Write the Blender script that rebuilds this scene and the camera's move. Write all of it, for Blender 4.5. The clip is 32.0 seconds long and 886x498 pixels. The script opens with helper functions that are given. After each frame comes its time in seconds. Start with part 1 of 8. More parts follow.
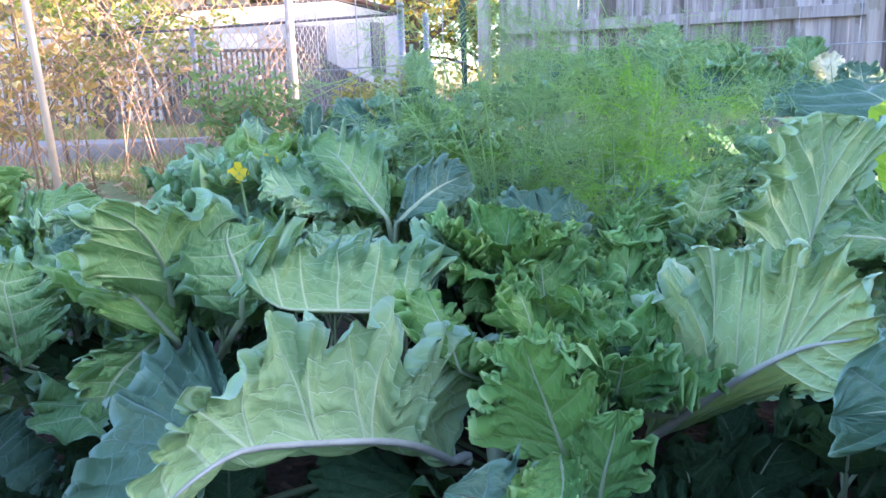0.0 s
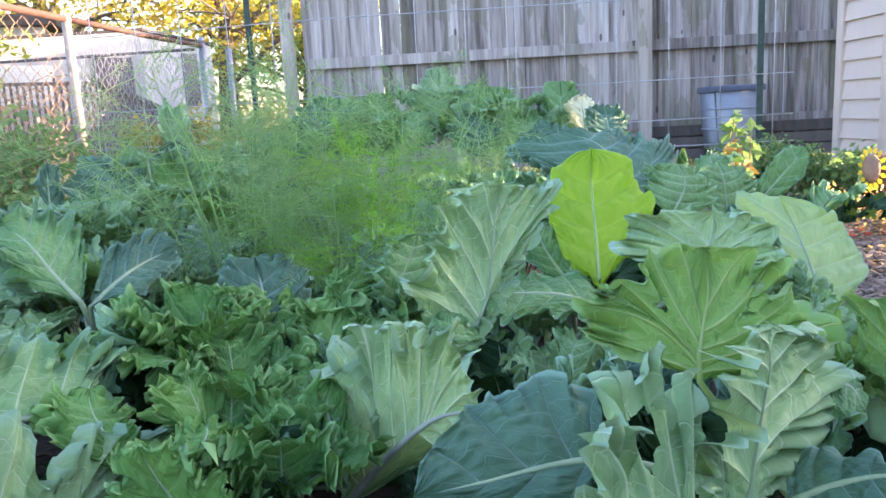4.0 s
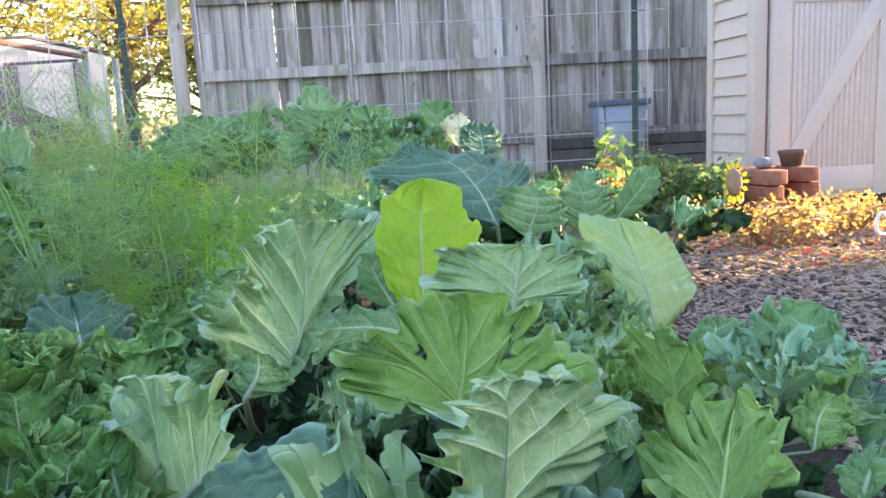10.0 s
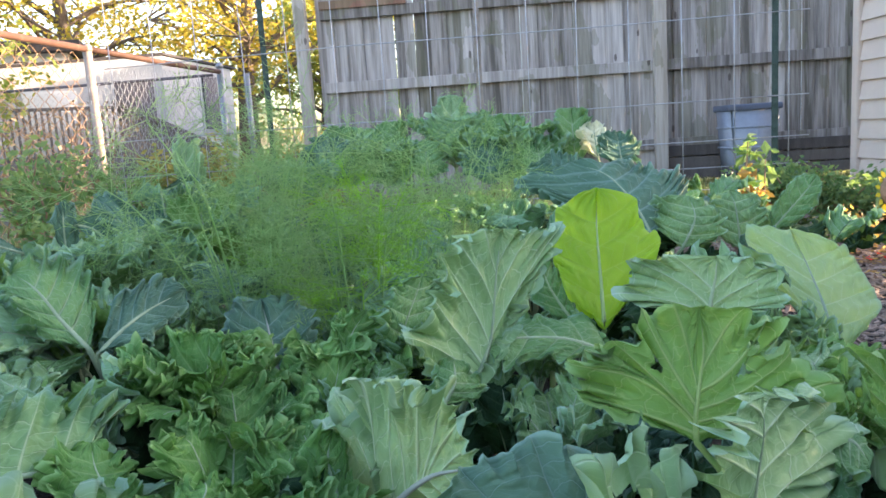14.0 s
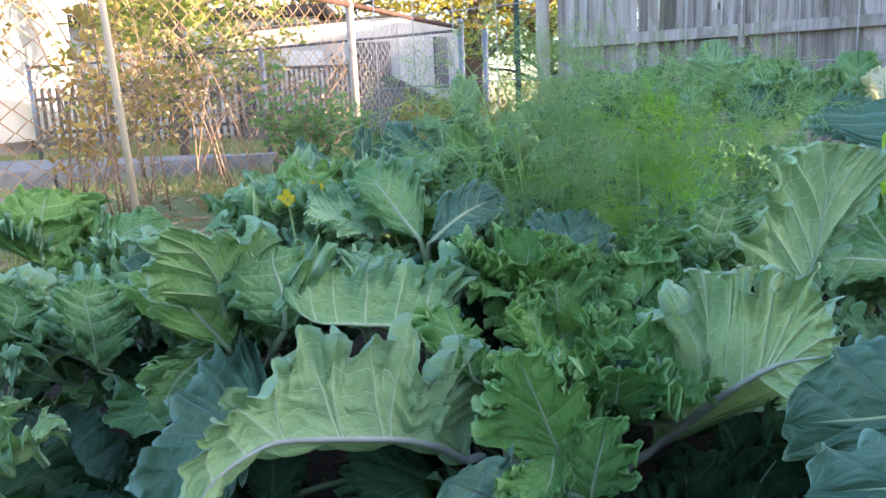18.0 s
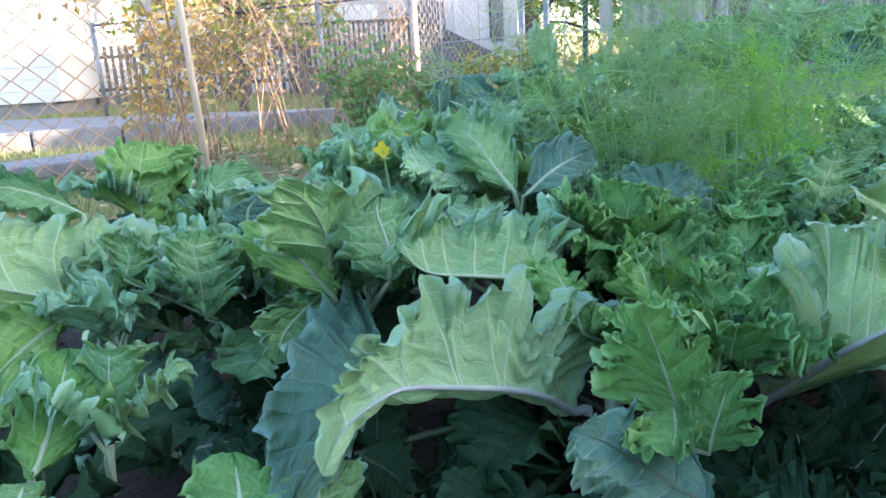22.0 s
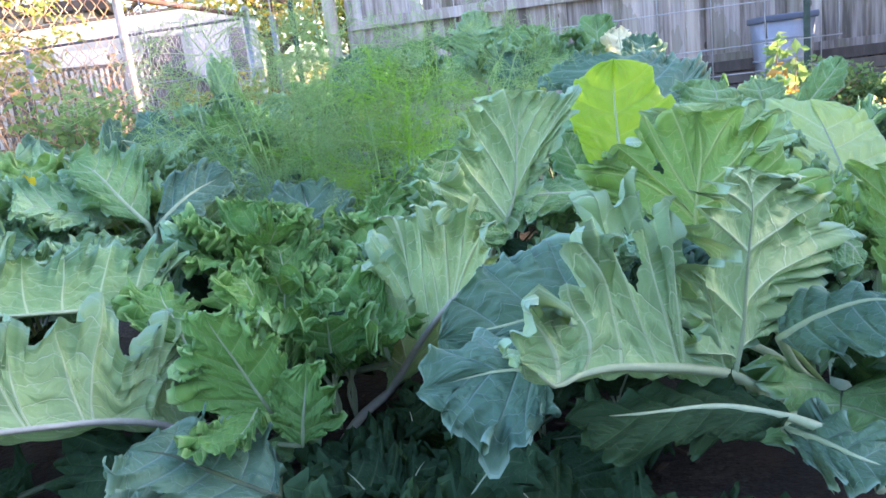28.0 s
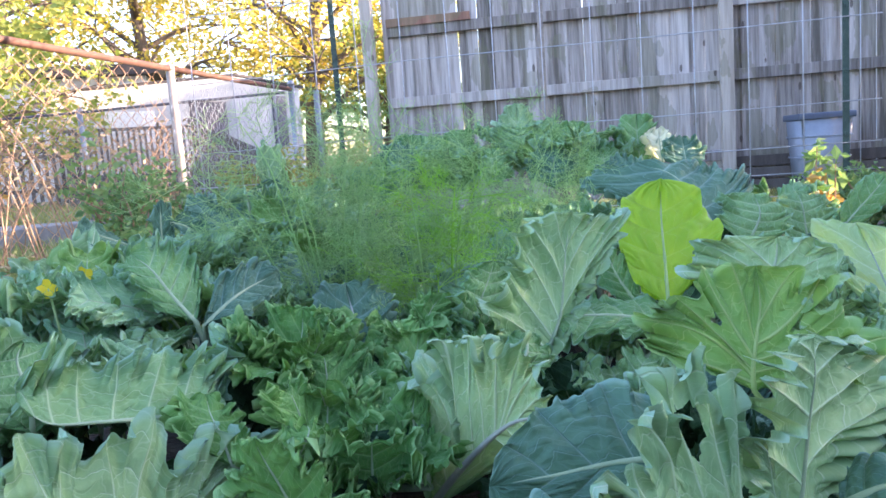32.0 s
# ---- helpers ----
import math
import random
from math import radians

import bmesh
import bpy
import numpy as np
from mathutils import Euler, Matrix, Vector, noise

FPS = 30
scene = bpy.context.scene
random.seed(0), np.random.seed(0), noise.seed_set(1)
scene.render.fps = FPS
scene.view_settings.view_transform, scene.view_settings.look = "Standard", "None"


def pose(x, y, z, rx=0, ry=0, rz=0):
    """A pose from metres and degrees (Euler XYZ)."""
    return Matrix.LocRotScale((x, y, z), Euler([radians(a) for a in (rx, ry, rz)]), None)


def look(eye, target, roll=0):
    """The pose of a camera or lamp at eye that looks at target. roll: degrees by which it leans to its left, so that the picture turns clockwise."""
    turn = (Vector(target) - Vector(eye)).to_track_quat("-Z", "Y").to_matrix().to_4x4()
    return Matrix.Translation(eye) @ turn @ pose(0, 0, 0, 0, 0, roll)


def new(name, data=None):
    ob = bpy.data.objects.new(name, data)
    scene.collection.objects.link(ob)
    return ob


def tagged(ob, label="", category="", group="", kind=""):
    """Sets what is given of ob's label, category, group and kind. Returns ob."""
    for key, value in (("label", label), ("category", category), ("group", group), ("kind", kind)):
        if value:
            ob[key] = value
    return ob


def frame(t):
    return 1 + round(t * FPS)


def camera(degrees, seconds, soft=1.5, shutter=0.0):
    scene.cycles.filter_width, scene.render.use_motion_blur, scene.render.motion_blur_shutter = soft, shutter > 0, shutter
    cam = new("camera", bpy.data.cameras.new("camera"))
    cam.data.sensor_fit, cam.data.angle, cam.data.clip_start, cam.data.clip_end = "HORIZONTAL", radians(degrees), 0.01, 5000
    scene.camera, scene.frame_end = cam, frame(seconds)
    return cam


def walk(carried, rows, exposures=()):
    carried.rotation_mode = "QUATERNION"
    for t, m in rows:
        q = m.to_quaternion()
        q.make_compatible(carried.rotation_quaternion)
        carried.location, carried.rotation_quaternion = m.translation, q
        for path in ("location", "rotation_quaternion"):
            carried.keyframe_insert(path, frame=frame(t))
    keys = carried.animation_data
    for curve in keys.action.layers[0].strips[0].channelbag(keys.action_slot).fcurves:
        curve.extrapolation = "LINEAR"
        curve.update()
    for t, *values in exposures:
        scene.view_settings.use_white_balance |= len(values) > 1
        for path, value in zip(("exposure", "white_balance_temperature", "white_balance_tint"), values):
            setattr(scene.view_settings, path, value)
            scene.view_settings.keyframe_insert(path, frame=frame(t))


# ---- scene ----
cam = camera(61.7, 32.0, soft=1.6)
PATH = [
    (0, (0.088, 0.118, 0.464), (0.072, 2.076, 0.057), -1.9),
    (0.5, (0.094, 0.128, 0.487), (0.128, 2.085, 0.073), -1.2),
    (1, (0.124, 0.14, 0.519), (0.24, 2.096, 0.119), -1.0),
    (1.5, (0.153, 0.144, 0.53), (0.346, 2.102, 0.171), -1.3),
    (2, (0.18, 0.136, 0.54), (0.458, 2.091, 0.223), -1.3),
    (2.5, (0.201, 0.121, 0.529), (0.504, 2.071, 0.204), -1.3),
    (3, (0.223, 0.102, 0.518), (0.577, 2.039, 0.172), -1.5),
    (3.5, (0.241, 0.094, 0.514), (0.625, 2.024, 0.157), -2.7),
    (5.5, (0.305, 0.082, 0.52), (0.819, 1.985, 0.185), -1.9),
    (6, (0.315, 0.075, 0.521), (0.83, 1.977, 0.182), -2.6),
    (6.5, (0.329, 0.066, 0.513), (0.889, 1.951, 0.146), -1.8),
    (7, (0.331, 0.052, 0.51), (0.891, 1.938, 0.152), -2.4),
    (7.5, (0.33, 0.046, 0.506), (0.88, 1.933, 0.137), -3.1),
    (8, (0.33, 0.045, 0.507), (0.888, 1.932, 0.149), -2.7),
    (8.5, (0.324, 0.05, 0.503), (0.866, 1.94, 0.137), -2.3),
    (9, (0.343, 0.057, 0.515), (0.94, 1.93, 0.147), -2.8),
    (9.5, (0.373, 0.067, 0.527), (1.007, 1.928, 0.163), -3.0),
    (10, (0.382, 0.068, 0.538), (1.022, 1.931, 0.195), -3.1),
    (10.5, (0.376, 0.068, 0.544), (0.994, 1.943, 0.222), -3.3),
    (11, (0.36, 0.072, 0.545), (0.95, 1.956, 0.227), -3.6),
    (11.5, (0.343, 0.078, 0.542), (0.897, 1.973, 0.222), -3.7),
    (12, (0.327, 0.083, 0.544), (0.84, 1.99, 0.228), -3.7),
    (12.5, (0.316, 0.086, 0.545), (0.791, 2.004, 0.236), -3.8),
    (13, (0.297, 0.089, 0.548), (0.726, 2.018, 0.239), -2.8),
    (13.5, (0.285, 0.088, 0.55), (0.68, 2.026, 0.252), -3.2),
    (14, (0.281, 0.089, 0.548), (0.655, 2.029, 0.241), -3.7),
    (14.5, (0.26, 0.085, 0.545), (0.594, 2.033, 0.242), -2.9),
    (15, (0.226, 0.076, 0.545), (0.461, 2.035, 0.215), -3.6),
    (15.5, (0.2, 0.063, 0.53), (0.278, 2.034, 0.202), -3.0),
    (17.5, (0.15, 0.04, 0.497), (-0.013, 2.002, 0.144), -2.8),
    (18, (0.139, 0.039, 0.49), (-0.048, 1.995, 0.119), -2.7),
    (18.5, (0.125, 0.039, 0.496), (-0.123, 1.99, 0.129), -3.9),
    (19, (0.113, 0.043, 0.491), (-0.134, 1.992, 0.112), -3.8),
    (19.5, (0.102, 0.053, 0.488), (-0.138, 1.989, 0.046), -4.5),
    (20, (0.096, 0.051, 0.485), (-0.124, 1.99, 0.048), -3.7),
    (20.5, (0.075, 0.028, 0.488), (-0.288, 1.947, 0.057), -4.1),
    (21, (0.069, 0.028, 0.481), (-0.342, 1.917, -0.033), -3.2),
    (21.5, (0.071, 0.031, 0.482), (-0.302, 1.933, -0.01), -2.7),
    (22, (0.078, 0.034, 0.487), (-0.247, 1.949, 0.009), -3.2),
    (22.5, (0.101, 0.037, 0.495), (-0.132, 1.972, 0.046), -3.7),
    (23, (0.137, 0.041, 0.5), (-0.001, 1.994, 0.092), -3.5),
    (23.5, (0.168, 0.038, 0.504), (0.111, 1.998, 0.111), -4.9),
    (24, (0.186, 0.033, 0.495), (0.188, 1.992, 0.093), -4.8),
    (24.5, (0.217, 0.038, 0.491), (0.317, 1.993, 0.085), -4.5),
    (25, (0.239, 0.033, 0.47), (0.42, 1.975, 0.024), -5.0),
    (25.5, (0.262, 0.029, 0.463), (0.54, 1.952, -0.009), -5.1),
    (27.5, (0.266, 0.004, 0.469), (0.508, 1.939, 0.027), -7.5),
    (28, (0.269, 0.005, 0.455), (0.53, 1.937, 0.011), -7.0),
    (28.5, (0.257, 0.009, 0.457), (0.496, 1.95, 0.038), -6.5),
    (29, (0.222, 0.01, 0.486), (0.349, 1.976, 0.145), -7.0),
    (29.5, (0.215, 0.006, 0.487), (0.312, 1.978, 0.167), -6.8),
    (30, (0.213, 0.007, 0.493), (0.309, 1.984, 0.2), -5.9),
    (30.5, (0.216, 0.012, 0.494), (0.33, 1.988, 0.206), -5.8),
    (31, (0.221, 0.018, 0.491), (0.367, 1.988, 0.183), -5.5),
    (31.5, (0.231, 0.015, 0.514), (0.372, 1.994, 0.26), -5.5),
    (32, (0.249, 0.012, 0.516), (0.463, 1.984, 0.264), -4.2),
]
walk(cam, [(t, look(eye, target, roll)) for t, eye, target, roll in PATH], exposures=[
    (0, 3.1, 5650, 29), (3, 2.96, 6000, 26), (6, 2.98, 6350, 23), (9, 2.96, 6500, 22), (13, 2.76, 6550, 19), (15, 2.64, 6550, 19),
    (18, 2.68, 6050, 19), (19.5, 2.74, 5900, 18), (21, 2.95, 5800, 18), (24, 2.9, 5750, 16), (28, 3.2, 6000, 28), (31, 2.88, 5850, 26), (32, 2.88, 5850, 26)])

# ---- world, sun ----
world = bpy.data.worlds.new("world")
scene.world = world
world.use_nodes = True
wn = world.node_tree
sky = wn.nodes.new("ShaderNodeTexSky")
sky.sky_type, sky.sun_disc = "NISHITA", False
SUN_ELEV, SUN_AZ = 12.0, 90.0      # degrees; azimuth of the sun from +y, clockwise
sky.sun_elevation, sky.sun_rotation = radians(SUN_ELEV), radians(SUN_AZ)
sky.air_density, sky.dust_density, sky.ozone_density = 1.0, 2.0, 1.0
wn.links.new(sky.outputs[0], wn.nodes["Background"].inputs[0])
wn.nodes["Background"].inputs[1].default_value = 0.15
sun = new("sun", bpy.data.lights.new("sun", "SUN"))
sun.data.energy, sun.data.angle, sun.data.color = 4.0, radians(0.6), (1.0, 0.78, 0.5)
sun.matrix_world = look((10 * math.sin(radians(SUN_AZ)), 10 * math.cos(radians(SUN_AZ)), 10 * math.tan(radians(SUN_ELEV))), (0, 0, 0))

# ---- materials ----
class Mat:
    """A small node-material builder."""
    def __init__(self, name, rough=0.6, metal=0.0):
        self.m = bpy.data.materials.new(name)
        self.m.use_nodes = True
        self.nt = self.m.node_tree
        self.b = self.nt.nodes["Principled BSDF"]
        self.b.inputs["Roughness"].default_value = rough
        self.b.inputs["Metallic"].default_value = metal
        self.tc = self.nt.nodes.new("ShaderNodeTexCoord")

    def n(self, kind, **kw):
        nd = self.nt.nodes.new("ShaderNode" + kind)
        for k, v in kw.items():
            nd.inputs[k].default_value = v
        return nd

    def l(self, a, b):
        self.nt.links.new(a, b)

    def vec(self, scale=(1, 1, 1), src="Object"):
        mp = self.n("Mapping")
        mp.inputs["Scale"].default_value = scale
        self.l(self.tc.outputs[src], mp.inputs[0])
        return mp.outputs[0]

    def noise(self, scale, detail=4.0, vec=None, rough=0.55):
        nd = self.n("TexNoise", Scale=scale, Detail=detail, Roughness=rough)
        self.l(vec if vec is not None else self.tc.outputs["Object"], nd.inputs["Vector"])
        return nd.outputs[0]

    def ramp(self, fac, stops):
        r = self.n("ValToRGB")
        el = r.color_ramp.elements
        while len(el) < len(stops):
            el.new(0.5)
        for e, (p, c) in zip(el, stops):
            e.position, e.color = p, (*c, 1)
        self.l(fac, r.inputs[0])
        return r.outputs[0]

    def mix(self, fac, a, b, mode="MIX"):
        nd = self.nt.nodes.new("ShaderNodeMix")
        nd.data_type, nd.blend_type = "RGBA", mode
        for sock, val in ((nd.inputs[0], fac), (nd.inputs[6], a), (nd.inputs[7], b)):
            if hasattr(val, "is_linked") or hasattr(val, "node"):
                self.l(val, sock)
            elif isinstance(val, tuple):
                sock.default_value = (*val, 1) if len(val) == 3 else val
            else:
                sock.default_value = val
        return nd.outputs[2]

    def math(self, op, a, b=0.0, c=None):
        nd = self.nt.nodes.new("ShaderNodeMath")
        nd.operation = op
        for sock, val in zip(nd.inputs, (a, b, c)):
            if val is None:
                continue
            if hasattr(val, "node"):
                self.l(val, sock)
            else:
                sock.default_value = val
        return nd.outputs[0]

    def color(self, out):
        if isinstance(out, tuple):
            self.b.inputs["Base Color"].default_value = (*out, 1)
        else:
            self.l(out, self.b.inputs["Base Color"])
        return self

    def bump(self, h, strength=0.4, dist=0.01):
        nd = self.n("Bump", Strength=strength, Distance=dist)
        self.l(h, nd.inputs["Height"])
        self.l(nd.outputs[0], self.b.inputs["Normal"])
        return self

    def rnd(self):
        return self.n("ObjectInfo").outputs["Random"]


def leaf_material(name, top, under, rib, trans, vein_amt=0.8, rough=0.5, cell=13.0, mixf=0.17, rim_col=(0.3, 0.47, 0.4), net_amt=0.5, thickv=1.0, spec=0.2):
    """Leaf blade. Texture sets: "UVMap" counts the side veins and runs from the rib to the margin; "veins" has the distance from the
    nearest side vein, in shares of the blade's width."""
    M = Mat(name, rough)
    uv = M.n("UVMap")
    uv.uv_map = "UVMap"
    vn = M.n("UVMap")
    vn.uv_map = "veins"
    sep, sv = M.n("SeparateXYZ"), M.n("SeparateXYZ")
    M.l(uv.outputs[0], sep.inputs[0])
    M.l(vn.outputs[0], sv.inputs[0])
    u, w, dist = sep.outputs[0], sep.outputs[1], sv.outputs[0]
    rnd = M.rnd()
    obj = M.tc.outputs["Object"]

    def step(val, lo, hi):
        nd = M.n("MapRange")
        nd.interpolation_type = "SMOOTHSTEP"
        for sock, x in (("Value", val), ("From Min", lo), ("From Max", hi)):
            if hasattr(x, "node"):
                M.l(x, nd.inputs[sock])
            else:
                nd.inputs[sock].default_value = x
        return nd.outputs[0]
    # side veins, thinner towards the margin
    wide = M.math("MULTIPLY", M.math("SUBTRACT", 1.12, w), 0.021 * thickv)
    side = step(dist, wide, M.math("MULTIPLY", wide, 0.35))
    halo = step(dist, M.math("MULTIPLY", wide, 4.0), 0.0)
    # veins of second order branch off and meet between them
    f = M.math("ABSOLUTE", M.math("SUBTRACT", M.math("FRACT", u), 0.5))
    odd = M.math("MULTIPLY", M.math("MODULO", M.math("FLOOR", u), 2.0), 0.5)
    wv = M.noise(2.2, 2.0, uv.outputs[0])
    ph = M.math("ADD", M.math("ADD", M.math("MULTIPLY", w, 4.2), M.math("MULTIPLY", f, 1.3)), M.math("ADD", odd, M.math("MULTIPLY", wv, 0.9)))
    cellp = M.math("ABSOLUTE", M.math("SUBTRACT", M.math("FRACT", ph), 0.5))
    second = step(cellp, M.math("ADD", 0.455, M.math("MULTIPLY", w, 0.015)), 0.492)
    mp = M.n("Mapping")
    mp.inputs["Scale"].default_value = (1.0, 3.2, 1.0)
    M.l(uv.outputs[0], mp.inputs[0])
    nz = M.n("TexNoise", Scale=3.0, Detail=2.0)
    M.l(mp.outputs[0], nz.inputs["Vector"])
    sc = M.nt.nodes.new("ShaderNodeVectorMath")
    sc.operation = "SCALE"
    sc.inputs["Scale"].default_value = 0.16
    M.l(nz.outputs[1], sc.inputs[0])
    wa = M.nt.nodes.new("ShaderNodeVectorMath")
    wa.operation = "ADD"
    M.l(mp.outputs[0], wa.inputs[0])
    M.l(sc.outputs[0], wa.inputs[1])
    nets = []
    for scale, width in ((cell * 0.13, 0.03), (cell * 0.4, 0.04)):
        vor = M.n("TexVoronoi", Scale=scale)
        vor.feature = "DISTANCE_TO_EDGE"
        M.l(wa.outputs[0], vor.inputs["Vector"])
        nets.append((step(vor.outputs["Distance"], width, 0.0), vor.outputs["Distance"]))
    net = M.math("MAXIMUM", M.math("MULTIPLY", second, 0.75), M.math("MAXIMUM", M.math("MULTIPLY", nets[0][0], net_amt), M.math("MULTIPLY", nets[1][0], 0.14)))
    vein = M.math("MAXIMUM", side, M.math("MAXIMUM", net, M.math("MULTIPLY", halo, 0.25)))
    pillow = step(nets[0][1], 0.0, 0.35)
    mott = M.noise(14.0, 5.0, obj)
    speck = M.noise(150.0, 4.0, obj)
    blot = M.noise(32.0, 3.0, obj)
    base = M.mix(step(mott, 0.3, 0.7), top, under)
    base = M.mix(M.math("MULTIPLY", rnd, 0.28), base, tuple(min(1, c * k) for c, k in zip(under, (1.2, 1.04, 0.72))))
    base = M.mix(M.math("MULTIPLY", step(blot, 0.55, 0.8), 0.35), base, tuple(c * k for c, k in zip(top, (0.75, 0.8, 0.85))))
    base = M.mix(M.math("MULTIPLY", speck, 0.12), base, tuple(0.6 * c + 0.4 * d for c, d in zip(under, (0.34, 0.45, 0.4))))
    col = M.mix(M.math("MULTIPLY", vein, vein_amt), base, rib)
    col = M.mix(M.math("MULTIPLY", step(w, 0.9, 0.99), 0.5), col, rim_col)
    M.color(col)
    hgt = M.math("ADD", M.math("ADD", M.math("MULTIPLY", side, 0.6), M.math("MULTIPLY", second, 0.3)),
                 M.math("ADD", M.math("MULTIPLY", pillow, -0.45), M.math("ADD", M.math("MULTIPLY", mott, 0.15), M.math("MULTIPLY", speck, 0.05))))
    M.bump(hgt, 0.6, 0.005)
    tr = M.n("BsdfTranslucent")
    M.l(M.mix(0.6, col, trans), tr.inputs[0])
    mx = M.n("MixShader")
    mx.inputs[0].default_value = mixf
    M.l(M.b.outputs[0], mx.inputs[1])
    M.l(tr.outputs[0], mx.inputs[2])
    M.l(mx.outputs[0], M.nt.nodes["Material Output"].inputs[0])
    M.b.inputs["Specular IOR Level"].default_value = spec
    return M.m


def plain(name, stops, scale=8.0, rough=0.7, bump=0.3, dist=0.005, stretch=(1, 1, 1), detail=6.0, metal=0.0, vary=0.0):
    """Two-scale mottled surface."""
    M = Mat(name, rough, metal)
    v = M.vec(stretch)
    n1 = M.noise(scale, detail, v)
    n2 = M.noise(scale * 7.3, 4.0, v)
    f = M.math("ADD", M.math("MULTIPLY", n1, 0.65), M.math("MULTIPLY", n2, 0.35))
    if vary:
        f = M.math("ADD", f, M.math("MULTIPLY", M.math("SUBTRACT", M.rnd(), 0.5), vary))
    M.color(M.ramp(f, stops))
    M.bump(f, bump, dist)
    rr = M.n("MapRange")
    rr.inputs["To Min"].default_value, rr.inputs["To Max"].default_value = max(0.05, rough - 0.12), min(1.0, rough + 0.12)
    M.l(n2, rr.inputs["Value"])
    M.l(rr.outputs[0], M.b.inputs["Roughness"])
    return M.m


KALE = leaf_material("kale_leaf", (0.084, 0.215, 0.082), (0.155, 0.315, 0.115), (0.36, 0.48, 0.3), (0.26, 0.45, 0.06))
KALE_PALE = leaf_material("kale_leaf_underside", (0.185, 0.335, 0.165), (0.285, 0.45, 0.235), (0.53, 0.65, 0.45), (0.45, 0.6, 0.1), 0.8, net_amt=0.4)
KALE_MID = leaf_material("kale_leaf_mid_green", (0.125, 0.255, 0.1), (0.205, 0.365, 0.155), (0.45, 0.57, 0.36), (0.38, 0.55, 0.08), 0.75, net_amt=0.4)
KALE_LIME = leaf_material("kale_leaf_lime", (0.115, 0.26, 0.06), (0.19, 0.35, 0.1), (0.4, 0.5, 0.22), (0.36, 0.66, 0.08), 0.8, rim_col=(0.27, 0.42, 0.2))
KALE_BLUE = leaf_material("kale_leaf_blue", (0.05, 0.125, 0.085), (0.098, 0.2, 0.132), (0.24, 0.37, 0.32), (0.12, 0.28, 0.1), 0.65, 0.55, net_amt=0.25)
MINT = leaf_material("kale_leaf_mint", (0.16, 0.335, 0.185), (0.275, 0.475, 0.265), (0.44, 0.58, 0.44), (0.25, 0.45, 0.1), 0.75, rim_col=(0.36, 0.54, 0.46))
# kale leaf copy with the deep shade under the plants put into its colour
KALE_SHADE = leaf_material("kale_leaf_in_shade", (0.013, 0.04, 0.018), (0.026, 0.066, 0.028), (0.09, 0.16, 0.08), (0.08, 0.18, 0.03), 0.5, 0.8, rim_col=(0.04, 0.09, 0.05), spec=0.05)
CURLY = leaf_material("curly_kale_leaf", (0.056, 0.175, 0.042), (0.128, 0.3, 0.075), (0.3, 0.46, 0.2), (0.3, 0.56, 0.06), 0.6, rim_col=(0.36, 0.55, 0.24))
COLLARD = leaf_material("round_leaf", (0.27, 0.46, 0.028), (0.33, 0.54, 0.04), (0.42, 0.6, 0.12), (0.62, 0.9, 0.02), 0.6, 0.4, 7.0, 0.45, net_amt=0.2, rim_col=(0.4, 0.6, 0.1))
PALE_LEAF = leaf_material("pale_round_leaf", (0.36, 0.54, 0.26), (0.43, 0.6, 0.32), (0.66, 0.78, 0.52), (0.62, 0.82, 0.1), 0.7, 0.45, 7.0, 0.4, net_amt=0.2)
# top leaf that catches the sun: the sunlight is put into its colour
SUNLIT_LEAF = leaf_material("sunlit_pale_leaf", (0.78, 0.76, 0.52), (0.84, 0.82, 0.6), (0.86, 0.87, 0.76), (0.9, 0.92, 0.6), 0.5, 0.5, 7.0, 0.3, net_amt=0.1, rim_col=(0.8, 0.8, 0.66))
# darker copy of the rib: shade among the lower leaves is in its colour
RIB_SHADE = plain("shaded_stalk", [(0.3, (0.03, 0.055, 0.022)), (0.7, (0.07, 0.11, 0.045))], 30, 0.5, 0.15, 0.001)
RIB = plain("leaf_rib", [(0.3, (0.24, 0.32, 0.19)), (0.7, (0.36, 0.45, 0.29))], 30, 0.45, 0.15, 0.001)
RIB_PURPLE = plain("leaf_rib_purple", [(0.3, (0.27, 0.295, 0.26)), (0.7, (0.42, 0.45, 0.4))], 30, 0.45, 0.15, 0.001)
RIB_LIME = plain("leaf_rib_lime", [(0.3, (0.22, 0.32, 0.1)), (0.7, (0.32, 0.42, 0.16))], 30, 0.45, 0.15, 0.001)

# ---- building helpers ----
def mesh_ob(name, bm, material, parent=None, label="", smooth=True):
    me = bpy.data.meshes.new(name)
    bm.normal_update()
    bm.to_mesh(me)
    bm.free()
    if smooth:
        me.polygons.foreach_set("use_smooth", [True] * len(me.polygons))
    for m in material if isinstance(material, (list, tuple)) else [material]:
        me.materials.append(m)
    ob = new(name, me)
    if parent is not None:
        ob.parent = parent
    if label:
        ob["label"] = label
    return ob


def part(name, bm, material, parent, label="", smooth=True):
    return mesh_ob(name, bm, material, parent, label, smooth)


def raw_ob(name, verts, faces, material, parent=None, label="", smooth=True, uvs=None, veins=None):
    me = bpy.data.meshes.new(name)
    me.from_pydata(verts, [], faces)
    if smooth:
        me.polygons.foreach_set("use_smooth", [True] * len(me.polygons))
    for layer, data in (("UVMap", uvs), ("veins", veins)):
        if data is not None:
            lay = me.uv_layers.new(name=layer)
            idx = np.empty(len(me.loops), dtype=np.int32)
            me.loops.foreach_get("vertex_index", idx)
            lay.data.foreach_set("uv", np.asarray(data, dtype=np.float32)[idx].ravel())
    me.materials.append(material)
    me.update()
    ob = new(name, me)
    if parent is not None:
        ob.parent = parent
    if label:
        ob["label"] = label
    return ob


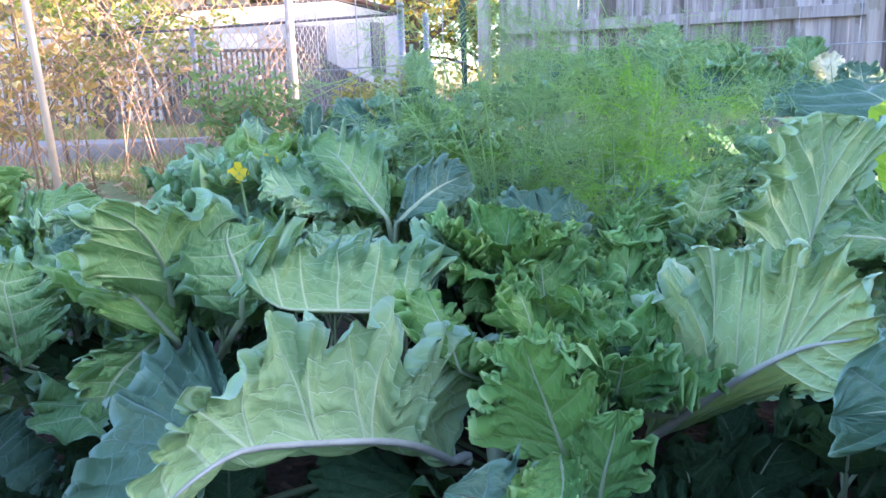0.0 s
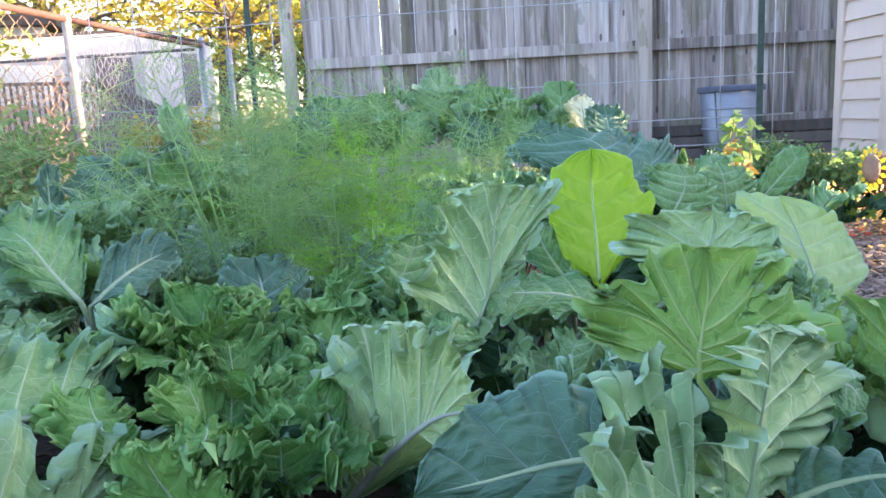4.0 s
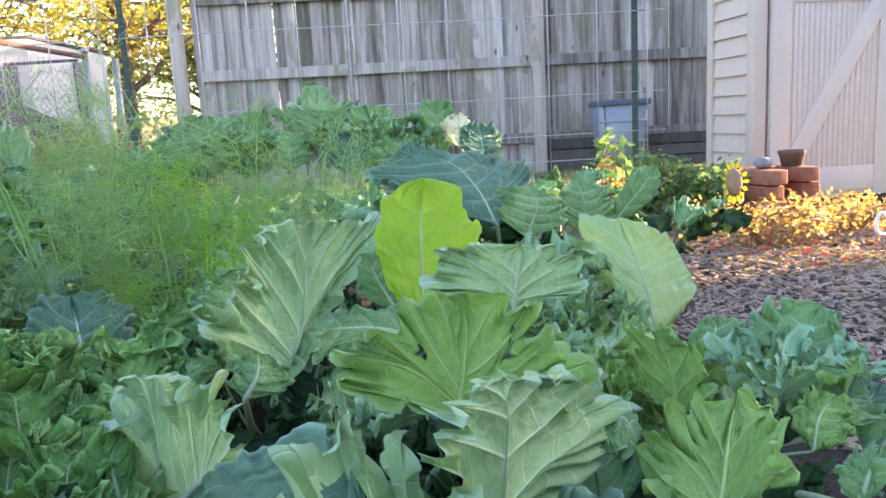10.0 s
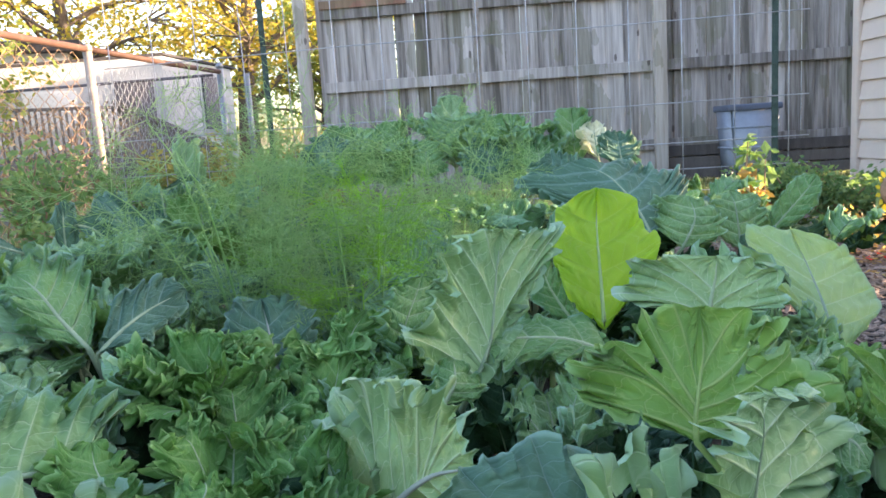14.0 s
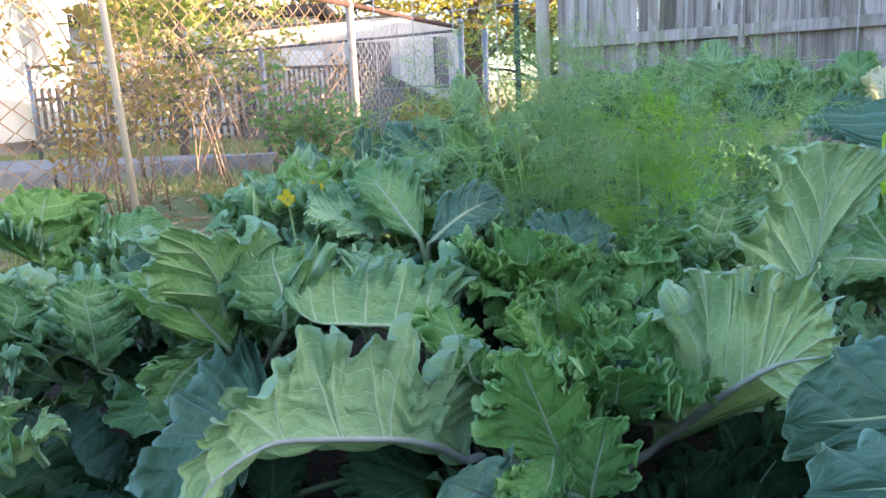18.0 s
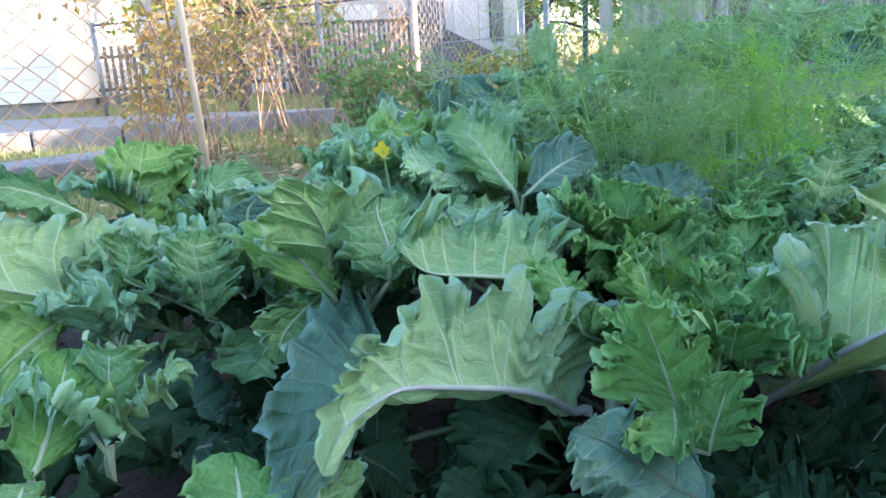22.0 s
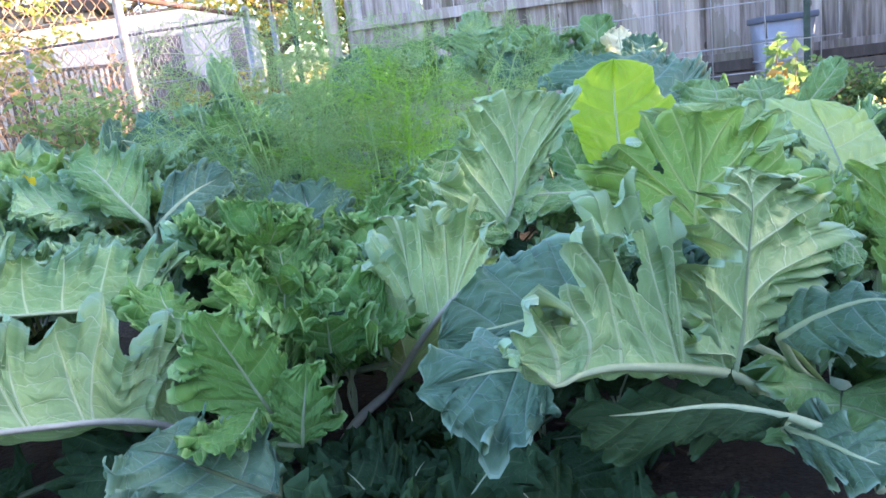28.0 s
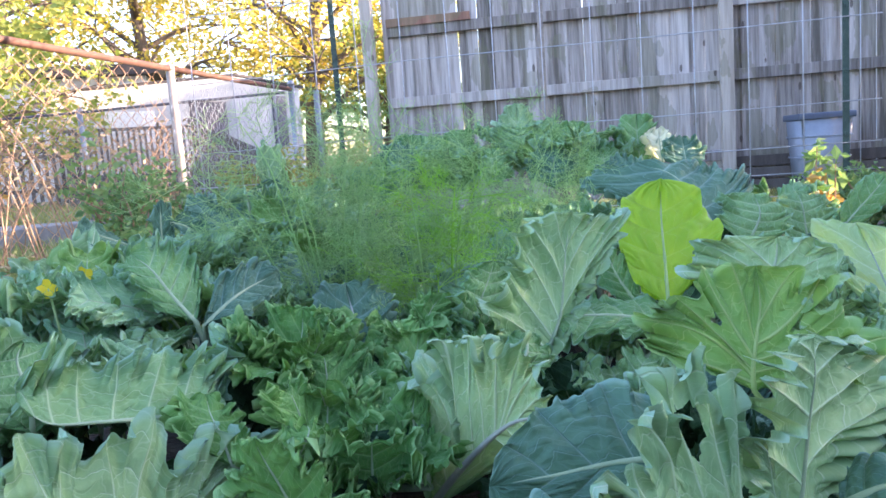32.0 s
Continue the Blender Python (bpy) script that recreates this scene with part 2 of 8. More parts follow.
def thing(name, label, category, group="", kind="", at=(0, 0, 0)):
    ob = new(name)
    ob.location = at
    ob.empty_display_size = 0.05
    return tagged(ob, label, category, group, kind)


def box(bm, lo, hi, bevel=0.0, m=None):
    """An axis-aligned box from corner to corner, bevelled."""
    lo, hi = Vector(lo), Vector(hi)
    r = bmesh.ops.create_cube(bm, size=1.0)
    c, d = (lo + hi) / 2, hi - lo
    for v in r["verts"]:
        v.co = Vector((v.co.x * d.x + c.x, v.co.y * d.y + c.y, v.co.z * d.z + c.z))
    if bevel:
        es = {e for v in r["verts"] for e in v.link_edges}
        out = bmesh.ops.bevel(bm, geom=list(es), offset=bevel, segments=2, affect="EDGES", profile=0.6)
        vs = {v for f in out["faces"] for v in f.verts} | {v for v in r["verts"] if v.is_valid}
    else:
        vs = set(r["verts"])
    if m is not None:
        bmesh.ops.transform(bm, matrix=m, verts=list(vs))
    return bm


def frame_at(origin, along):
    """A matrix whose x runs along the plan direction given, z up."""
    a = math.atan2(along[1], along[0])
    return Matrix.Translation(origin) @ Matrix.Rotation(a, 4, "Z")


def tube_data(points, radii, sides=8):
    """Vertices and faces of a tube through the points."""
    pts = [Vector(p) for p in points]
    verts, faces = [], []
    ref = Vector((0.31, 0.17, 0.93))
    for i, p in enumerate(pts):
        t = (pts[min(i + 1, len(pts) - 1)] - pts[max(i - 1, 0)]).normalized()
        a = t.cross(ref)
        if a.length < 1e-4:
            a = t.cross(Vector((1, 0, 0)))
        a.normalize()
        b = t.cross(a)
        r = radii[i] if hasattr(radii, "__len__") else radii
        for k in range(sides):
            w = 2 * math.pi * k / sides
            verts.append(p + (a * math.cos(w) + b * math.sin(w)) * r)
    for i in range(len(pts) - 1):
        for k in range(sides):
            k2 = (k + 1) % sides
            faces.append((i * sides + k, i * sides + k2, (i + 1) * sides + k2, (i + 1) * sides + k))
    n = len(pts) * sides
    faces.append(tuple(range(sides - 1, -1, -1)))
    faces.append(tuple(range(n - sides, n)))
    return verts, faces


def tube(name, points, radii, material, parent=None, label="", sides=8):
    v, f = tube_data(points, radii, sides)
    return raw_ob(name, v, f, material, parent, label)


def spline(ctrl, n):
    """Catmull-Rom through the control points."""
    c = [Vector(p) for p in ctrl]
    c = [c[0] * 2 - c[1]] + c + [c[-1] * 2 - c[-2]]
    out = []
    segs = len(c) - 3
    for i in range(n):
        u = i / (n - 1) * segs
        k = min(int(u), segs - 1)
        u -= k
        p0, p1, p2, p3 = c[k:k + 4]
        out.append(0.5 * ((2 * p1) + (p2 - p0) * u + (2 * p0 - 5 * p1 + 4 * p2 - p3) * u * u + (3 * p1 - p0 - 3 * p2 + p3) * u ** 3))
    return out


def wob(x, y, seed):
    """Smooth noise of about -1 to 1 on arrays, from a few seeded waves."""
    r = np.random.RandomState((seed * 7919 + 13) % 100003)
    out = np.zeros(np.broadcast(x, y).shape)
    for k in range(6):
        f = r.uniform(0.6, 1.7) * 2.2
        w = r.uniform(0, 6.283)
        out += np.sin(f * (math.cos(w) * x + math.sin(w) * y) + r.uniform(0, 6.283))
    return out / 3.0


def ease(x, lo, hi):
    u = np.clip((x - lo) / (hi - lo), 0, 1)
    return u * u * (3 - 2 * u)


LEAF_SEED = [0]
SOUTH = np.array((0.0, -0.95, 0.3))


def rows_at(C, s):
    """Points of the dense line C at the shares s of its length."""
    x = np.linspace(0, 1, len(C))
    return np.stack([np.interp(s, x, C[:, q]) for q in range(3)], axis=-1)


def catmull(pts, u):
    """Catmull-Rom through pts, one at every whole u."""
    n = len(pts) - 1
    k = np.clip(u.astype(int), 0, n - 1)
    f = (u - k)[:, None]
    p1, p2 = pts[k], pts[k + 1]
    p0 = np.where((k > 0)[:, None], pts[np.maximum(k - 1, 0)], 2 * p1 - p2)
    p3 = np.where((k < n - 1)[:, None], pts[np.minimum(k + 2, n)], 2 * p2 - p1)
    return p1 + 0.5 * f * (p2 - p0 + f * (2 * p0 - 5 * p1 + 4 * p2 - p3 + f * (3 * (p1 - p2) + p3 - p0)))


def side_veins(C, vec, n, rng, tip, base, sweep, fan):
    """The side veins of a blade whose half-width is vec: (share of the rib where it leaves, middle, end)."""
    vec = np.array(vec, float)
    length = np.linalg.norm(np.diff(C, axis=0), axis=1).sum()
    T = np.gradient(C, axis=0)
    T /= np.linalg.norm(T, axis=1)[:, None] + 1e-9
    out = []
    for k in range(1, n + 1):
        st = 0.1 + 0.82 * (k - 0.35) / n
        grow = (0.5 + 0.5 * st / base if fan else 1 - (1 - st / base) ** 2) if st < base else 1.0
        fall = math.sqrt(max(0.0, 1 - ((st - tip) / (1 - tip)) ** 2)) if st > tip else 1.0
        prof = (0.08 + 0.92 * grow) * max(0.12, fall) * rng.uniform(0.86, 1.14)
        sr = max(0.01, st * 0.35 if fan else st - 0.16)
        c = rows_at(C, np.array([st]))[0]
        r = rows_at(C, np.array([sr]))[0]
        t = rows_at(T, np.array([st]))[0]
        end = c + vec * prof * (1.12 if fan else 1.0) + t * length * (sweep + 0.05 + 0.1 * fan) * prof
        out.append((sr, (r + end) / 2 + t * np.linalg.norm(end - r) * -0.05, end))
    return out


def half_blade(C, veins, sgn, sd, rng, p):
    """One half of a blade: between neighbouring side veins it bulges, at their ends it makes lobes, and the margin ruffles.
    Returns vertices, quads and two sets of texture coordinates."""
    n = len(veins)
    sr = np.array([0.0] + [v[0] for v in veins] + [1.0])
    sr = np.maximum.accumulate(sr)
    roots = rows_at(C, sr)
    ends = np.array([roots[0]] + [v[2] for v in veins] + [roots[-1]])
    offs = np.array([np.zeros(3)] + [np.array(v[1]) - (r + v[2]) / 2 for v, r in zip(veins, roots[1:-1])] + [np.zeros(3)])
    size = np.mean([np.linalg.norm(v[2] - r) for v, r in zip(veins, roots[1:-1])])
    sink = np.array([0.3] + [p["lobes"] * rng.uniform(0.35, 1.3) for _ in range(n - 1)] + [0.3 * p["lobes"]])
    for k, d in p["sink"].items():
        if sgn > 0:
            sink[k + 1 if k + 1 < n else n - 1] = d

    def edge_at(u):
        k = np.clip(u.astype(int), 0, n)
        f = u - k
        r = rows_at(C, np.interp(u, np.arange(n + 2), sr))
        b = catmull(ends, u)
        pull = sink[k] * (1 - np.abs(2 * f - 1) ** 1.6) ** 2.2
        return r, r + (b - r) * (1 - pull)[:, None]
    uf = np.linspace(0, n + 1, 1500)
    _, b = edge_at(uf)
    run = np.concatenate([[0], np.cumsum(np.linalg.norm(np.diff(b, axis=0), axis=1))])
    total = run[-1]
    wave = p["wave"]
    cols, rows = p["res"] if p["res"] else (int(min(340, max(90, total / wave * 14))), 24)
    u = np.interp(np.linspace(0, 1, cols), (0.75 * run / total + 0.25 * uf / (n + 1)), uf)
    u = np.unique(np.concatenate([u, np.arange(n + 2)]))
    r, b = edge_at(u)
    L = np.interp(u, uf, run)[:, None]
    w = (np.linspace(0, 1, rows) ** (0.6 if p["curly"] else 0.8))[None, :]
    o = catmull(offs, u)
    # small teeth along the margin
    scallop = np.abs(np.sin(3.1416 * L / p["tooth"] + 1.3 * wob(u[:, None] * 3, w * 0, sd + 3))) - 0.55
    tooth = 1 + p["teeth"] * (1.5 * scallop + 0.8 * wob(L / 0.012, w * 0, sd + 4)) * w ** 3
    P = r[:, None] + (b - r)[:, None] * (w * tooth)[..., None] + 4 * o[:, None] * (w * (1 - w))[..., None]
    k = np.clip(u.astype(int), 0, n)
    f = (u - k)[:, None]
    ra, rb = rows_at(C, sr[k])[:, None], rows_at(C, sr[k + 1])[:, None]
    wv = w[..., None]
    D = np.linalg.norm(rb + (ends[k + 1][:, None] - rb) * wv - ra - (ends[k][:, None] - ra) * wv, axis=2)
    g = np.where((k == 0)[:, None], 1 - f, np.where((k == n)[:, None], f, np.minimum(f, 1 - f)))
    dv = g * D
    du = np.gradient(P, axis=0)
    dw = np.gradient(P, axis=1)
    N = np.cross(dw, du) * sgn
    N /= np.linalg.norm(N, axis=2)[..., None] + 1e-9
    face = 1.0 if (N.reshape(-1, 3).mean(axis=0) @ SOUTH) > 0 else -1.0
    U = dw / (np.linalg.norm(dw, axis=2)[..., None] + 1e-9)
    A = du / (np.linalg.norm(du, axis=2)[..., None] + 1e-9)
    # quilting between the veins, towards the leaf's upper side
    bow = face * (-1.0 if p["under"] else 1.0)
    ph = w * 4.2 + 1.3 * np.abs(f - 0.5) + 0.5 * (k % 2)[:, None] + 0.25 * wob(u[:, None] * 2.0, w * 4, sd + 5)
    quilt = np.abs(np.sin(3.1416 * ph)) ** 0.7
    up = bow * p["pucker"] * D * (1 - np.abs(1 - 2 * g) ** 2.2) * (0.5 + 0.5 * quilt) * np.minimum(1, w * 5) * (1 - 0.5 * w ** 4)
    up = up + size * 0.07 * wob(u[:, None] * 0.8, w * 1.6, sd + 8) * w + size * 0.022 * wob(u[:, None] * 3.0, w * 5, sd + 9) * w
    # ruffles of the margin
    phi = 6.283 * L / wave + 2.2 * wob(u[:, None] * 1.4, w * 0.5, sd + 2) - 1.2 * w
    phi2 = phi * 2.31 + 1.7 * wob(u[:, None] * 2.6, w * 0.4, sd + 6)
    amp = wave * (0.62 if p["curly"] else min(0.8, 0.14 + 2.6 * p["frill"]))
    ed = ease(w, 0.42, 1.0) ** 1.3
    mod = np.clip(0.65 + 0.6 * wob(u[:, None] * 1.7, w * 0, sd + 10), 0.1, 1.5)
    short = np.clip(np.linalg.norm(b - r, axis=1)[:, None] / (0.6 * size), 0.15, 1)
    up = up + amp * mod * ed * short * (np.sin(phi) + 0.42 * np.sin(phi2))
    al = amp * ed * mod * short * (0.4 * np.cos(phi + 0.7) + 0.2 * np.cos(phi2))
    out = np.zeros_like(up)
    if p["curly"]:
        c = p["curly"]
        ca = 0.004 * c * ease(w, 0.5, 1.0) * short
        q = 6.283 * L / 0.0125
        up = up + ca * (np.sin(q + 2.5 * wob(u[:, None] * 5, w * 3, sd + 12) + w * 3) + 0.6 * wob(L / 0.007, w * 6, sd + 13))
        al = al + ca * 0.9 * np.cos(q * 0.8 + 2.0 * wob(u[:, None] * 4, w * 3, sd + 14) + w * 4)
        out = out + ca * 0.9 * wob(L / 0.008, w * 6, sd + 15)
    # the last strip of the blade rolls over
    strip = min(0.4, 0.013 / size)
    e = np.clip((w - 1 + strip) / strip, 0, 1)
    turn = (0.5 if p["curly"] else 0.6 + p["rim"] * 2.4) * (0.6 * np.sin(phi * 0.5 + 1) + 0.9 * wob(L / 0.012, w * 0, sd + 16) + 0.7 * p["over"] * bow)
    turn = np.clip(turn, -2.9, 2.9) * short
    turn = np.where(np.abs(turn) < 0.05, 0.05, turn)
    flat = strip * size * np.minimum(1, short)
    up = up + flat * (1 - np.cos(e * turn)) / turn
    out = out + flat * (np.sin(e * turn) / turn - e)
    P = P + N * up[..., None] + A * al[..., None] + U * out[..., None]
    m, h = P.shape[:2]
    idx = np.arange(m * h).reshape(m, h)
    quads = np.stack([idx[:-1, :-1], idx[1:, :-1], idx[1:, 1:], idx[:-1, 1:]], axis=2)
    if sgn < 0:
        quads = quads[..., ::-1]
    keep = np.ones((m - 1, h - 1), bool)
    for side, hu, hw, hr in p["holes"]:
        if side == sgn:
            dd = np.sqrt(((u[:, None] - hu) * D) ** 2 + ((w - hw) * size * 1.3 * 0.6) ** 2)
            dd = dd * (1 + 0.22 * wob(u[:, None] * 9, w * 16, sd + 18))
            keep &= dd[:-1, :-1] > hr
    flatuv = np.stack([np.broadcast_to(u[:, None] + 20 * (sgn < 0), (m, h)), np.broadcast_to(w, (m, h))], axis=2).reshape(-1, 2)
    vein = np.stack([dv / size, np.broadcast_to(w, (m, h)) * np.clip(np.linalg.norm(b - r, axis=1) / size, 0, 2)[:, None]], axis=2).reshape(-1, 2)
    return P.reshape(-1, 3), quads[keep], flatuv, vein


def leaf(plant, rib, left, right, foot=None, mat=None, rib_mat=None, frill=0.1, sweep=0.1, lobes=0.16, pucker=0.17, tip=0.5, base=0.35,
         res=0, thick=0.0036, holes=(), name="leaf", label="", curly=0.0, rim=0.3, wave=0.03, fan=0, over=-0.6, under=0, sink=None, n=0):
    """One leaf of a plant. rib: the midrib from the blade's start to its tip; left, right: the blade's half-widths as vectors, or its
    side veins one by one as (start, middle, end); foot: where the stalk starts; frill: how far the margin ruffles; wave: length of one
    ruffle in metres; sweep: how far side veins lean forward; lobes: depth of the notches between the veins; sink: notches of a depth of
    their own; pucker: how far the blade bulges between veins; tip, base: how full the ends are; rim: how far the margin rolls over, over:
    which way; holes: (side, vein, share of its length, radius); fan: 1 lets the veins part near the base; under: 1 if the paler
    underside is turned up; curly: crinkles."""
    LEAF_SEED[0] += 1
    sd = LEAF_SEED[0] * 5
    rng = random.Random(sd * 17)
    mat, rib_mat = mat or KALE, rib_mat or RIB
    C = np.array([tuple(q) for q in spline(rib, 120)])
    length = np.linalg.norm(np.diff(C, axis=0), axis=1).sum()
    if not n:
        n = 4 if length < 0.09 else 5
    par = dict(lobes=lobes, frill=frill, wave=max(0.013, min(0.02 if curly else wave, length / 3)), tooth=0.0095 if curly else 0.02, rim=rim, over=over, curly=curly, under=under, pucker=pucker,
               holes=holes, res=res, sink=sink or {}, teeth=(0.055 if curly else 0.022) if lobes > 0.05 else 0.006)
    V, Q, UV, VN, at = [], [], [], [], 0
    for sgn, side in ((1, left), (-1, right)):
        if hasattr(side[0], "__len__"):
            x = np.linspace(0, 1, len(C))
            vs = [(x[np.argmin(np.linalg.norm(C - np.array(a), axis=1))], np.array(m_), np.array(e)) for a, m_, e in side]
        else:
            vs = side_veins(C, side, n, rng, tip, base, sweep, fan)
        v, q, uv, vn = half_blade(C, vs, sgn, sd + (sgn > 0), rng, par)
        V.append(v)
        Q.append(q + at)
        UV.append(uv)
        VN.append(vn)
        at += len(v)
    blade = raw_ob(name, np.concatenate(V).tolist(), np.concatenate(Q).tolist(), mat, plant, label, True, np.concatenate(UV), np.concatenate(VN))
    pts, rad = [], []
    if foot is not None:
        ft, start = Vector(foot), Vector(C[0])
        lead = Vector(C[3] - C[0]).normalized()
        mid = (ft + start) / 2 - lead * 0.015 + Vector((0, 0, 0.012))
        for q in spline([ft, mid, start], 8)[:-1]:
            pts.append(q)
            rad.append(thick * 1.15)
    for i in range(0, 112, 7):
        pts.append(Vector(C[i]))
        rad.append(thick * max(0.1, (1 - i / 116) ** 0.8))
    tube("midrib", pts, rad, rib_mat, blade, sides=7)
    return blade


def fill(plant, foot, n, reach, top, mats, seed, size=0.13, spread=(0, 360), **kw):
    """Lower and inner leaves of a plant, set round its stem at golden-angle steps."""
    rng = random.Random(seed)
    f = Vector(foot)
    for i in range(n):
        az = radians(spread[0] + ((i * 137.5 + seed * 40) % 360) / 360 * (spread[1] - spread[0]))
        el = rng.uniform(0.25, 1.1)
        d = Vector((math.cos(az), math.sin(az), 0))
        sz = size * rng.uniform(0.75, 1.25)
        r0 = reach * rng.uniform(0.25, 0.5)
        z0 = min(top * rng.uniform(0.35, 0.75), top)
        p0 = f + d * r0 + Vector((0, 0, z0))
        up = Vector((0, 0, math.sin(el)))
        out = d * math.cos(el)
        p1 = p0 + (out + up) * sz * 0.45
        p2 = p1 + (out * 1.1 + up * 0.5) * sz * 0.4
        p3 = p2 + (out * 1.0 - Vector((0, 0, 0.5))) * sz * 0.28
        side = Vector((-d.y, d.x, 0)) * sz * 0.46
        tilt = Vector((0, 0, sz * rng.uniform(-0.05, 0.2)))
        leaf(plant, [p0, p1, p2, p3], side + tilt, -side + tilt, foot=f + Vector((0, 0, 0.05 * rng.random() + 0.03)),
             mat=rng.choice(mats), rib_mat=RIB_SHADE, frill=rng.uniform(0.14, 0.26), wave=0.028, res=(60, 8), thick=0.0022, **kw)


def rosette(plant, top, n, size, mats, seed, curly=0.0, lean=(0, 0)):
    """A crown of upright frilled leaves whose tips reach about the point given."""
    rng = random.Random(seed)
    if curly:
        n, size = n - 1, size * 1.2
    c = Vector(top) - Vector((0, 0, size * 1.05))
    for i in range(n):
        az = i * 2.3999 + seed
        el = radians(80 - 48 * (i + 0.5) / n + rng.uniform(-8, 8))
        d = Vector((math.cos(az) * 0.55 + lean[0], math.sin(az) + lean[1], 0)).normalized()
        sz = size * rng.uniform(0.8, 1.15)
        p0 = c + d * 0.012 + Vector((0, 0, sz * 0.12))
        up, o = Vector((0, 0, math.sin(el))), d * math.cos(el)
        p1 = p0 + (o + up) * sz * 0.4
        p2 = p1 + (o * 1.15 + up * 0.85) * sz * 0.35
        p3 = p2 + (o * 1.3 + up * 0.35) * sz * 0.25
        side = Vector((-d.y, d.x, 0)) * sz * rng.uniform(0.44, 0.58)
        fwd = (d * 0.12 + Vector((0, 0, 0.1))) * sz
        kw = dict(curly=curly, lobes=0.32, rim=0.5, frill=0.2) if curly else dict(lobes=0.22, rim=0.95, frill=rng.uniform(0.16, 0.26), wave=0.024)
        leaf(plant, [p0, p1, p2, p3], side + fwd, -side + fwd, foot=c - Vector((0, 0, 0.06)), mat=rng.choice(mats), rib_mat=RIB,
             tip=0.4, base=0.4, thick=0.0018, res=(120 if curly else 84, 15 if curly else 13), **kw)


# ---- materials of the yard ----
# bed soil, its colour lowered to hold the shade under the plants
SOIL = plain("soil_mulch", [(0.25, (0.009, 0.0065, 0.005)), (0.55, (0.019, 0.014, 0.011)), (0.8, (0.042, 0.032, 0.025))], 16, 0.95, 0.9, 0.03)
# bark chips darkened likewise for the shade they lie in
CHIP_SHADE = plain("shaded_bark_chip", [(0.25, (0.02, 0.014, 0.011)), (0.75, (0.075, 0.054, 0.042))], 20, 0.9, 0.3, 0.002)
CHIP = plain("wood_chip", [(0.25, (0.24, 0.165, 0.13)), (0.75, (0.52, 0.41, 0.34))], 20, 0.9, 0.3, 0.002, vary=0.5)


def ground_material():
    M = Mat("yard_ground", 0.95)
    big = M.noise(0.9, 6.0)
    mid = M.noise(9.0, 8.0)
    fine = M.noise(70.0, 6.0)
    dirt = M.ramp(fine, [(0.3, (0.09, 0.065, 0.045)), (0.6, (0.2, 0.155, 0.12)), (0.8, (0.33, 0.27, 0.22))])
    grass = M.ramp(fine, [(0.3, (0.07, 0.1, 0.03)), (0.7, (0.24, 0.26, 0.1))])
    sep = M.n("SeparateXYZ")
    M.l(M.tc.outputs["Object"], sep.inputs[0])
    far = M.n("MapRange")
    far.inputs["From Min"].default_value, far.inputs["From Max"].default_value = 2.2, 4.4
    M.l(M.math("ADD", sep.outputs[1], M.math("MULTIPLY", mid, 1.6)), far.inputs["Value"])
    f = M.math("MULTIPLY", far.outputs[0], M.math("GREATER_THAN", M.math("ADD", big, M.math("MULTIPLY", mid, 0.35)), 0.57))
    M.color(M.mix(f, dirt, grass))
    M.bump(M.math("ADD", fine, mid), 0.8, 0.03)
    return M.m


GROUND = ground_material()


def fence_wood(name, a, b, c):
    M = Mat(name, 0.85)
    v = M.vec((14, 14, 0.7))
    grain = M.noise(3.0, 8.0, v, 0.65)
    streak = M.noise(1.4, 3.0, M.vec((9, 9, 0.45)))
    f = M.math("ADD", M.math("MULTIPLY", grain, 0.5), M.math("ADD", M.math("MULTIPLY", streak, 0.5), M.math("MULTIPLY", M.math("SUBTRACT", M.rnd(), 0.5), 0.2)))
    col = M.ramp(f, [(0.34, a), (0.5, b), (0.68, c)])
    alg = M.noise(1.8, 4.0, M.vec((2, 2, 0.8)))
    col = M.mix(M.math("MULTIPLY", M.math("GREATER_THAN", alg, 0.56), 0.4), col, (0.16, 0.155, 0.09))
    kn = M.n("TexVoronoi", Scale=1.0)
    M.l(M.vec((7.0, 7.0, 2.6)), kn.inputs["Vector"])
    M.color(M.mix(M.math("MULTIPLY", M.math("LESS_THAN", kn.outputs["Distance"], 0.085), 0.75), col, (0.07, 0.05, 0.045)))
    M.bump(f, 0.5, 0.006)
    return M.m


FENCE = fence_wood("weathered_fence_wood", (0.11, 0.095, 0.08), (0.325, 0.285, 0.267), (0.57, 0.52, 0.5))
RAIL = fence_wood("fence_rail_wood", (0.12, 0.1, 0.09), (0.3, 0.265, 0.25), (0.5, 0.45, 0.43))
POST = fence_wood("fence_post_wood", (0.27, 0.225, 0.19), (0.42, 0.365, 0.32), (0.56, 0.51, 0.46))
REDWOOD = fence_wood("reddish_board", (0.2, 0.1, 0.07), (0.3, 0.16, 0.11), (0.36, 0.22, 0.16))
SIDING = plain("beige_resin", [(0.3, (0.55, 0.44, 0.37)), (0.7, (0.61, 0.5, 0.43))], 5, 0.55, 0.1, 0.002)
DOOR_B = plain("beige_resin_door", [(0.3, (0.6, 0.5, 0.45)), (0.7, (0.66, 0.56, 0.505))], 6, 0.5, 0.1, 0.002)
WHITE = plain("white_siding_paint", [(0.3, (0.56, 0.55, 0.55)), (0.7, (0.66, 0.655, 0.66))], 1.5, 0.6, 0.1, 0.004)
# the white paint again, darkened for the outbuilding's walls out of the sun
WHITE_SHADED = plain("shaded_white_paint", [(0.3, (0.36, 0.355, 0.36)), (0.7, (0.46, 0.455, 0.46))], 1.5, 0.7, 0.15, 0.004)
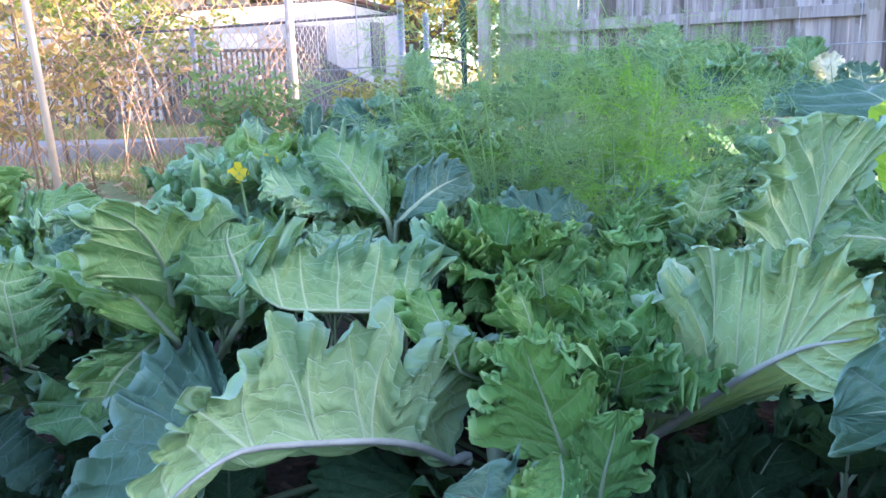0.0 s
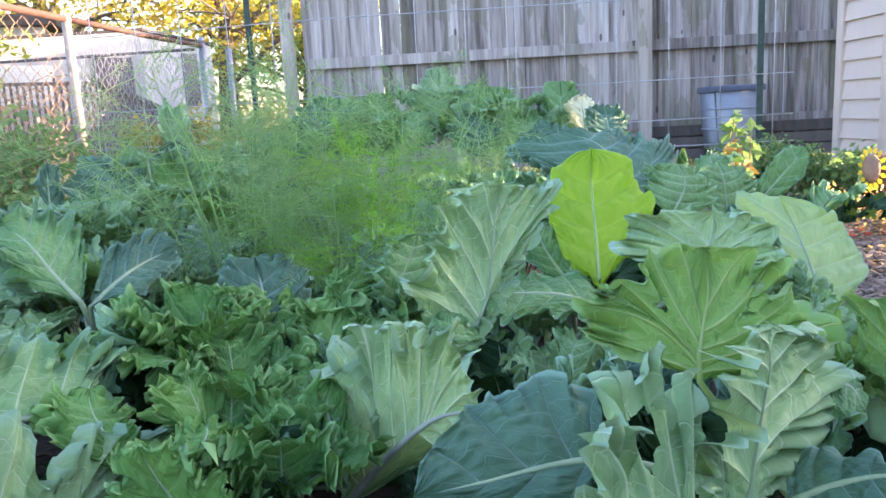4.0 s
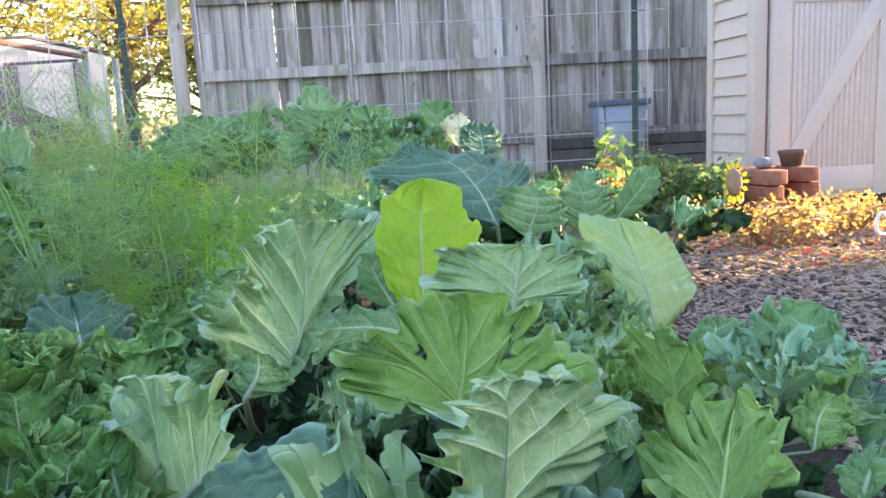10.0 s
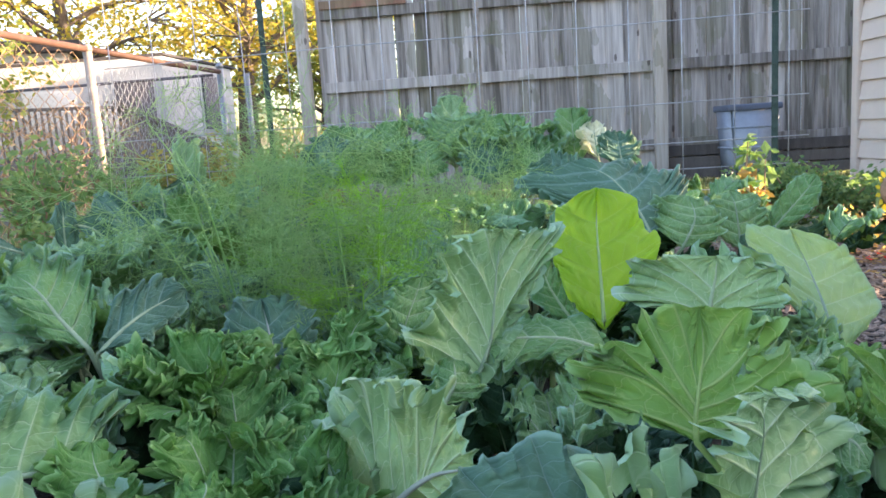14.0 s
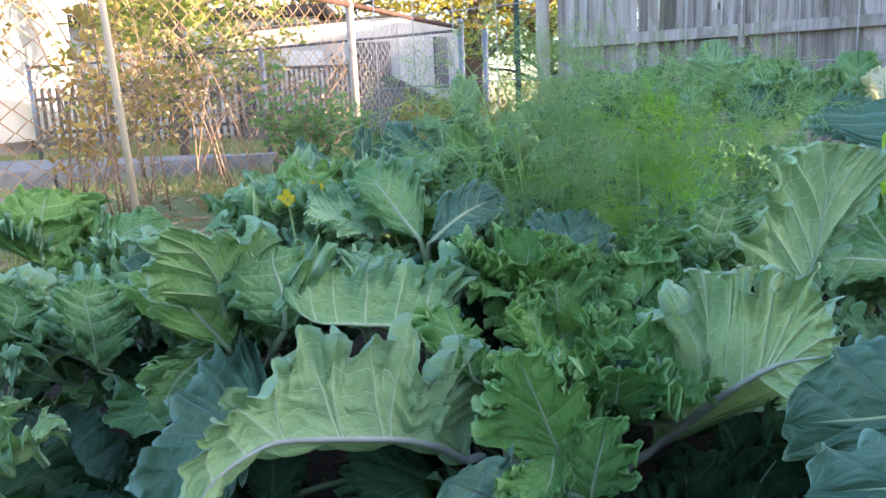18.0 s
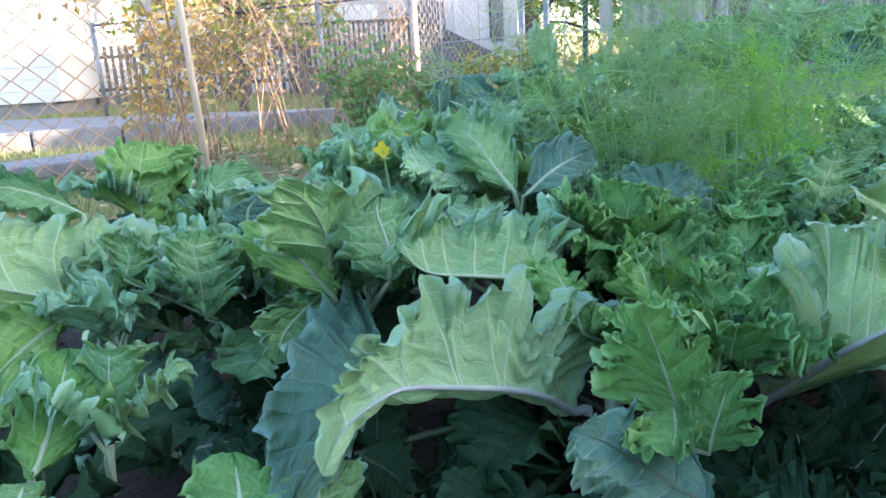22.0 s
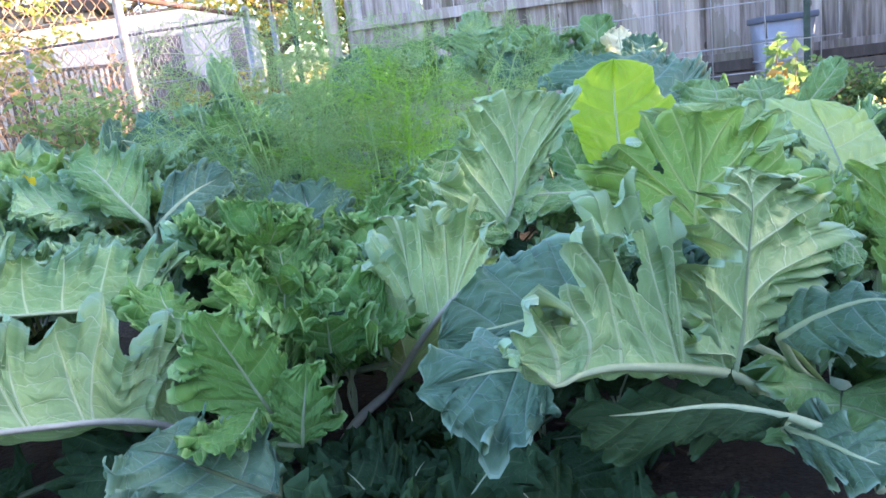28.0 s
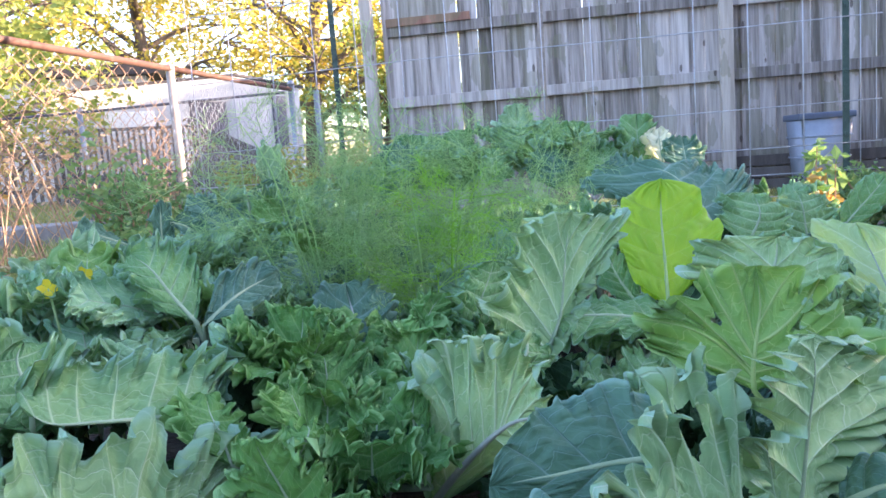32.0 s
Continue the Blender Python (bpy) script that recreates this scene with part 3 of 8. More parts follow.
GREY_WALL = plain("grey_siding", [(0.3, (0.42, 0.43, 0.46)), (0.7, (0.55, 0.56, 0.58))], 1.5, 0.7, 0.1, 0.004)
ROOF = plain("dark_roof", [(0.3, (0.03, 0.025, 0.027)), (0.7, (0.07, 0.06, 0.06))], 6, 0.9, 0.3, 0.01)
DECK = plain("grey_deck_wood", [(0.3, (0.08, 0.066, 0.062)), (0.7, (0.16, 0.135, 0.125))], 6, 0.85, 0.3, 0.004, (3, 3, 0.6), vary=0.3)
DARKDOOR = plain("grey_door_paint", [(0.3, (0.07, 0.06, 0.07)), (0.7, (0.11, 0.095, 0.11))], 3, 0.6, 0.1)
GLASS_DARK = plain("dark_window", [(0.3, (0.03, 0.03, 0.035)), (0.7, (0.07, 0.07, 0.075))], 2, 0.5, 0.02)
GALV = plain("galvanised_steel", [(0.3, (0.2, 0.2, 0.215)), (0.7, (0.34, 0.34, 0.36))], 25, 0.45, 0.1, 0.001, metal=0.6)
RUST = plain("rusty_pipe", [(0.3, (0.06, 0.026, 0.018)), (0.6, (0.12, 0.055, 0.035)), (0.8, (0.24, 0.17, 0.14))], 14, 0.8, 0.4, 0.002)
RUSTWIRE = plain("rusty_chain_wire", [(0.3, (0.36, 0.18, 0.09)), (0.7, (0.58, 0.38, 0.24))], 30, 0.7, 0.2, 0.001)
WIRE = plain("mesh_wire", [(0.3, (0.3, 0.3, 0.32)), (0.7, (0.5, 0.5, 0.53))], 30, 0.5, 0.1, 0.0005, metal=0.5)
TGREEN = plain("green_post_paint", [(0.3, (0.02, 0.045, 0.035)), (0.7, (0.06, 0.095, 0.075))], 20, 0.6, 0.2, 0.001)
TWHITE = plain("pale_post_paint", [(0.3, (0.2, 0.16, 0.13)), (0.6, (0.38, 0.32, 0.27)), (0.8, (0.25, 0.17, 0.12))], 12, 0.6, 0.2, 0.001)
STAKE = plain("pale_stake_wood", [(0.3, (0.56, 0.44, 0.3)), (0.7, (0.72, 0.6, 0.45))], 20, 0.8, 0.3, 0.002, (4, 4, 1))
BIN = plain("grey_bin_plastic", [(0.3, (0.22, 0.25, 0.32)), (0.7, (0.31, 0.34, 0.42))], 6, 0.5, 0.1, 0.001)
LID = plain("dark_bin_lid", [(0.3, (0.07, 0.085, 0.13)), (0.7, (0.12, 0.14, 0.2))], 6, 0.5, 0.1, 0.001)
BLACKP = plain("black_plastic", [(0.3, (0.015, 0.015, 0.017)), (0.7, (0.035, 0.035, 0.04))], 10, 0.5, 0.1, 0.001)
CONC = plain("old_concrete", [(0.3, (0.15, 0.14, 0.145)), (0.7, (0.3, 0.285, 0.28))], 10, 0.9, 0.5, 0.01)
BRICK = plain("red_brick", [(0.3, (0.22, 0.08, 0.05)), (0.7, (0.38, 0.17, 0.11))], 25, 0.9, 0.4, 0.003, vary=0.4)
STONE = plain("grey_stone", [(0.3, (0.16, 0.16, 0.18)), (0.7, (0.33, 0.33, 0.35))], 25, 0.9, 0.5, 0.004, vary=0.3)
BARK = plain("bark", [(0.3, (0.07, 0.05, 0.04)), (0.7, (0.2, 0.15, 0.115))], 14, 0.95, 0.8, 0.02, (2, 2, 0.5))
TWIG = plain("dry_twig", [(0.3, (0.2, 0.12, 0.075)), (0.7, (0.42, 0.28, 0.18))], 20, 0.9, 0.2, 0.001)
HOOK = plain("white_enamel", [(0.3, (0.75, 0.75, 0.76)), (0.7, (0.85, 0.85, 0.85))], 10, 0.35, 0.03, 0.001)


def foliage(name, stops, trans, mixf=0.45):
    M = Mat(name, 0.6)
    g = M.n("NewGeometry")
    col = M.ramp(g.outputs["Random Per Island"], stops)
    M.color(col)
    tr = M.n("BsdfTranslucent")
    M.l(M.mix(0.5, col, trans), tr.inputs[0])
    mx = M.n("MixShader")
    mx.inputs[0].default_value = mixf
    M.l(M.b.outputs[0], mx.inputs[1])
    M.l(tr.outputs[0], mx.inputs[2])
    M.l(mx.outputs[0], M.nt.nodes["Material Output"].inputs[0])
    return M.m


TREE_YELLOW = foliage("autumn_tree_leaves", [(0.0, (0.2, 0.22, 0.03)), (0.5, (0.42, 0.36, 0.05)), (1.0, (0.62, 0.45, 0.08))], (0.8, 0.6, 0.06))
TREE_GREEN = foliage("green_tree_leaves", [(0.0, (0.09, 0.14, 0.03)), (0.6, (0.24, 0.28, 0.06)), (1.0, (0.45, 0.4, 0.08))], (0.5, 0.55, 0.06))
BUSH = foliage("bush_leaves", [(0.0, (0.09, 0.18, 0.08)), (0.6, (0.17, 0.29, 0.11)), (1.0, (0.32, 0.4, 0.15))], (0.25, 0.4, 0.06))
WEED = foliage("weed_leaves", [(0.0, (0.13, 0.16, 0.05)), (0.6, (0.33, 0.3, 0.1)), (1.0, (0.5, 0.4, 0.12))], (0.5, 0.45, 0.08))
DRY = foliage("dry_leaves", [(0.0, (0.13, 0.08, 0.05)), (0.5, (0.34, 0.22, 0.12)), (1.0, (0.55, 0.42, 0.26))], (0.5, 0.35, 0.12), 0.25)
GRASS = foliage("grass_blades", [(0.0, (0.1, 0.14, 0.04)), (0.6, (0.26, 0.28, 0.1)), (1.0, (0.45, 0.4, 0.22))], (0.4, 0.45, 0.08), 0.35)
FENNEL = foliage("fennel_fronds", [(0.0, (0.26, 0.44, 0.19)), (0.6, (0.38, 0.57, 0.27)), (1.0, (0.5, 0.64, 0.33))], (0.42, 0.66, 0.16), 0.55)
FENNEL_YEL = foliage("young_fennel_fronds", [(0.0, (0.28, 0.58, 0.07)), (1.0, (0.44, 0.72, 0.12))], (0.45, 0.8, 0.06), 0.5)
PETAL = foliage("yellow_petals", [(0.0, (0.75, 0.55, 0.02)), (1.0, (0.85, 0.68, 0.04))], (0.9, 0.7, 0.03), 0.3)
REDPETAL = foliage("red_petals", [(0.0, (0.55, 0.04, 0.04)), (1.0, (0.7, 0.08, 0.07))], (0.7, 0.1, 0.06), 0.3)
GOLD = foliage("golden_autumn_leaves", [(0.0, (0.08, 0.1, 0.03)), (0.35, (0.22, 0.15, 0.06)), (0.65, (0.42, 0.2, 0.07)), (0.85, (0.62, 0.46, 0.14)), (1.0, (0.85, 0.75, 0.42))], (0.9, 0.6, 0.12), 0.45)

# ---- ground ----
def ground_height(x, y):
    h = 0.012 * noise.noise(Vector((x * 1.3, y * 1.3, 0))) + 0.03 * noise.noise(Vector((x * 0.2, y * 0.2, 4)))
    return h - 0.01


def build_ground():
    xs = [-400, -150, -60, -30, -18, -12] + [-9 + 0.3 * i for i in range(61)] + [12, 18, 30, 60, 150, 400]
    ys = [-400, -150, -60, -25, -10, -5] + [-2 + 0.3 * i for i in range(41)] + [11, 13, 16, 20, 26, 40, 80, 200, 600]
    verts = [(x, y, ground_height(x, y)) for y in ys for x in xs]
    w = len(xs)
    faces = [(j * w + i, j * w + i + 1, (j + 1) * w + i + 1, (j + 1) * w + i) for j in range(len(ys) - 1) for i in range(w - 1)]
    return tagged(raw_ob("ground", verts, faces, GROUND), "bare brown soil with worn grass and fallen leaves", "ground", kind="structure")


build_ground()


# ---- wooden fence ----
FX = Vector((3.33, 5.97, 0)) - Vector((0.526, 6.77, 0))
FDIR = FX.normalized()
FENCE_M = frame_at((0.526, 6.80, 0), FDIR)    # x along the boards, y away from the yard


def fence_board(bm, x, w, h, y, th, top_cut, lean):
    """A vertical board with clipped top corners."""
    c = 0.03 if top_cut else 0.002
    prof = [(x - w / 2, 0.03), (x + w / 2, 0.03), (x + w / 2 + lean, h - c), (x + w / 2 + lean - c, h), (x - w / 2 + lean + c, h), (x - w / 2 + lean, h - c)]
    f0 = [bm.verts.new((px, y, pz)) for px, pz in prof]
    f1 = [bm.verts.new((px, y + th, pz)) for px, pz in prof]
    bm.faces.new(f0)
    bm.faces.new(f1[::-1])
    for i in range(6):
        k = (i + 1) % 6
        bm.faces.new((f0[i], f1[i], f1[k], f0[k]))


def build_fence():
    rng = random.Random(5)
    fence = thing("wooden_fence", "weathered grey board fence with rails and posts facing the yard", "fence")
    fence.matrix_world = FENCE_M
    x = 0.05
    while x < 5.6:
        w = rng.choice((0.135, 0.14, 0.145, 0.09))
        bm = bmesh.new()
        fence_board(bm, x + w / 2, w, 1.96 + rng.uniform(-0.03, 0.03), 0.044 + 0.02 * (len(fence.children) % 2), 0.018, True, rng.uniform(-0.006, 0.006))
        part("board", bm, FENCE, fence, smooth=False)
        x += w - rng.choice((0.006, 0.004, 0.004, 0.004, 0.003)) + (0.009 if len(fence.children) % 9 == 5 else 0)
    for z, x0, x1 in ((0.34, 0.1, 5.75), (1.0, 0.1, 2.95), (1.0, 2.96, 5.75), (1.62, 0.1, 2.95), (1.6, 2.96, 5.75)):
        part("rail", box(bmesh.new(), (x0, 0.0, z - 0.045), (x1, 0.042, z + 0.045), 0.004), RAIL, fence, smooth=False)
    part("red_board", box(bmesh.new(), (0.1, -0.018, 1.66), (0.85, -0.001, 1.73), 0.003), REDWOOD, fence, "reddish replacement board", smooth=False)
    for px, h in ((-0.06, 1.95), (2.95, 1.9), (5.7, 1.9)):
        part("post", box(bmesh.new(), (px - 0.05, -0.1, 0.0), (px + 0.05, -0.003, h), 0.005), POST, fence, smooth=False)
    # three dark boards added along the foot, standing in for the shadow there
    for i in range(3):
        part("kick_board", box(bmesh.new(), (2.9, -0.03 - 0.004 * i, 0.03 + 0.1 * i), (5.6, -0.006, 0.12 + 0.1 * i), 0.003), DECK, fence, smooth=False)
    return fence


build_fence()


# ---- beige garden shed ----
SHED_M = frame_at((3.05, 3.04, 0), (0.993, -0.189))


def build_shed():
    shed = thing("garden_shed", "beige resin garden shed with lapped siding and ribbed double doors", "shed")
    shed.matrix_world = SHED_M
    W, DP, H, lap = 1.5, 0.44, 1.95, 0.097
    part("wall", box(bmesh.new(), (0.02, 0.03, 0.0), (W - 0.02, DP - 0.02, H)), SIDING, shed, smooth=False)
    for k in range(int(H / lap)):
        bm = bmesh.new()
        z = k * lap
        vs = [bm.verts.new(c) for c in ((0.0, 0.06, z), (0.0, DP, z), (0.016, DP, z + lap), (0.016, 0.06, z + lap), (0.019, 0.06, z), (0.019, DP, z))]
        bm.faces.new((vs[1], vs[0], vs[3], vs[2]))
        bm.faces.new((vs[0], vs[1], vs[5], vs[4]))
        part("siding_lap", bm, SIDING, shed, smooth=False)
    for lo, hi in (((-0.012, -0.006, 0), (0.06, 0.06, H)), ((-0.012, DP - 0.04, 0), (0.05, DP + 0.012, H)), ((W - 0.06, -0.006, 0), (W + 0.012, 0.06, H))):
        part("corner_trim", box(bmesh.new(), lo, hi, 0.008), SIDING, shed)
    for d in range(2):
        x0, x1 = 0.075 + d * 0.69, 0.075 + d * 0.69 + 0.67
        door = part("door", box(bmesh.new(), (x0, -0.012, 0.05), (x1, 0.028, H - 0.08), 0.006), DOOR_B, shed, "beige ribbed shed door")
        for a, b in (((x0 + 0.1, -0.022, 0.08), (x1 - 0.1, -0.013, 0.2)), ((x0 + 0.1, -0.022, 1.0), (x1 - 0.1, -0.013, 1.12)), ((x0, -0.024, 0.05), (x0 + 0.1, -0.013, H - 0.08)), ((x1 - 0.1, -0.024, 0.05), (x1, -0.013, H - 0.08)), ((x0 + 0.1, -0.022, H - 0.2), (x1 - 0.1, -0.013, H - 0.08))):
            part("door_frame", box(bmesh.new(), a, b, 0.003), DOOR_B, door)
        n = 16
        for i in range(n):
            rx = x0 + 0.11 + (x1 - x0 - 0.22) * (i + 0.5) / n
            part("rib", box(bmesh.new(), (rx - 0.008, -0.017, 0.2), (rx + 0.008, -0.013, 1.0), 0.0015), DOOR_B, door)
        bm = bmesh.new()
        ln = math.hypot(x1 - x0 - 0.2, 0.8)
        box(bm, (-ln / 2, -0.025, -0.045), (ln / 2, -0.014, 0.045), 0.003, Matrix.Translation(((x0 + x1) / 2, 0, 0.6)) @ Matrix.Rotation((-1 if d == 0 else 1) * math.atan2(0.8, x1 - x0 - 0.2), 4, "Y"))
        part("brace", bm, DOOR_B, door)
    part("handle", box(bmesh.new(), (0.725, -0.05, 0.92), (0.76, -0.025, 1.1), 0.01), BLACKP, shed, "black plastic handle")
    part("plinth", box(bmesh.new(), (0.0, -0.01, -0.01), (W, DP, 0.045), 0.004), BLACKP, shed, "dark base strip")
    bm = bmesh.new()
    box(bm, (-0.06, -0.06, H), (W + 0.06, DP + 0.06, H + 0.06), 0.02)
    part("roof", bm, ROOF, shed)


build_shed()

# ---- wheeled bin by the fence ----
def build_bin():
    b = thing("wheeled_bin", "grey plastic wheeled bin standing against the fence", "bin")
    b.matrix_world = frame_at((3.86, 5.5, 0), FDIR)
    bm = bmesh.new()
    bot = [bm.verts.new((sx * 0.15, sy * 0.17, 0.03)) for sx, sy in ((-1, -1), (1, -1), (1, 1), (-1, 1))]
    top = [bm.verts.new((sx * 0.19, sy * 0.2, 0.6)) for sx, sy in ((-1, -1), (1, -1), (1, 1), (-1, 1))]
    bm.faces.new(bot[::-1])
    bm.faces.new(top)
    for i in range(4):
        k = (i + 1) % 4
        bm.faces.new((bot[i], bot[k], top[k], top[i]))
    bmesh.ops.bevel(bm, geom=list(bm.edges), offset=0.018, segments=2, affect="EDGES")
    part("body", bm, BIN, b)
    for z, g in ((0.28, 0.003), (0.44, 0.003)):
        part("band", box(bmesh.new(), (-0.155 - 0.07 * z, -0.175 - 0.05 * z, z), (0.155 + 0.07 * z, 0.175 + 0.05 * z, z + 0.015), 0.004), BIN, b)
    part("lid", box(bmesh.new(), (-0.205, -0.215, 0.575), (0.205, 0.22, 0.625), 0.012), LID, b, "grey bin lid")
    for sx in (-1, 1):
        v, f = tube_data([(sx * 0.19, -0.2, 0.08), (sx * 0.24, -0.2, 0.08)], 0.08, 16)
        raw_ob("wheel", v, f, BLACKP, b, "black wheel")
    part("axle_box", box(bmesh.new(), (-0.17, -0.21, 0.03), (0.17, -0.1, 0.1), 0.01), BLACKP, b)


build_bin()


# ---- welded mesh trellis on T-posts behind the bed ----
TREL_A, TREL_DIR = Vector((1.16, 3.50, 0)), Vector((0.946, -0.325, 0)).normalized()


def build_trellis():
    tr = thing("wire_trellis", "welded wire mesh panel fixed to steel posts behind the bed", "trellis")
    tr.matrix_world = frame_at(TREL_A, TREL_DIR)
    rng = random.Random(9)
    for k in range(-8, 7):
        x = k * 0.227
        bend = rng.uniform(-0.006, 0.006)
        tube("upright_wire", [(x, 0, 0.05), (x + bend, 0.004, 0.7), (x, 0, 1.5)], 0.0027, WIRE, tr, sides=5)
    for z in (0.22, 0.32, 0.44, 0.62, 0.98, 1.32, 1.5):
        tube("cross_wire", [(-1.85, 0.004, z - 0.012), (-0.6, 0.006, z + 0.004), (0.5, 0.002, z - 0.004), (1.45, 0.005, z)], 0.0027, WIRE, tr, sides=5)
    for x, mat, lab, h in ((0.0, TWHITE, "pale flaking steel T-post", 1.75), (1.31, TGREEN, "dark green steel T-post", 1.7), (-1.03, TGREEN, "dark green steel T-post", 1.75)):
        p = thing("t_post", lab + " holding the wire mesh", "post", group="steel posts of the trellis")
        p.matrix_world = tr.matrix_world @ Matrix.Translation((x, 0.018, 0))
        bm = bmesh.new()
        box(bm, (-0.014, -0.004, -0.05), (0.014, 0.001, h), 0.001)
        box(bm, (-0.003, 0.0015, -0.05), (0.003, 0.03, h), 0.001)
        part("shaft", bm, mat, p, smooth=False)
        for i in range(int(h / 0.055)):
            part("stud", box(bmesh.new(), (-0.006, -0.011, 0.03 + i * 0.055), (0.006, -0.0045, 0.045 + i * 0.055), 0.001), mat, p, smooth=False)


build_trellis()


# ---- chain-link fence along the neighbour's side ----
CL = [Vector((-2.35, 0.9, 0)), Vector((-1.62, 3.1, 0)), Vector((-0.92, 5.23, 0)), Vector((-0.28, 7.1, 0))]


def chain_mesh(a, b, z0, z1, pitch, rad, mat, name, parent, tall=1.0):
    """Zigzag wires woven into diamonds between two plan points; tall: a diamond's height over its width."""
    d = (b - a)
    ln = d.length
    d.normalize()
    nrm = Vector((-d.y, d.x, 0))
    verts, faces = [], []
    n = int(ln / pitch)
    half = pitch * 0.5 * tall
    rows = int((z1 - z0) / half)
    for k in range(n):
        pts = []
        for r in range(rows + 1):
            off = (r % 2) * pitch * 0.5
            q = a + d * (k * pitch + off) + Vector((0, 0, z0 + r * half)) + nrm * (0.004 * (1 if r % 2 else -1))
            pts.append(q)
        v, f = tube_data(pts, rad, 4)
        o = len(verts)
        verts += v
        faces += [tuple(i + o for i in t) for t in f]
        pts2 = []
        for r in range(rows + 1):
            off = -(r % 2) * pitch * 0.5
            pts2.append(a + d * (k * pitch + off) + Vector((0, 0, z0 + r * half)) - nrm * (0.004 * (1 if r % 2 else -1)))
        v, f = tube_data(pts2, rad, 4)
        o = len(verts)
        verts += v
        faces += [tuple(i + o for i in t) for t in f]
    return tagged(raw_ob(name, verts, faces, mat, parent), kind="stuff")


def build_chain_link():
    f = thing("chain_link_fence", "rusty chain-link fence with a pipe top rail along the neighbouring yard", "fence")
    for i in range(3):
        chain_mesh(CL[i], CL[i + 1], 0.12, 1.19, (0.13, 0.13, 0.08)[i], (0.0034, 0.0026, 0.0017)[i], RUSTWIRE if i < 2 else WIRE, "wire_mesh", f, (0.68, 0.68, 1.0)[i])
    rail = [p + Vector((0, 0, 1.215)) for p in CL]
    for i in range(1, 3):
        tube("top_rail", [rail[i], (rail[i] + rail[i + 1]) / 2 - Vector((0, 0, 0.004)), rail[i + 1]], 0.021, RUST, f, sides=10)
    tube("top_rail", [rail[0], rail[1]], 0.021, RUST, f, sides=10)
    for p, r, h, m in ((CL[2], 0.028, 1.2, TWHITE), (CL[3], 0.03, 1.25, GALV), (CL[0], 0.028, 1.2, GALV)):
        tube("post", [p + Vector((0, 0, -0.05)), p + Vector((0, 0, h))], r, m, f, sides=12)
        v, fc = tube_data([p + Vector((0, 0, h)), p + Vector((0, 0, h + 0.02)), p + Vector((0, 0, h + 0.045))], [r * 1.15, r * 1.1, r * 0.5], 12)
        raw_ob("cap", v, fc, m, f)
    q = CL[3] + Vector((0.22, 0.1, 0))
    tube("post", [q + Vector((0, 0, -0.05)), q + Vector((0, 0, 1.2))], 0.028, GALV, f, sides=12)
    g = thing("chain_link_fence", "grey galvanised chain-link fence along the neighbouring drive", "fence")
    for a, b in (((-0.35, 7.2, 0), (-2.46, 7.97, 0)), ((-2.46, 7.97, 0), (-5.6, 8.75, 0))):
        a, b = Vector(a), Vector(b)
        chain_mesh(a, b, 0.1, 1.18, 0.07, 0.0012, GALV, "wire_mesh", g)
        tube("top_rail", [a + Vector((0, 0, 1.2)), b + Vector((0, 0, 1.2))], 0.014, DARKDOOR, g, sides=8)
        tube("post", [b, b + Vector((0, 0, 1.24))], 0.026, GALV, g, sides=10)
    st = thing("stake", "thin pale wooden stake standing at the bed's edge", "stake")
    s0 = Vector((-1.42, 3.0, 0))
    tube("shaft", [s0, s0 + Vector((-0.03, 0, 0.7)), s0 + Vector((-0.08, 0.02, 1.5))], [0.017, 0.016, 0.014], STAKE, st, sides=6)


build_chain_link()


# ---- kerb of the neighbour's drive ----
def build_kerb():
    k = thing("kerb", "weathered concrete kerb stones along the neighbouring drive", "kerb", kind="structure")
    a, b = Vector((-6.5, 3.95, 0)), Vector((-1.95, 7.15, 0))
    d = (b - a).normalized()
    n, ln = 8, (b - a).length
    for i in range(n):
        m = frame_at(a + d * (ln * i / n), d)
        part("kerb_stone", box(bmesh.new(), (0.008, 0, -0.05), (ln / n - 0.008, 0.16, 0.15), 0.015, m), CONC, k)
    drive = bmesh.new()
    prof = [Vector(q) for q in ((-6.6, 4.08, 0), (-2.05, 7.28, 0), (-2.3, 7.75, 0), (-9.2, 9.1, 0), (-11.5, 6.6, 0))]
    low = [drive.verts.new(q - Vector((0, 0, 0.05))) for q in prof]
    high = [drive.verts.new(q + Vector((0, 0, 0.12))) for q in prof]
    drive.faces.new(high)
    for i in range(5):
        drive.faces.new((low[i], low[(i + 1) % 5], high[(i + 1) % 5], high[i]))
    tagged(mesh_ob("drive", drive, CONC, smooth=False), "worn grey concrete drive of the neighbouring house", "drive", kind="structure")
    slab = thing("concrete_slab", "small cracked concrete slab lying beside the chain-link fence", "slab")
    part("slab", box(bmesh.new(), (-0.5, -0.25, -0.02), (0.5, 0.25, 0.06), 0.012, frame_at((-3.0, 4.2, 0), (0.5, 0.85))), CONC, slab)


build_kerb()


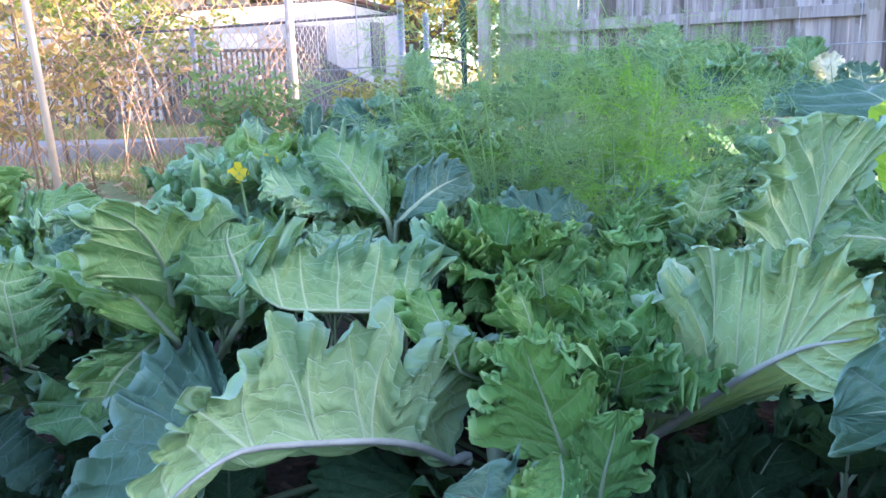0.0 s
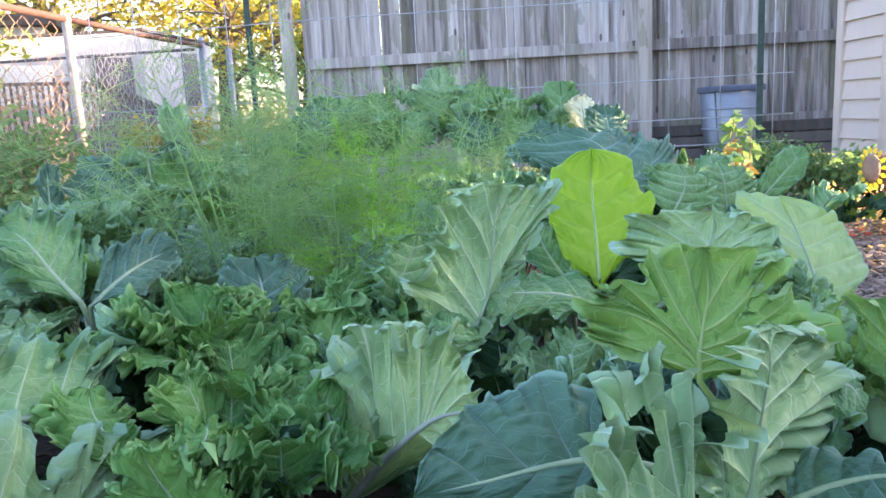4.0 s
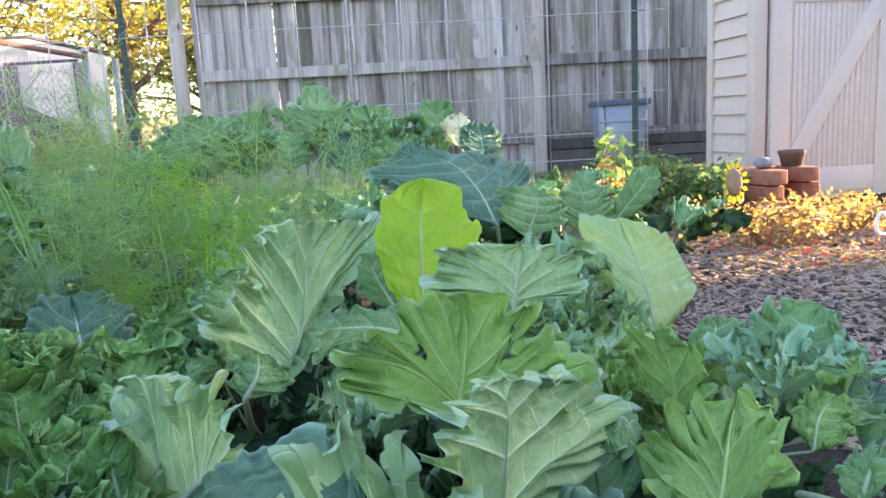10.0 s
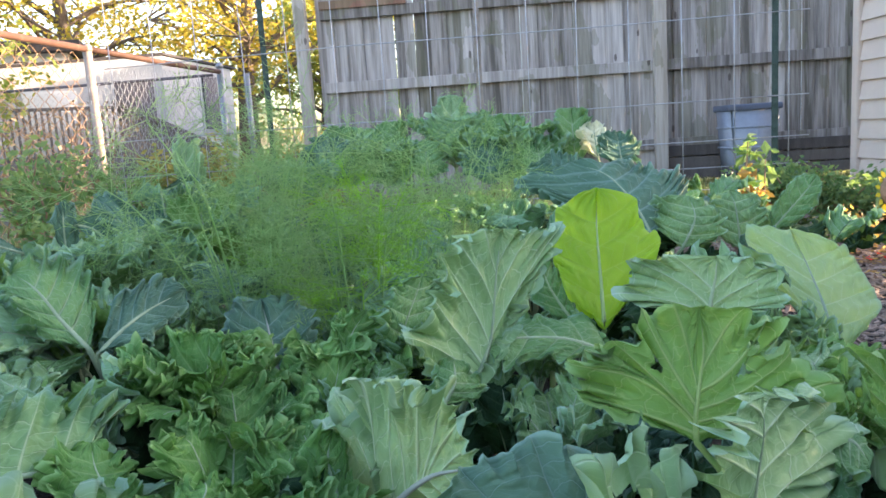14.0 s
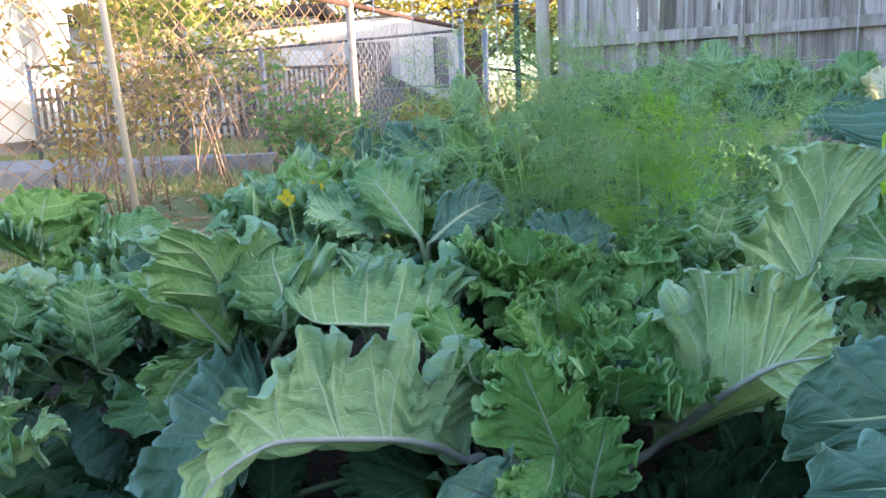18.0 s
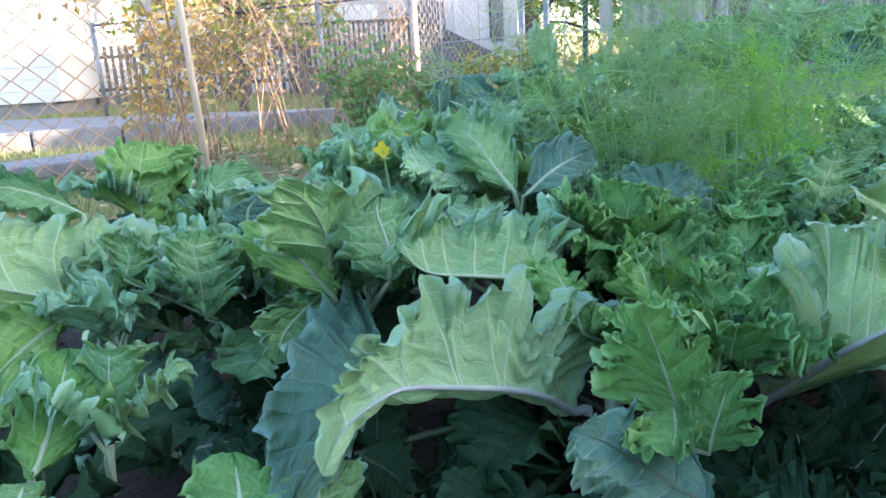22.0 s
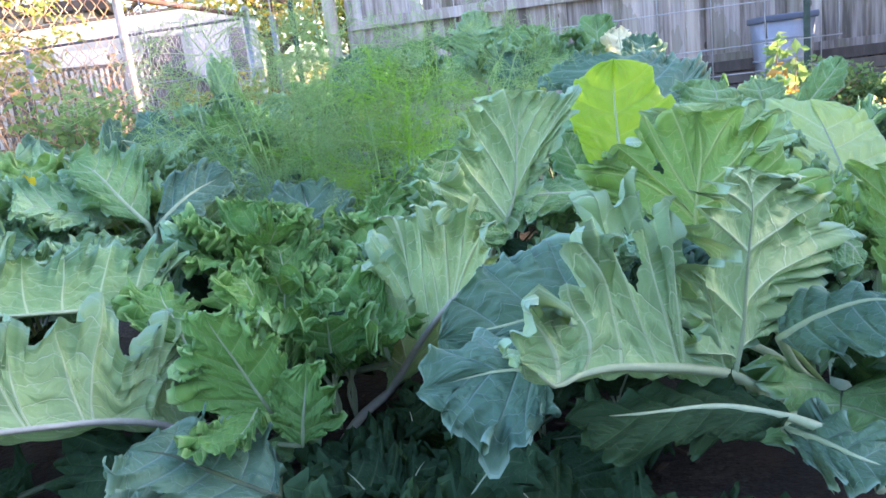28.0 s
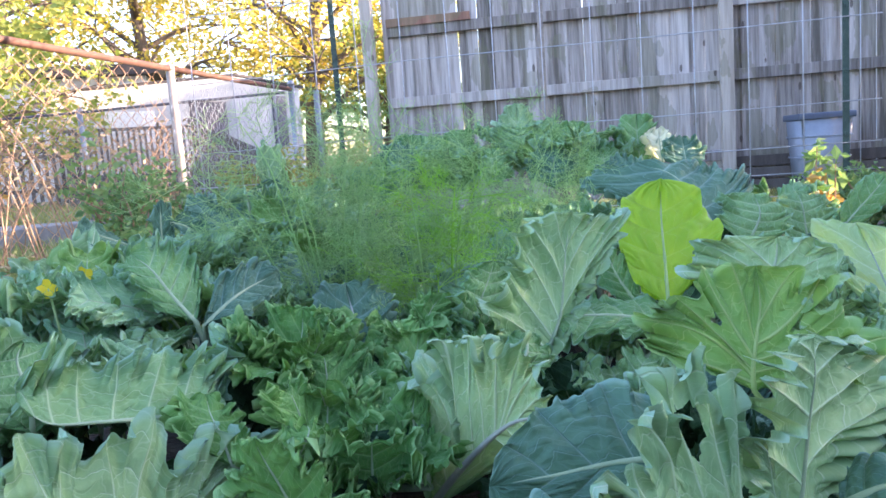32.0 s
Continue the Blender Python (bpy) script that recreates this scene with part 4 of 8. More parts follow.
# ---- neighbouring buildings ----
def build_neighbour_shed():
    h = thing("neighbour_outbuilding", "white outbuilding with a flat dark roof and a grey door", "outbuilding")
    a, b, c = Vector((-5.9, 16.2, 0)), Vector((-2.32, 17.5, 0)), Vector((-1.0, 19.2, 0))
    tall = (2.3, 2.62, 2.42, 2.2)
    dd = c - b
    foot = [a, b, c, a + dd]
    bm = bmesh.new()
    lo = [bm.verts.new(p) for p in foot]
    hi = [bm.verts.new(p + Vector((0, 0, t))) for p, t in zip(foot, tall)]
    for i in range(4):
        k = (i + 1) % 4
        bm.faces.new((lo[i], lo[k], hi[k], hi[i]))
    bm.faces.new(hi)
    part("wall", bm, WHITE_SHADED, h, smooth=False)
    bm = bmesh.new()
    cen = (a + c) / 2
    ro = [bm.verts.new(cen + (p - cen) * 1.05 + Vector((0, 0, t - 0.005))) for p, t in zip(foot, tall)]
    rt = [bm.verts.new(cen + (p - cen) * 1.05 + Vector((0, 0, t + 0.05))) for p, t in zip(foot, tall)]
    bm.faces.new(ro[::-1])
    bm.faces.new(rt)
    for i in range(4):
        k = (i + 1) % 4
        bm.faces.new((ro[i], ro[k], rt[k], rt[i]))
    part("roof", bm, ROOF, h, smooth=False)
    d = (b - a).normalized()
    m = frame_at(b, d)
    door = part("door", box(bmesh.new(), (-1.02, -0.05, 0.02), (-0.22, 0.03, 2.05), 0.01, m), DARKDOOR, h, "grey panelled door")
    part("door_frame", box(bmesh.new(), (-1.1, -0.06, 2.06), (-0.14, 0.02, 2.14), 0.005, m), WHITE_SHADED, door)
    w = part("window", box(bmesh.new(), (-2.75, -0.04, 1.1), (-1.75, 0.02, 1.9), 0.01, m), WHITE, h, "white framed window")
    part("pane", box(bmesh.new(), (-2.67, -0.05, 1.16), (-1.83, -0.041, 1.84)), GLASS_DARK, w)
    m2 = frame_at(b, dd)
    w2 = part("window", box(bmesh.new(), (1.15, -0.05, 1.0), (1.6, 0.02, 2.2), 0.01, m2), DARKDOOR, h, "narrow dark window")
    part("pane", box(bmesh.new(), (1.2, -0.06, 1.06), (1.55, -0.051, 2.14)), GLASS_DARK, w2)
    # ramp and deck with picket rail
    dk = thing("deck", "grey wooden deck with picket rail and a sloping ramp", "deck")
    part("platform", box(bmesh.new(), (-3.6, -1.6, 0.5), (-1.2, -0.1, 0.6), 0.01, m), DECK, dk)
    part("skirt", box(bmesh.new(), (-3.6, -1.6, 0.0), (-1.2, -1.56, 0.5), 0.01, m), DECK, dk)
    part("rail_top", box(bmesh.new(), (-3.6, -1.62, 1.42), (-1.2, -1.54, 1.48), 0.008, m), DECK, dk)
    for i in range(24):
        x = -3.58 + i * 0.102
        part("picket", box(bmesh.new(), (x, -1.6, 0.55), (x + 0.045, -1.57, 1.42), 0.003, m), DECK, dk, smooth=False)
    bm = bmesh.new()
    f0 = [bm.verts.new(m @ Vector((x, -1.7, z))) for x, z in ((-1.2, 0.0), (0.55, 0.0), (0.55, 0.55), (-1.2, 1.45))]
    f1 = [bm.verts.new(m @ Vector((x, -1.64, z))) for x, z in ((-1.2, 0.0), (0.55, 0.0), (0.55, 0.55), (-1.2, 1.45))]
    bm.faces.new(f0)
    bm.faces.new(f1[::-1])
    for i in range(4):
        k = (i + 1) % 4
        bm.faces.new((f0[i], f1[i], f1[k], f0[k]))
    part("ramp_side", bm, DECK, dk, "sloping boarded ramp side", smooth=False)
    bm = bmesh.new()
    box(bm, (-1.1, -0.03, -0.05), (1.1, 0.03, 0.05), 0.005, m @ Matrix.Translation((-0.35, -1.75, 1.05)) @ Matrix.Rotation(math.atan2(0.9, 1.75), 4, "Y"))
    part("ramp_rail", bm, DECK, dk, smooth=False)


build_neighbour_shed()


def build_far_houses():
    h = thing("white_building", "large white clapboard building across the drive", "building")
    m = frame_at((-8.6, 12.1, 0), (0.95, 0.3))
    part("wall", box(bmesh.new(), (-9, 0.02, 0.25), (0, 6, 3.6), 0.0, m), WHITE, h, smooth=False)
    for i in range(17):
        z = 0.25 + i * 0.2
        part("clapboard", box(bmesh.new(), (-9, -0.02 - 0.006, z), (0.02, 0.015, z + 0.19), 0.004, m), WHITE, h, smooth=False)
    part("footing", box(bmesh.new(), (-8.9, 0.05, -0.1), (-0.1, 5.9, 0.249), 0.0, m), CONC, h, smooth=False)
    part("roof", box(bmesh.new(), (-9.3, -0.4, 3.6), (0.4, 6.4, 3.8), 0.02, m), ROOF, h, smooth=False)
    g = thing("neighbour_house", "pale grey house with a dark window behind the trees", "house")
    m = frame_at((-12.5, 22.0, 0), (0.97, 0.1))
    part("wall", box(bmesh.new(), (-2, 0, 0), (7.0, 5, 3.4), 0, m), GREY_WALL, g, smooth=False)
    part("roof", box(bmesh.new(), (-2.4, -0.4, 3.4), (7.4, 5.4, 3.7), 0.02, m), ROOF, g, smooth=False)
    for x in (1.2, 4.4):
        w = part("window", box(bmesh.new(), (x, -0.05, 1.3), (x + 1.1, 0.02, 2.5), 0.01, m), WHITE, g)
        part("pane", box(bmesh.new(), (x + 0.08, -0.06, 1.38), (x + 1.02, -0.051, 2.42)), GLASS_DARK, w)
    # grey chain-link run and low pickets beyond the drive
    p = thing("picket_fence", "grey picket fence beyond the drive", "fence")
    a, d = Vector((-9.5, 14.2, 0)), Vector((0.96, 0.27, 0)).normalized()
    m = frame_at(a, d)
    for i in range(34):
        x = i * 0.14
        part("picket", box(bmesh.new(), (x, 0, 0.1), (x + 0.07, 0.02, 1.25), 0.003, m), DECK, p, smooth=False)
    for z in (0.35, 1.0):
        part("rail", box(bmesh.new(), (-0.1, 0.022, z), (4.8, 0.06, z + 0.07), 0.003, m), DECK, p, smooth=False)


build_far_houses()


# ---- plain unseen walls, added to close the yard and shape the low sun ----
def close_yard():
    bm = bmesh.new()
    # added block that shades the outbuilding from the low sun
    box(bm, (7.6, 6.6, 0), (13.0, 30.0, 4.6))
    tagged(mesh_ob("sun_block_north_east", bm, GREY_WALL, smooth=False), "plain grey house wall beyond the board fence", "wall", kind="structure")
    bm = bmesh.new()
    box(bm, (-7.0, -9.2, 0), (6.59, -9.0, 2.6))
    tagged(mesh_ob("wall_south", bm, GREY_WALL, smooth=False), "plain grey house wall closing the yard", "wall", kind="structure")
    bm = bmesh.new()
    # gap left under the upper box so that sun reaches the flower bed
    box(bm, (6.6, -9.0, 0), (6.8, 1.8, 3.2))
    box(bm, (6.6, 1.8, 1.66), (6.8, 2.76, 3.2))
    tagged(mesh_ob("sun_block_east", bm, GREY_WALL, smooth=False), "plain grey garage wall with a passage at the yard's side", "wall", kind="structure")
    bm = bmesh.new()
    # height set so that the kerb stays out of the sun
    box(bm, (6.6, 2.76, 0), (6.66, 4.9, 2.6))
    tagged(mesh_ob("wall_side_fence", bm, FENCE, smooth=False), "plain board fence closing the yard's side", "fence", kind="structure")


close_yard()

# ---- the vegetable bed: each plant with its leaves ----
kale_a = thing("kale_plant", "kale plant with broad ruffled pale leaves arching over the soil", "kale", group="plants in the vegetable bed")
tube("stem", [(0.13, 0.84, 0), (0.134, 0.84, 0.06), (0.13, 0.845, 0.12)], [0.013, 0.01235, 0.0104], RIB, kale_a)
leaf(kale_a, [(0.085, 0.758, 0.127), (0.061, 0.729, 0.156), (0.03, 0.69, 0.183), (-0.011, 0.637, 0.209), (-0.05, 0.585, 0.232), (-0.067, 0.561, 0.234), (-0.083, 0.536, 0.229), (-0.094, 0.518, 0.217), (-0.101, 0.503, 0.199)],
     [((0.06, 0.728, 0.156), (0.073, 0.755, 0.193), (0.145, 0.856, 0.21)), ((0.056, 0.723, 0.16), (0.065, 0.745, 0.198), (0.084, 0.786, 0.257)), ((0.021, 0.679, 0.188), (0.024, 0.693, 0.229), (0.04, 0.722, 0.301)), ((0.015, 0.671, 0.192), (0.01, 0.676, 0.24), (0.007, 0.684, 0.294)), ((-0.012, 0.635, 0.21), (-0.018, 0.637, 0.254), (-0.013, 0.658, 0.306)), ((-0.015, 0.632, 0.212), (-0.026, 0.628, 0.262), (-0.035, 0.628, 0.32)), ((-0.049, 0.587, 0.232), (-0.054, 0.588, 0.266), (-0.058, 0.59, 0.297)), ((-0.052, 0.583, 0.233), (-0.07, 0.565, 0.265), (-0.083, 0.551, 0.285)), ((-0.07, 0.557, 0.233), (-0.078, 0.549, 0.252), (-0.086, 0.528, 0.272)), ((-0.086, 0.53, 0.225), (-0.09, 0.529, 0.241), (-0.09, 0.52, 0.258))],
     (0.0, 0.06, -0.01), foot=(0.099, 0.773, 0.116), under=1, frill=0.09, lobes=0.2, wave=0.028, rim=0.5, sink={1: 0.48}, thick=0.0042, rib_mat=RIB_PURPLE, mat=KALE_PALE)
leaf(kale_a, [(-0.093, 0.695, 0.183), (-0.118, 0.656, 0.183), (-0.129, 0.598, 0.177), (-0.133, 0.55, 0.17), (-0.133, 0.51, 0.163)],
     [((-0.096, 0.692, 0.184), (-0.135, 0.775, 0.207), (-0.183, 0.874, 0.236)), ((-0.102, 0.682, 0.184), (-0.148, 0.739, 0.204), (-0.21, 0.798, 0.23)), ((-0.108, 0.673, 0.184), (-0.157, 0.706, 0.201), (-0.21, 0.71, 0.216)), ((-0.118, 0.656, 0.183), (-0.158, 0.669, 0.196), (-0.197, 0.65, 0.202)), ((-0.125, 0.628, 0.18), (-0.156, 0.627, 0.188), (-0.194, 0.595, 0.193)), ((-0.13, 0.592, 0.176), (-0.151, 0.579, 0.179), (-0.168, 0.549, 0.179)), ((-0.133, 0.553, 0.17), (-0.145, 0.545, 0.172), (-0.151, 0.515, 0.169))],
     [((-0.125, 0.628, 0.18), (-0.115, 0.611, 0.175), (-0.107, 0.583, 0.169)), ((-0.132, 0.58, 0.174), (-0.121, 0.562, 0.169), (-0.115, 0.54, 0.164))], foot=(0.13, 0.84, 0.072), frill=0.06, lobes=0.16, wave=0.035, rim=0.3, mat=KALE_BLUE, rib_mat=RIB_SHADE)
leaf(kale_a, [(0.182, 0.679, 0.16), (0.17, 0.67, 0.194), (0.157, 0.66, 0.233), (0.146, 0.652, 0.264), (0.141, 0.646, 0.285)],
     [((0.175, 0.673, 0.18), (0.136, 0.67, 0.193), (0.104, 0.669, 0.197)), ((0.17, 0.67, 0.194), (0.131, 0.663, 0.22), (0.101, 0.661, 0.227)), ((0.162, 0.664, 0.217), (0.131, 0.657, 0.242), (0.109, 0.655, 0.249)), ((0.152, 0.656, 0.246), (0.133, 0.65, 0.269), (0.122, 0.647, 0.282))],
     [((0.172, 0.672, 0.186), (0.194, 0.667, 0.205), (0.202, 0.663, 0.22)), ((0.164, 0.665, 0.211), (0.188, 0.659, 0.237), (0.198, 0.655, 0.252)), ((0.155, 0.658, 0.238), (0.173, 0.652, 0.263), (0.181, 0.648, 0.277)), ((0.148, 0.653, 0.259), (0.158, 0.649, 0.276), (0.162, 0.646, 0.285))], foot=(0.13, 0.84, 0.072), mat=CURLY, curly=0.6, frill=0.2, lobes=0.34, thick=0.0022, rim=0.6)
leaf(kale_a, [(0.203, 0.665, 0.136), (0.207, 0.665, 0.161), (0.214, 0.666, 0.19), (0.218, 0.667, 0.216)],
     [((0.204, 0.665, 0.146), (0.185, 0.665, 0.162), (0.169, 0.666, 0.164)), ((0.207, 0.666, 0.163), (0.189, 0.666, 0.181), (0.179, 0.666, 0.196)), ((0.212, 0.666, 0.18), (0.198, 0.666, 0.2), (0.191, 0.667, 0.212))],
     [((0.205, 0.665, 0.149), (0.226, 0.665, 0.155), (0.244, 0.665, 0.155)), ((0.208, 0.666, 0.166), (0.23, 0.666, 0.18), (0.244, 0.666, 0.191)), ((0.214, 0.666, 0.19), (0.225, 0.666, 0.204), (0.234, 0.667, 0.213))], foot=(0.13, 0.84, 0.072), mat=CURLY, curly=0.6, frill=0.2, lobes=0.34, thick=0.0022, rim=0.6)
leaf(kale_a, [(0.17, 0.654, 0.184), (0.164, 0.601, 0.189), (0.152, 0.55, 0.197)], (-0.037, -0.002, 0.009), (0.015, -0.003, 0), foot=(0.13, 0.84, 0.072), over=0.6, mat=CURLY, curly=0.5, frill=0.2, lobes=0.3, thick=0.0018, rim=0.5)
leaf(kale_a, [(0.187, 0.56, 0.145), (0.142, 0.571, 0.17), (0.108, 0.575, 0.192), (0.08, 0.571, 0.204)], (0.043, 0.055, -0.005), (-0.009, -0.075, -0.001), foot=(0.13, 0.84, 0.072), over=0.6, frill=0.1, mat=KALE_BLUE, rib_mat=RIB_SHADE)
leaf(kale_a, [(0.014, 0.614, 0.079), (0.008, 0.637, 0.094), (-0.001, 0.682, 0.102)], (-0.047, -0.033, 0.023), (0.056, 0.019, 0.003), foot=(0.13, 0.84, 0.072), over=-0.6, frill=0.06, mat=KALE_SHADE, rib_mat=RIB_SHADE)
leaf(kale_a, [(-0.146, 0.725, 0.089), (-0.105, 0.705, 0.082), (-0.072, 0.66, 0.085)], (0.005, 0.039, 0.02), (-0.005, -0.053, 0.006), foot=(0.13, 0.84, 0.072), over=-0.6, frill=0.08, mat=KALE_SHADE, rib_mat=RIB_SHADE)
rosette(kale_a, (-0.045, 0.924, 0.319), 5, 0.1, (MINT, KALE_PALE, KALE_LIME), 508)
rosette(kale_a, (0.029, 0.931, 0.307), 5, 0.09, (MINT, KALE_PALE, KALE_LIME), 509)
rosette(kale_a, (0.197, 0.839, 0.211), 5, 0.075, (CURLY,), 530, 0.4)
rosette(kale_a, (0.253, 0.844, 0.221), 5, 0.07, (CURLY, KALE), 533, 0.4)
rosette(kale_a, (0.188, 0.804, 0.274), 5, 0.08, (CURLY,), 537, 0.4)
rosette(kale_a, (0.236, 0.781, 0.246), 5, 0.075, (CURLY,), 539, 0.4)
rosette(kale_a, (0.127, 0.553, 0.172), 3, 0.11, (KALE_SHADE,), 549)
rosette(kale_a, (0.26, 0.601, 0.142), 3, 0.11, (KALE_SHADE,), 551)
rosette(kale_a, (-0.073, 0.669, 0.126), 3, 0.11, (KALE_SHADE,), 557)
rosette(kale_a, (0.054, 0.645, 0.127), 3, 0.11, (KALE_SHADE,), 559)
rosette(kale_a, (0.319, 0.746, 0.129), 3, 0.11, (KALE_SHADE,), 561)
rosette(kale_a, (0.288, 0.603, 0.148), 3, 0.11, (KALE_SHADE,), 563)
rosette(kale_a, (0.36, 0.789, 0.127), 3, 0.11, (KALE_SHADE,), 580)
rosette(kale_a, (0.293, 0.542, 0.173), 3, 0.11, (KALE_SHADE,), 582)
rosette(kale_a, (0.225, 0.485, 0.161), 3, 0.11, (KALE_SHADE,), 584)
kale_b = thing("curly_kale_plant", "curly kale plant with tightly crinkled bright green leaves", "curly kale", group="plants in the vegetable bed")
tube("stem", [(0.2, 0.98, 0), (0.204, 0.98, 0.07), (0.2, 0.985, 0.14)], [0.011, 0.01045, 0.0088], RIB, kale_b)
leaf(kale_b, [(0.299, 0.864, 0.09), (0.326, 0.804, 0.153), (0.347, 0.761, 0.197), (0.363, 0.726, 0.229), (0.378, 0.695, 0.253), (0.394, 0.665, 0.268), (0.405, 0.642, 0.28)],
     [((0.318, 0.822, 0.135), (0.292, 0.865, 0.148), (0.266, 0.928, 0.191)), ((0.322, 0.815, 0.143), (0.311, 0.823, 0.195), (0.296, 0.867, 0.254)), ((0.332, 0.791, 0.166), (0.326, 0.789, 0.235), (0.3, 0.822, 0.301)), ((0.334, 0.788, 0.169), (0.329, 0.78, 0.255), (0.32, 0.783, 0.327)), ((0.346, 0.762, 0.196), (0.343, 0.754, 0.267), (0.337, 0.753, 0.33)), ((0.356, 0.741, 0.215), (0.355, 0.73, 0.284), (0.357, 0.714, 0.347)), ((0.364, 0.723, 0.231), (0.368, 0.704, 0.296), (0.369, 0.692, 0.353)), ((0.368, 0.716, 0.237), (0.378, 0.687, 0.3), (0.386, 0.663, 0.348)), ((0.372, 0.709, 0.243), (0.386, 0.672, 0.297), (0.402, 0.641, 0.32)), ((0.381, 0.69, 0.256), (0.392, 0.665, 0.281), (0.405, 0.639, 0.302))],
     [((0.363, 0.726, 0.229), (0.381, 0.696, 0.219), (0.396, 0.67, 0.221)), ((0.373, 0.706, 0.244), (0.387, 0.682, 0.234), (0.404, 0.652, 0.235)), ((0.383, 0.686, 0.258), (0.395, 0.665, 0.251), (0.407, 0.644, 0.254))], foot=(0.223, 0.786, 0.056), under=1, frill=0.1, lobes=0.22, wave=0.03, rim=0.7, sink={2: 0.3, 5: 0.25}, thick=0.005, rib_mat=RIB_PURPLE, mat=KALE_PALE)
leaf(kale_b, [(0.3, 0.779, 0.159), (0.293, 0.794, 0.197), (0.288, 0.815, 0.229), (0.296, 0.841, 0.248)], (-0.029, -0.011, 0.006), (0.025, 0.005, 0.001), foot=(0.2, 0.98, 0.084), over=-0.6, frill=0.14, mat=CURLY)
leaf(kale_b, [(0.117, 0.984, 0.191), (0.136, 0.989, 0.235), (0.157, 0.995, 0.286), (0.163, 1.002, 0.328)],
     [((0.129, 0.987, 0.219), (0.098, 1, 0.264), (0.068, 1.01, 0.293)), ((0.139, 0.99, 0.245), (0.107, 1.004, 0.29), (0.084, 1.012, 0.316)), ((0.149, 0.993, 0.267), (0.127, 1.004, 0.308), (0.12, 1.01, 0.335)), ((0.157, 0.996, 0.292), (0.147, 1.003, 0.319), (0.143, 1.006, 0.336))],
     [((0.131, 0.987, 0.222), (0.177, 0.98, 0.225), (0.208, 0.974, 0.216)), ((0.141, 0.99, 0.248), (0.187, 0.987, 0.27), (0.204, 0.987, 0.282)), ((0.15, 0.993, 0.27), (0.186, 0.993, 0.3), (0.202, 0.992, 0.312)), ((0.159, 0.996, 0.296), (0.175, 0.998, 0.317), (0.183, 0.999, 0.33))], foot=(0.2, 0.98, 0.084), mat=CURLY, curly=0.6, frill=0.2, lobes=0.34, thick=0.0022, rim=0.6)
leaf(kale_b, [(0.2, 0.945, 0.156), (0.217, 0.938, 0.201), (0.221, 0.952, 0.239), (0.195, 0.984, 0.26)], (-0.057, -0.014, -0.003), (0.038, 0.02, -0.02), foot=(0.2, 0.98, 0.084), over=-0.6, mat=CURLY, curly=0.5, frill=0.2, lobes=0.3, thick=0.0018, rim=0.5)
leaf(kale_b, [(0.263, 1.029, 0.175), (0.317, 1.072, 0.236), (0.356, 1.104, 0.273), (0.354, 1.135, 0.3)], (-0.061, -0.011, -0.011), (0.077, -0.005, -0.018), foot=(0.2, 0.98, 0.084), over=-0.6, mat=CURLY, curly=0.5, frill=0.2, lobes=0.3, thick=0.0018, rim=0.5)
leaf(kale_b, [(0.162, 0.736, 0.221), (0.175, 0.721, 0.244), (0.181, 0.728, 0.256), (0.175, 0.752, 0.255)], (-0.032, -0.004, -0.009), (0.028, 0.021, -0.022), foot=(0.2, 0.98, 0.084), over=-0.6, mat=CURLY, curly=0.5, frill=0.2, lobes=0.3, thick=0.0018, rim=0.5)
leaf(kale_b, [(0.094, 0.774, 0.211), (0.084, 0.786, 0.242), (0.072, 0.804, 0.259), (0.063, 0.833, 0.273)], (-0.037, -0.024, 0.008), (0.035, 0.017, -0.025), foot=(0.2, 0.98, 0.084), over=-0.6, mat=CURLY, curly=0.5, frill=0.2, lobes=0.3, thick=0.0018, rim=0.5)
leaf(kale_b, [(0.247, 0.814, 0.158), (0.244, 0.829, 0.19), (0.266, 0.862, 0.206), (0.286, 0.909, 0.233)], (-0.038, -0.03, 0.015), (0.059, 0.042, -0.015), foot=(0.2, 0.98, 0.084), over=-0.6, mat=CURLY, curly=0.5, frill=0.2, lobes=0.3, thick=0.0018, rim=0.5)
leaf(kale_b, [(0.273, 0.942, 0.152), (0.283, 0.976, 0.196), (0.309, 1.015, 0.242), (0.322, 1.073, 0.281)], (-0.048, -0.019, 0.021), (0.053, 0.027, 0.006), foot=(0.2, 0.98, 0.084), over=-0.6, mat=CURLY, curly=0.5, frill=0.2, lobes=0.3, thick=0.0018, rim=0.5)
leaf(kale_b, [(0.274, 0.845, 0.188), (0.271, 0.858, 0.221), (0.26, 0.889, 0.243)], (-0.038, -0.015, -0.006), (0.028, 0.019, 0.017), foot=(0.2, 0.98, 0.084), over=-0.6, mat=CURLY, curly=0.5, frill=0.2, lobes=0.3, thick=0.0018, rim=0.5)
rosette(kale_b, (0.151, 1.035, 0.315), 6, 0.085, (CURLY,), 524, 0.4)
rosette(kale_b, (0.194, 1.027, 0.288), 5, 0.08, (CURLY,), 525, 0.4)
rosette(kale_b, (0.295, 1.061, 0.277), 6, 0.085, (CURLY, KALE), 527, 0.4)
rosette(kale_b, (0.299, 0.947, 0.243), 5, 0.075, (CURLY,), 528, 0.4)
rosette(kale_b, (0.151, 0.97, 0.335), 6, 0.085, (CURLY,), 535, 0.4)
rosette(kale_b, (0.196, 0.895, 0.291), 5, 0.08, (CURLY,), 536, 0.4)
rosette(kale_b, (0.342, 0.996, 0.272), 4, 0.08, (MINT, KALE, MINT, KALE_MID), 591)
kale_c = thing("kale_plant", "kale plant with wavy blue-rimmed leaves at the bed's edge", "kale", group="plants in the vegetable bed")
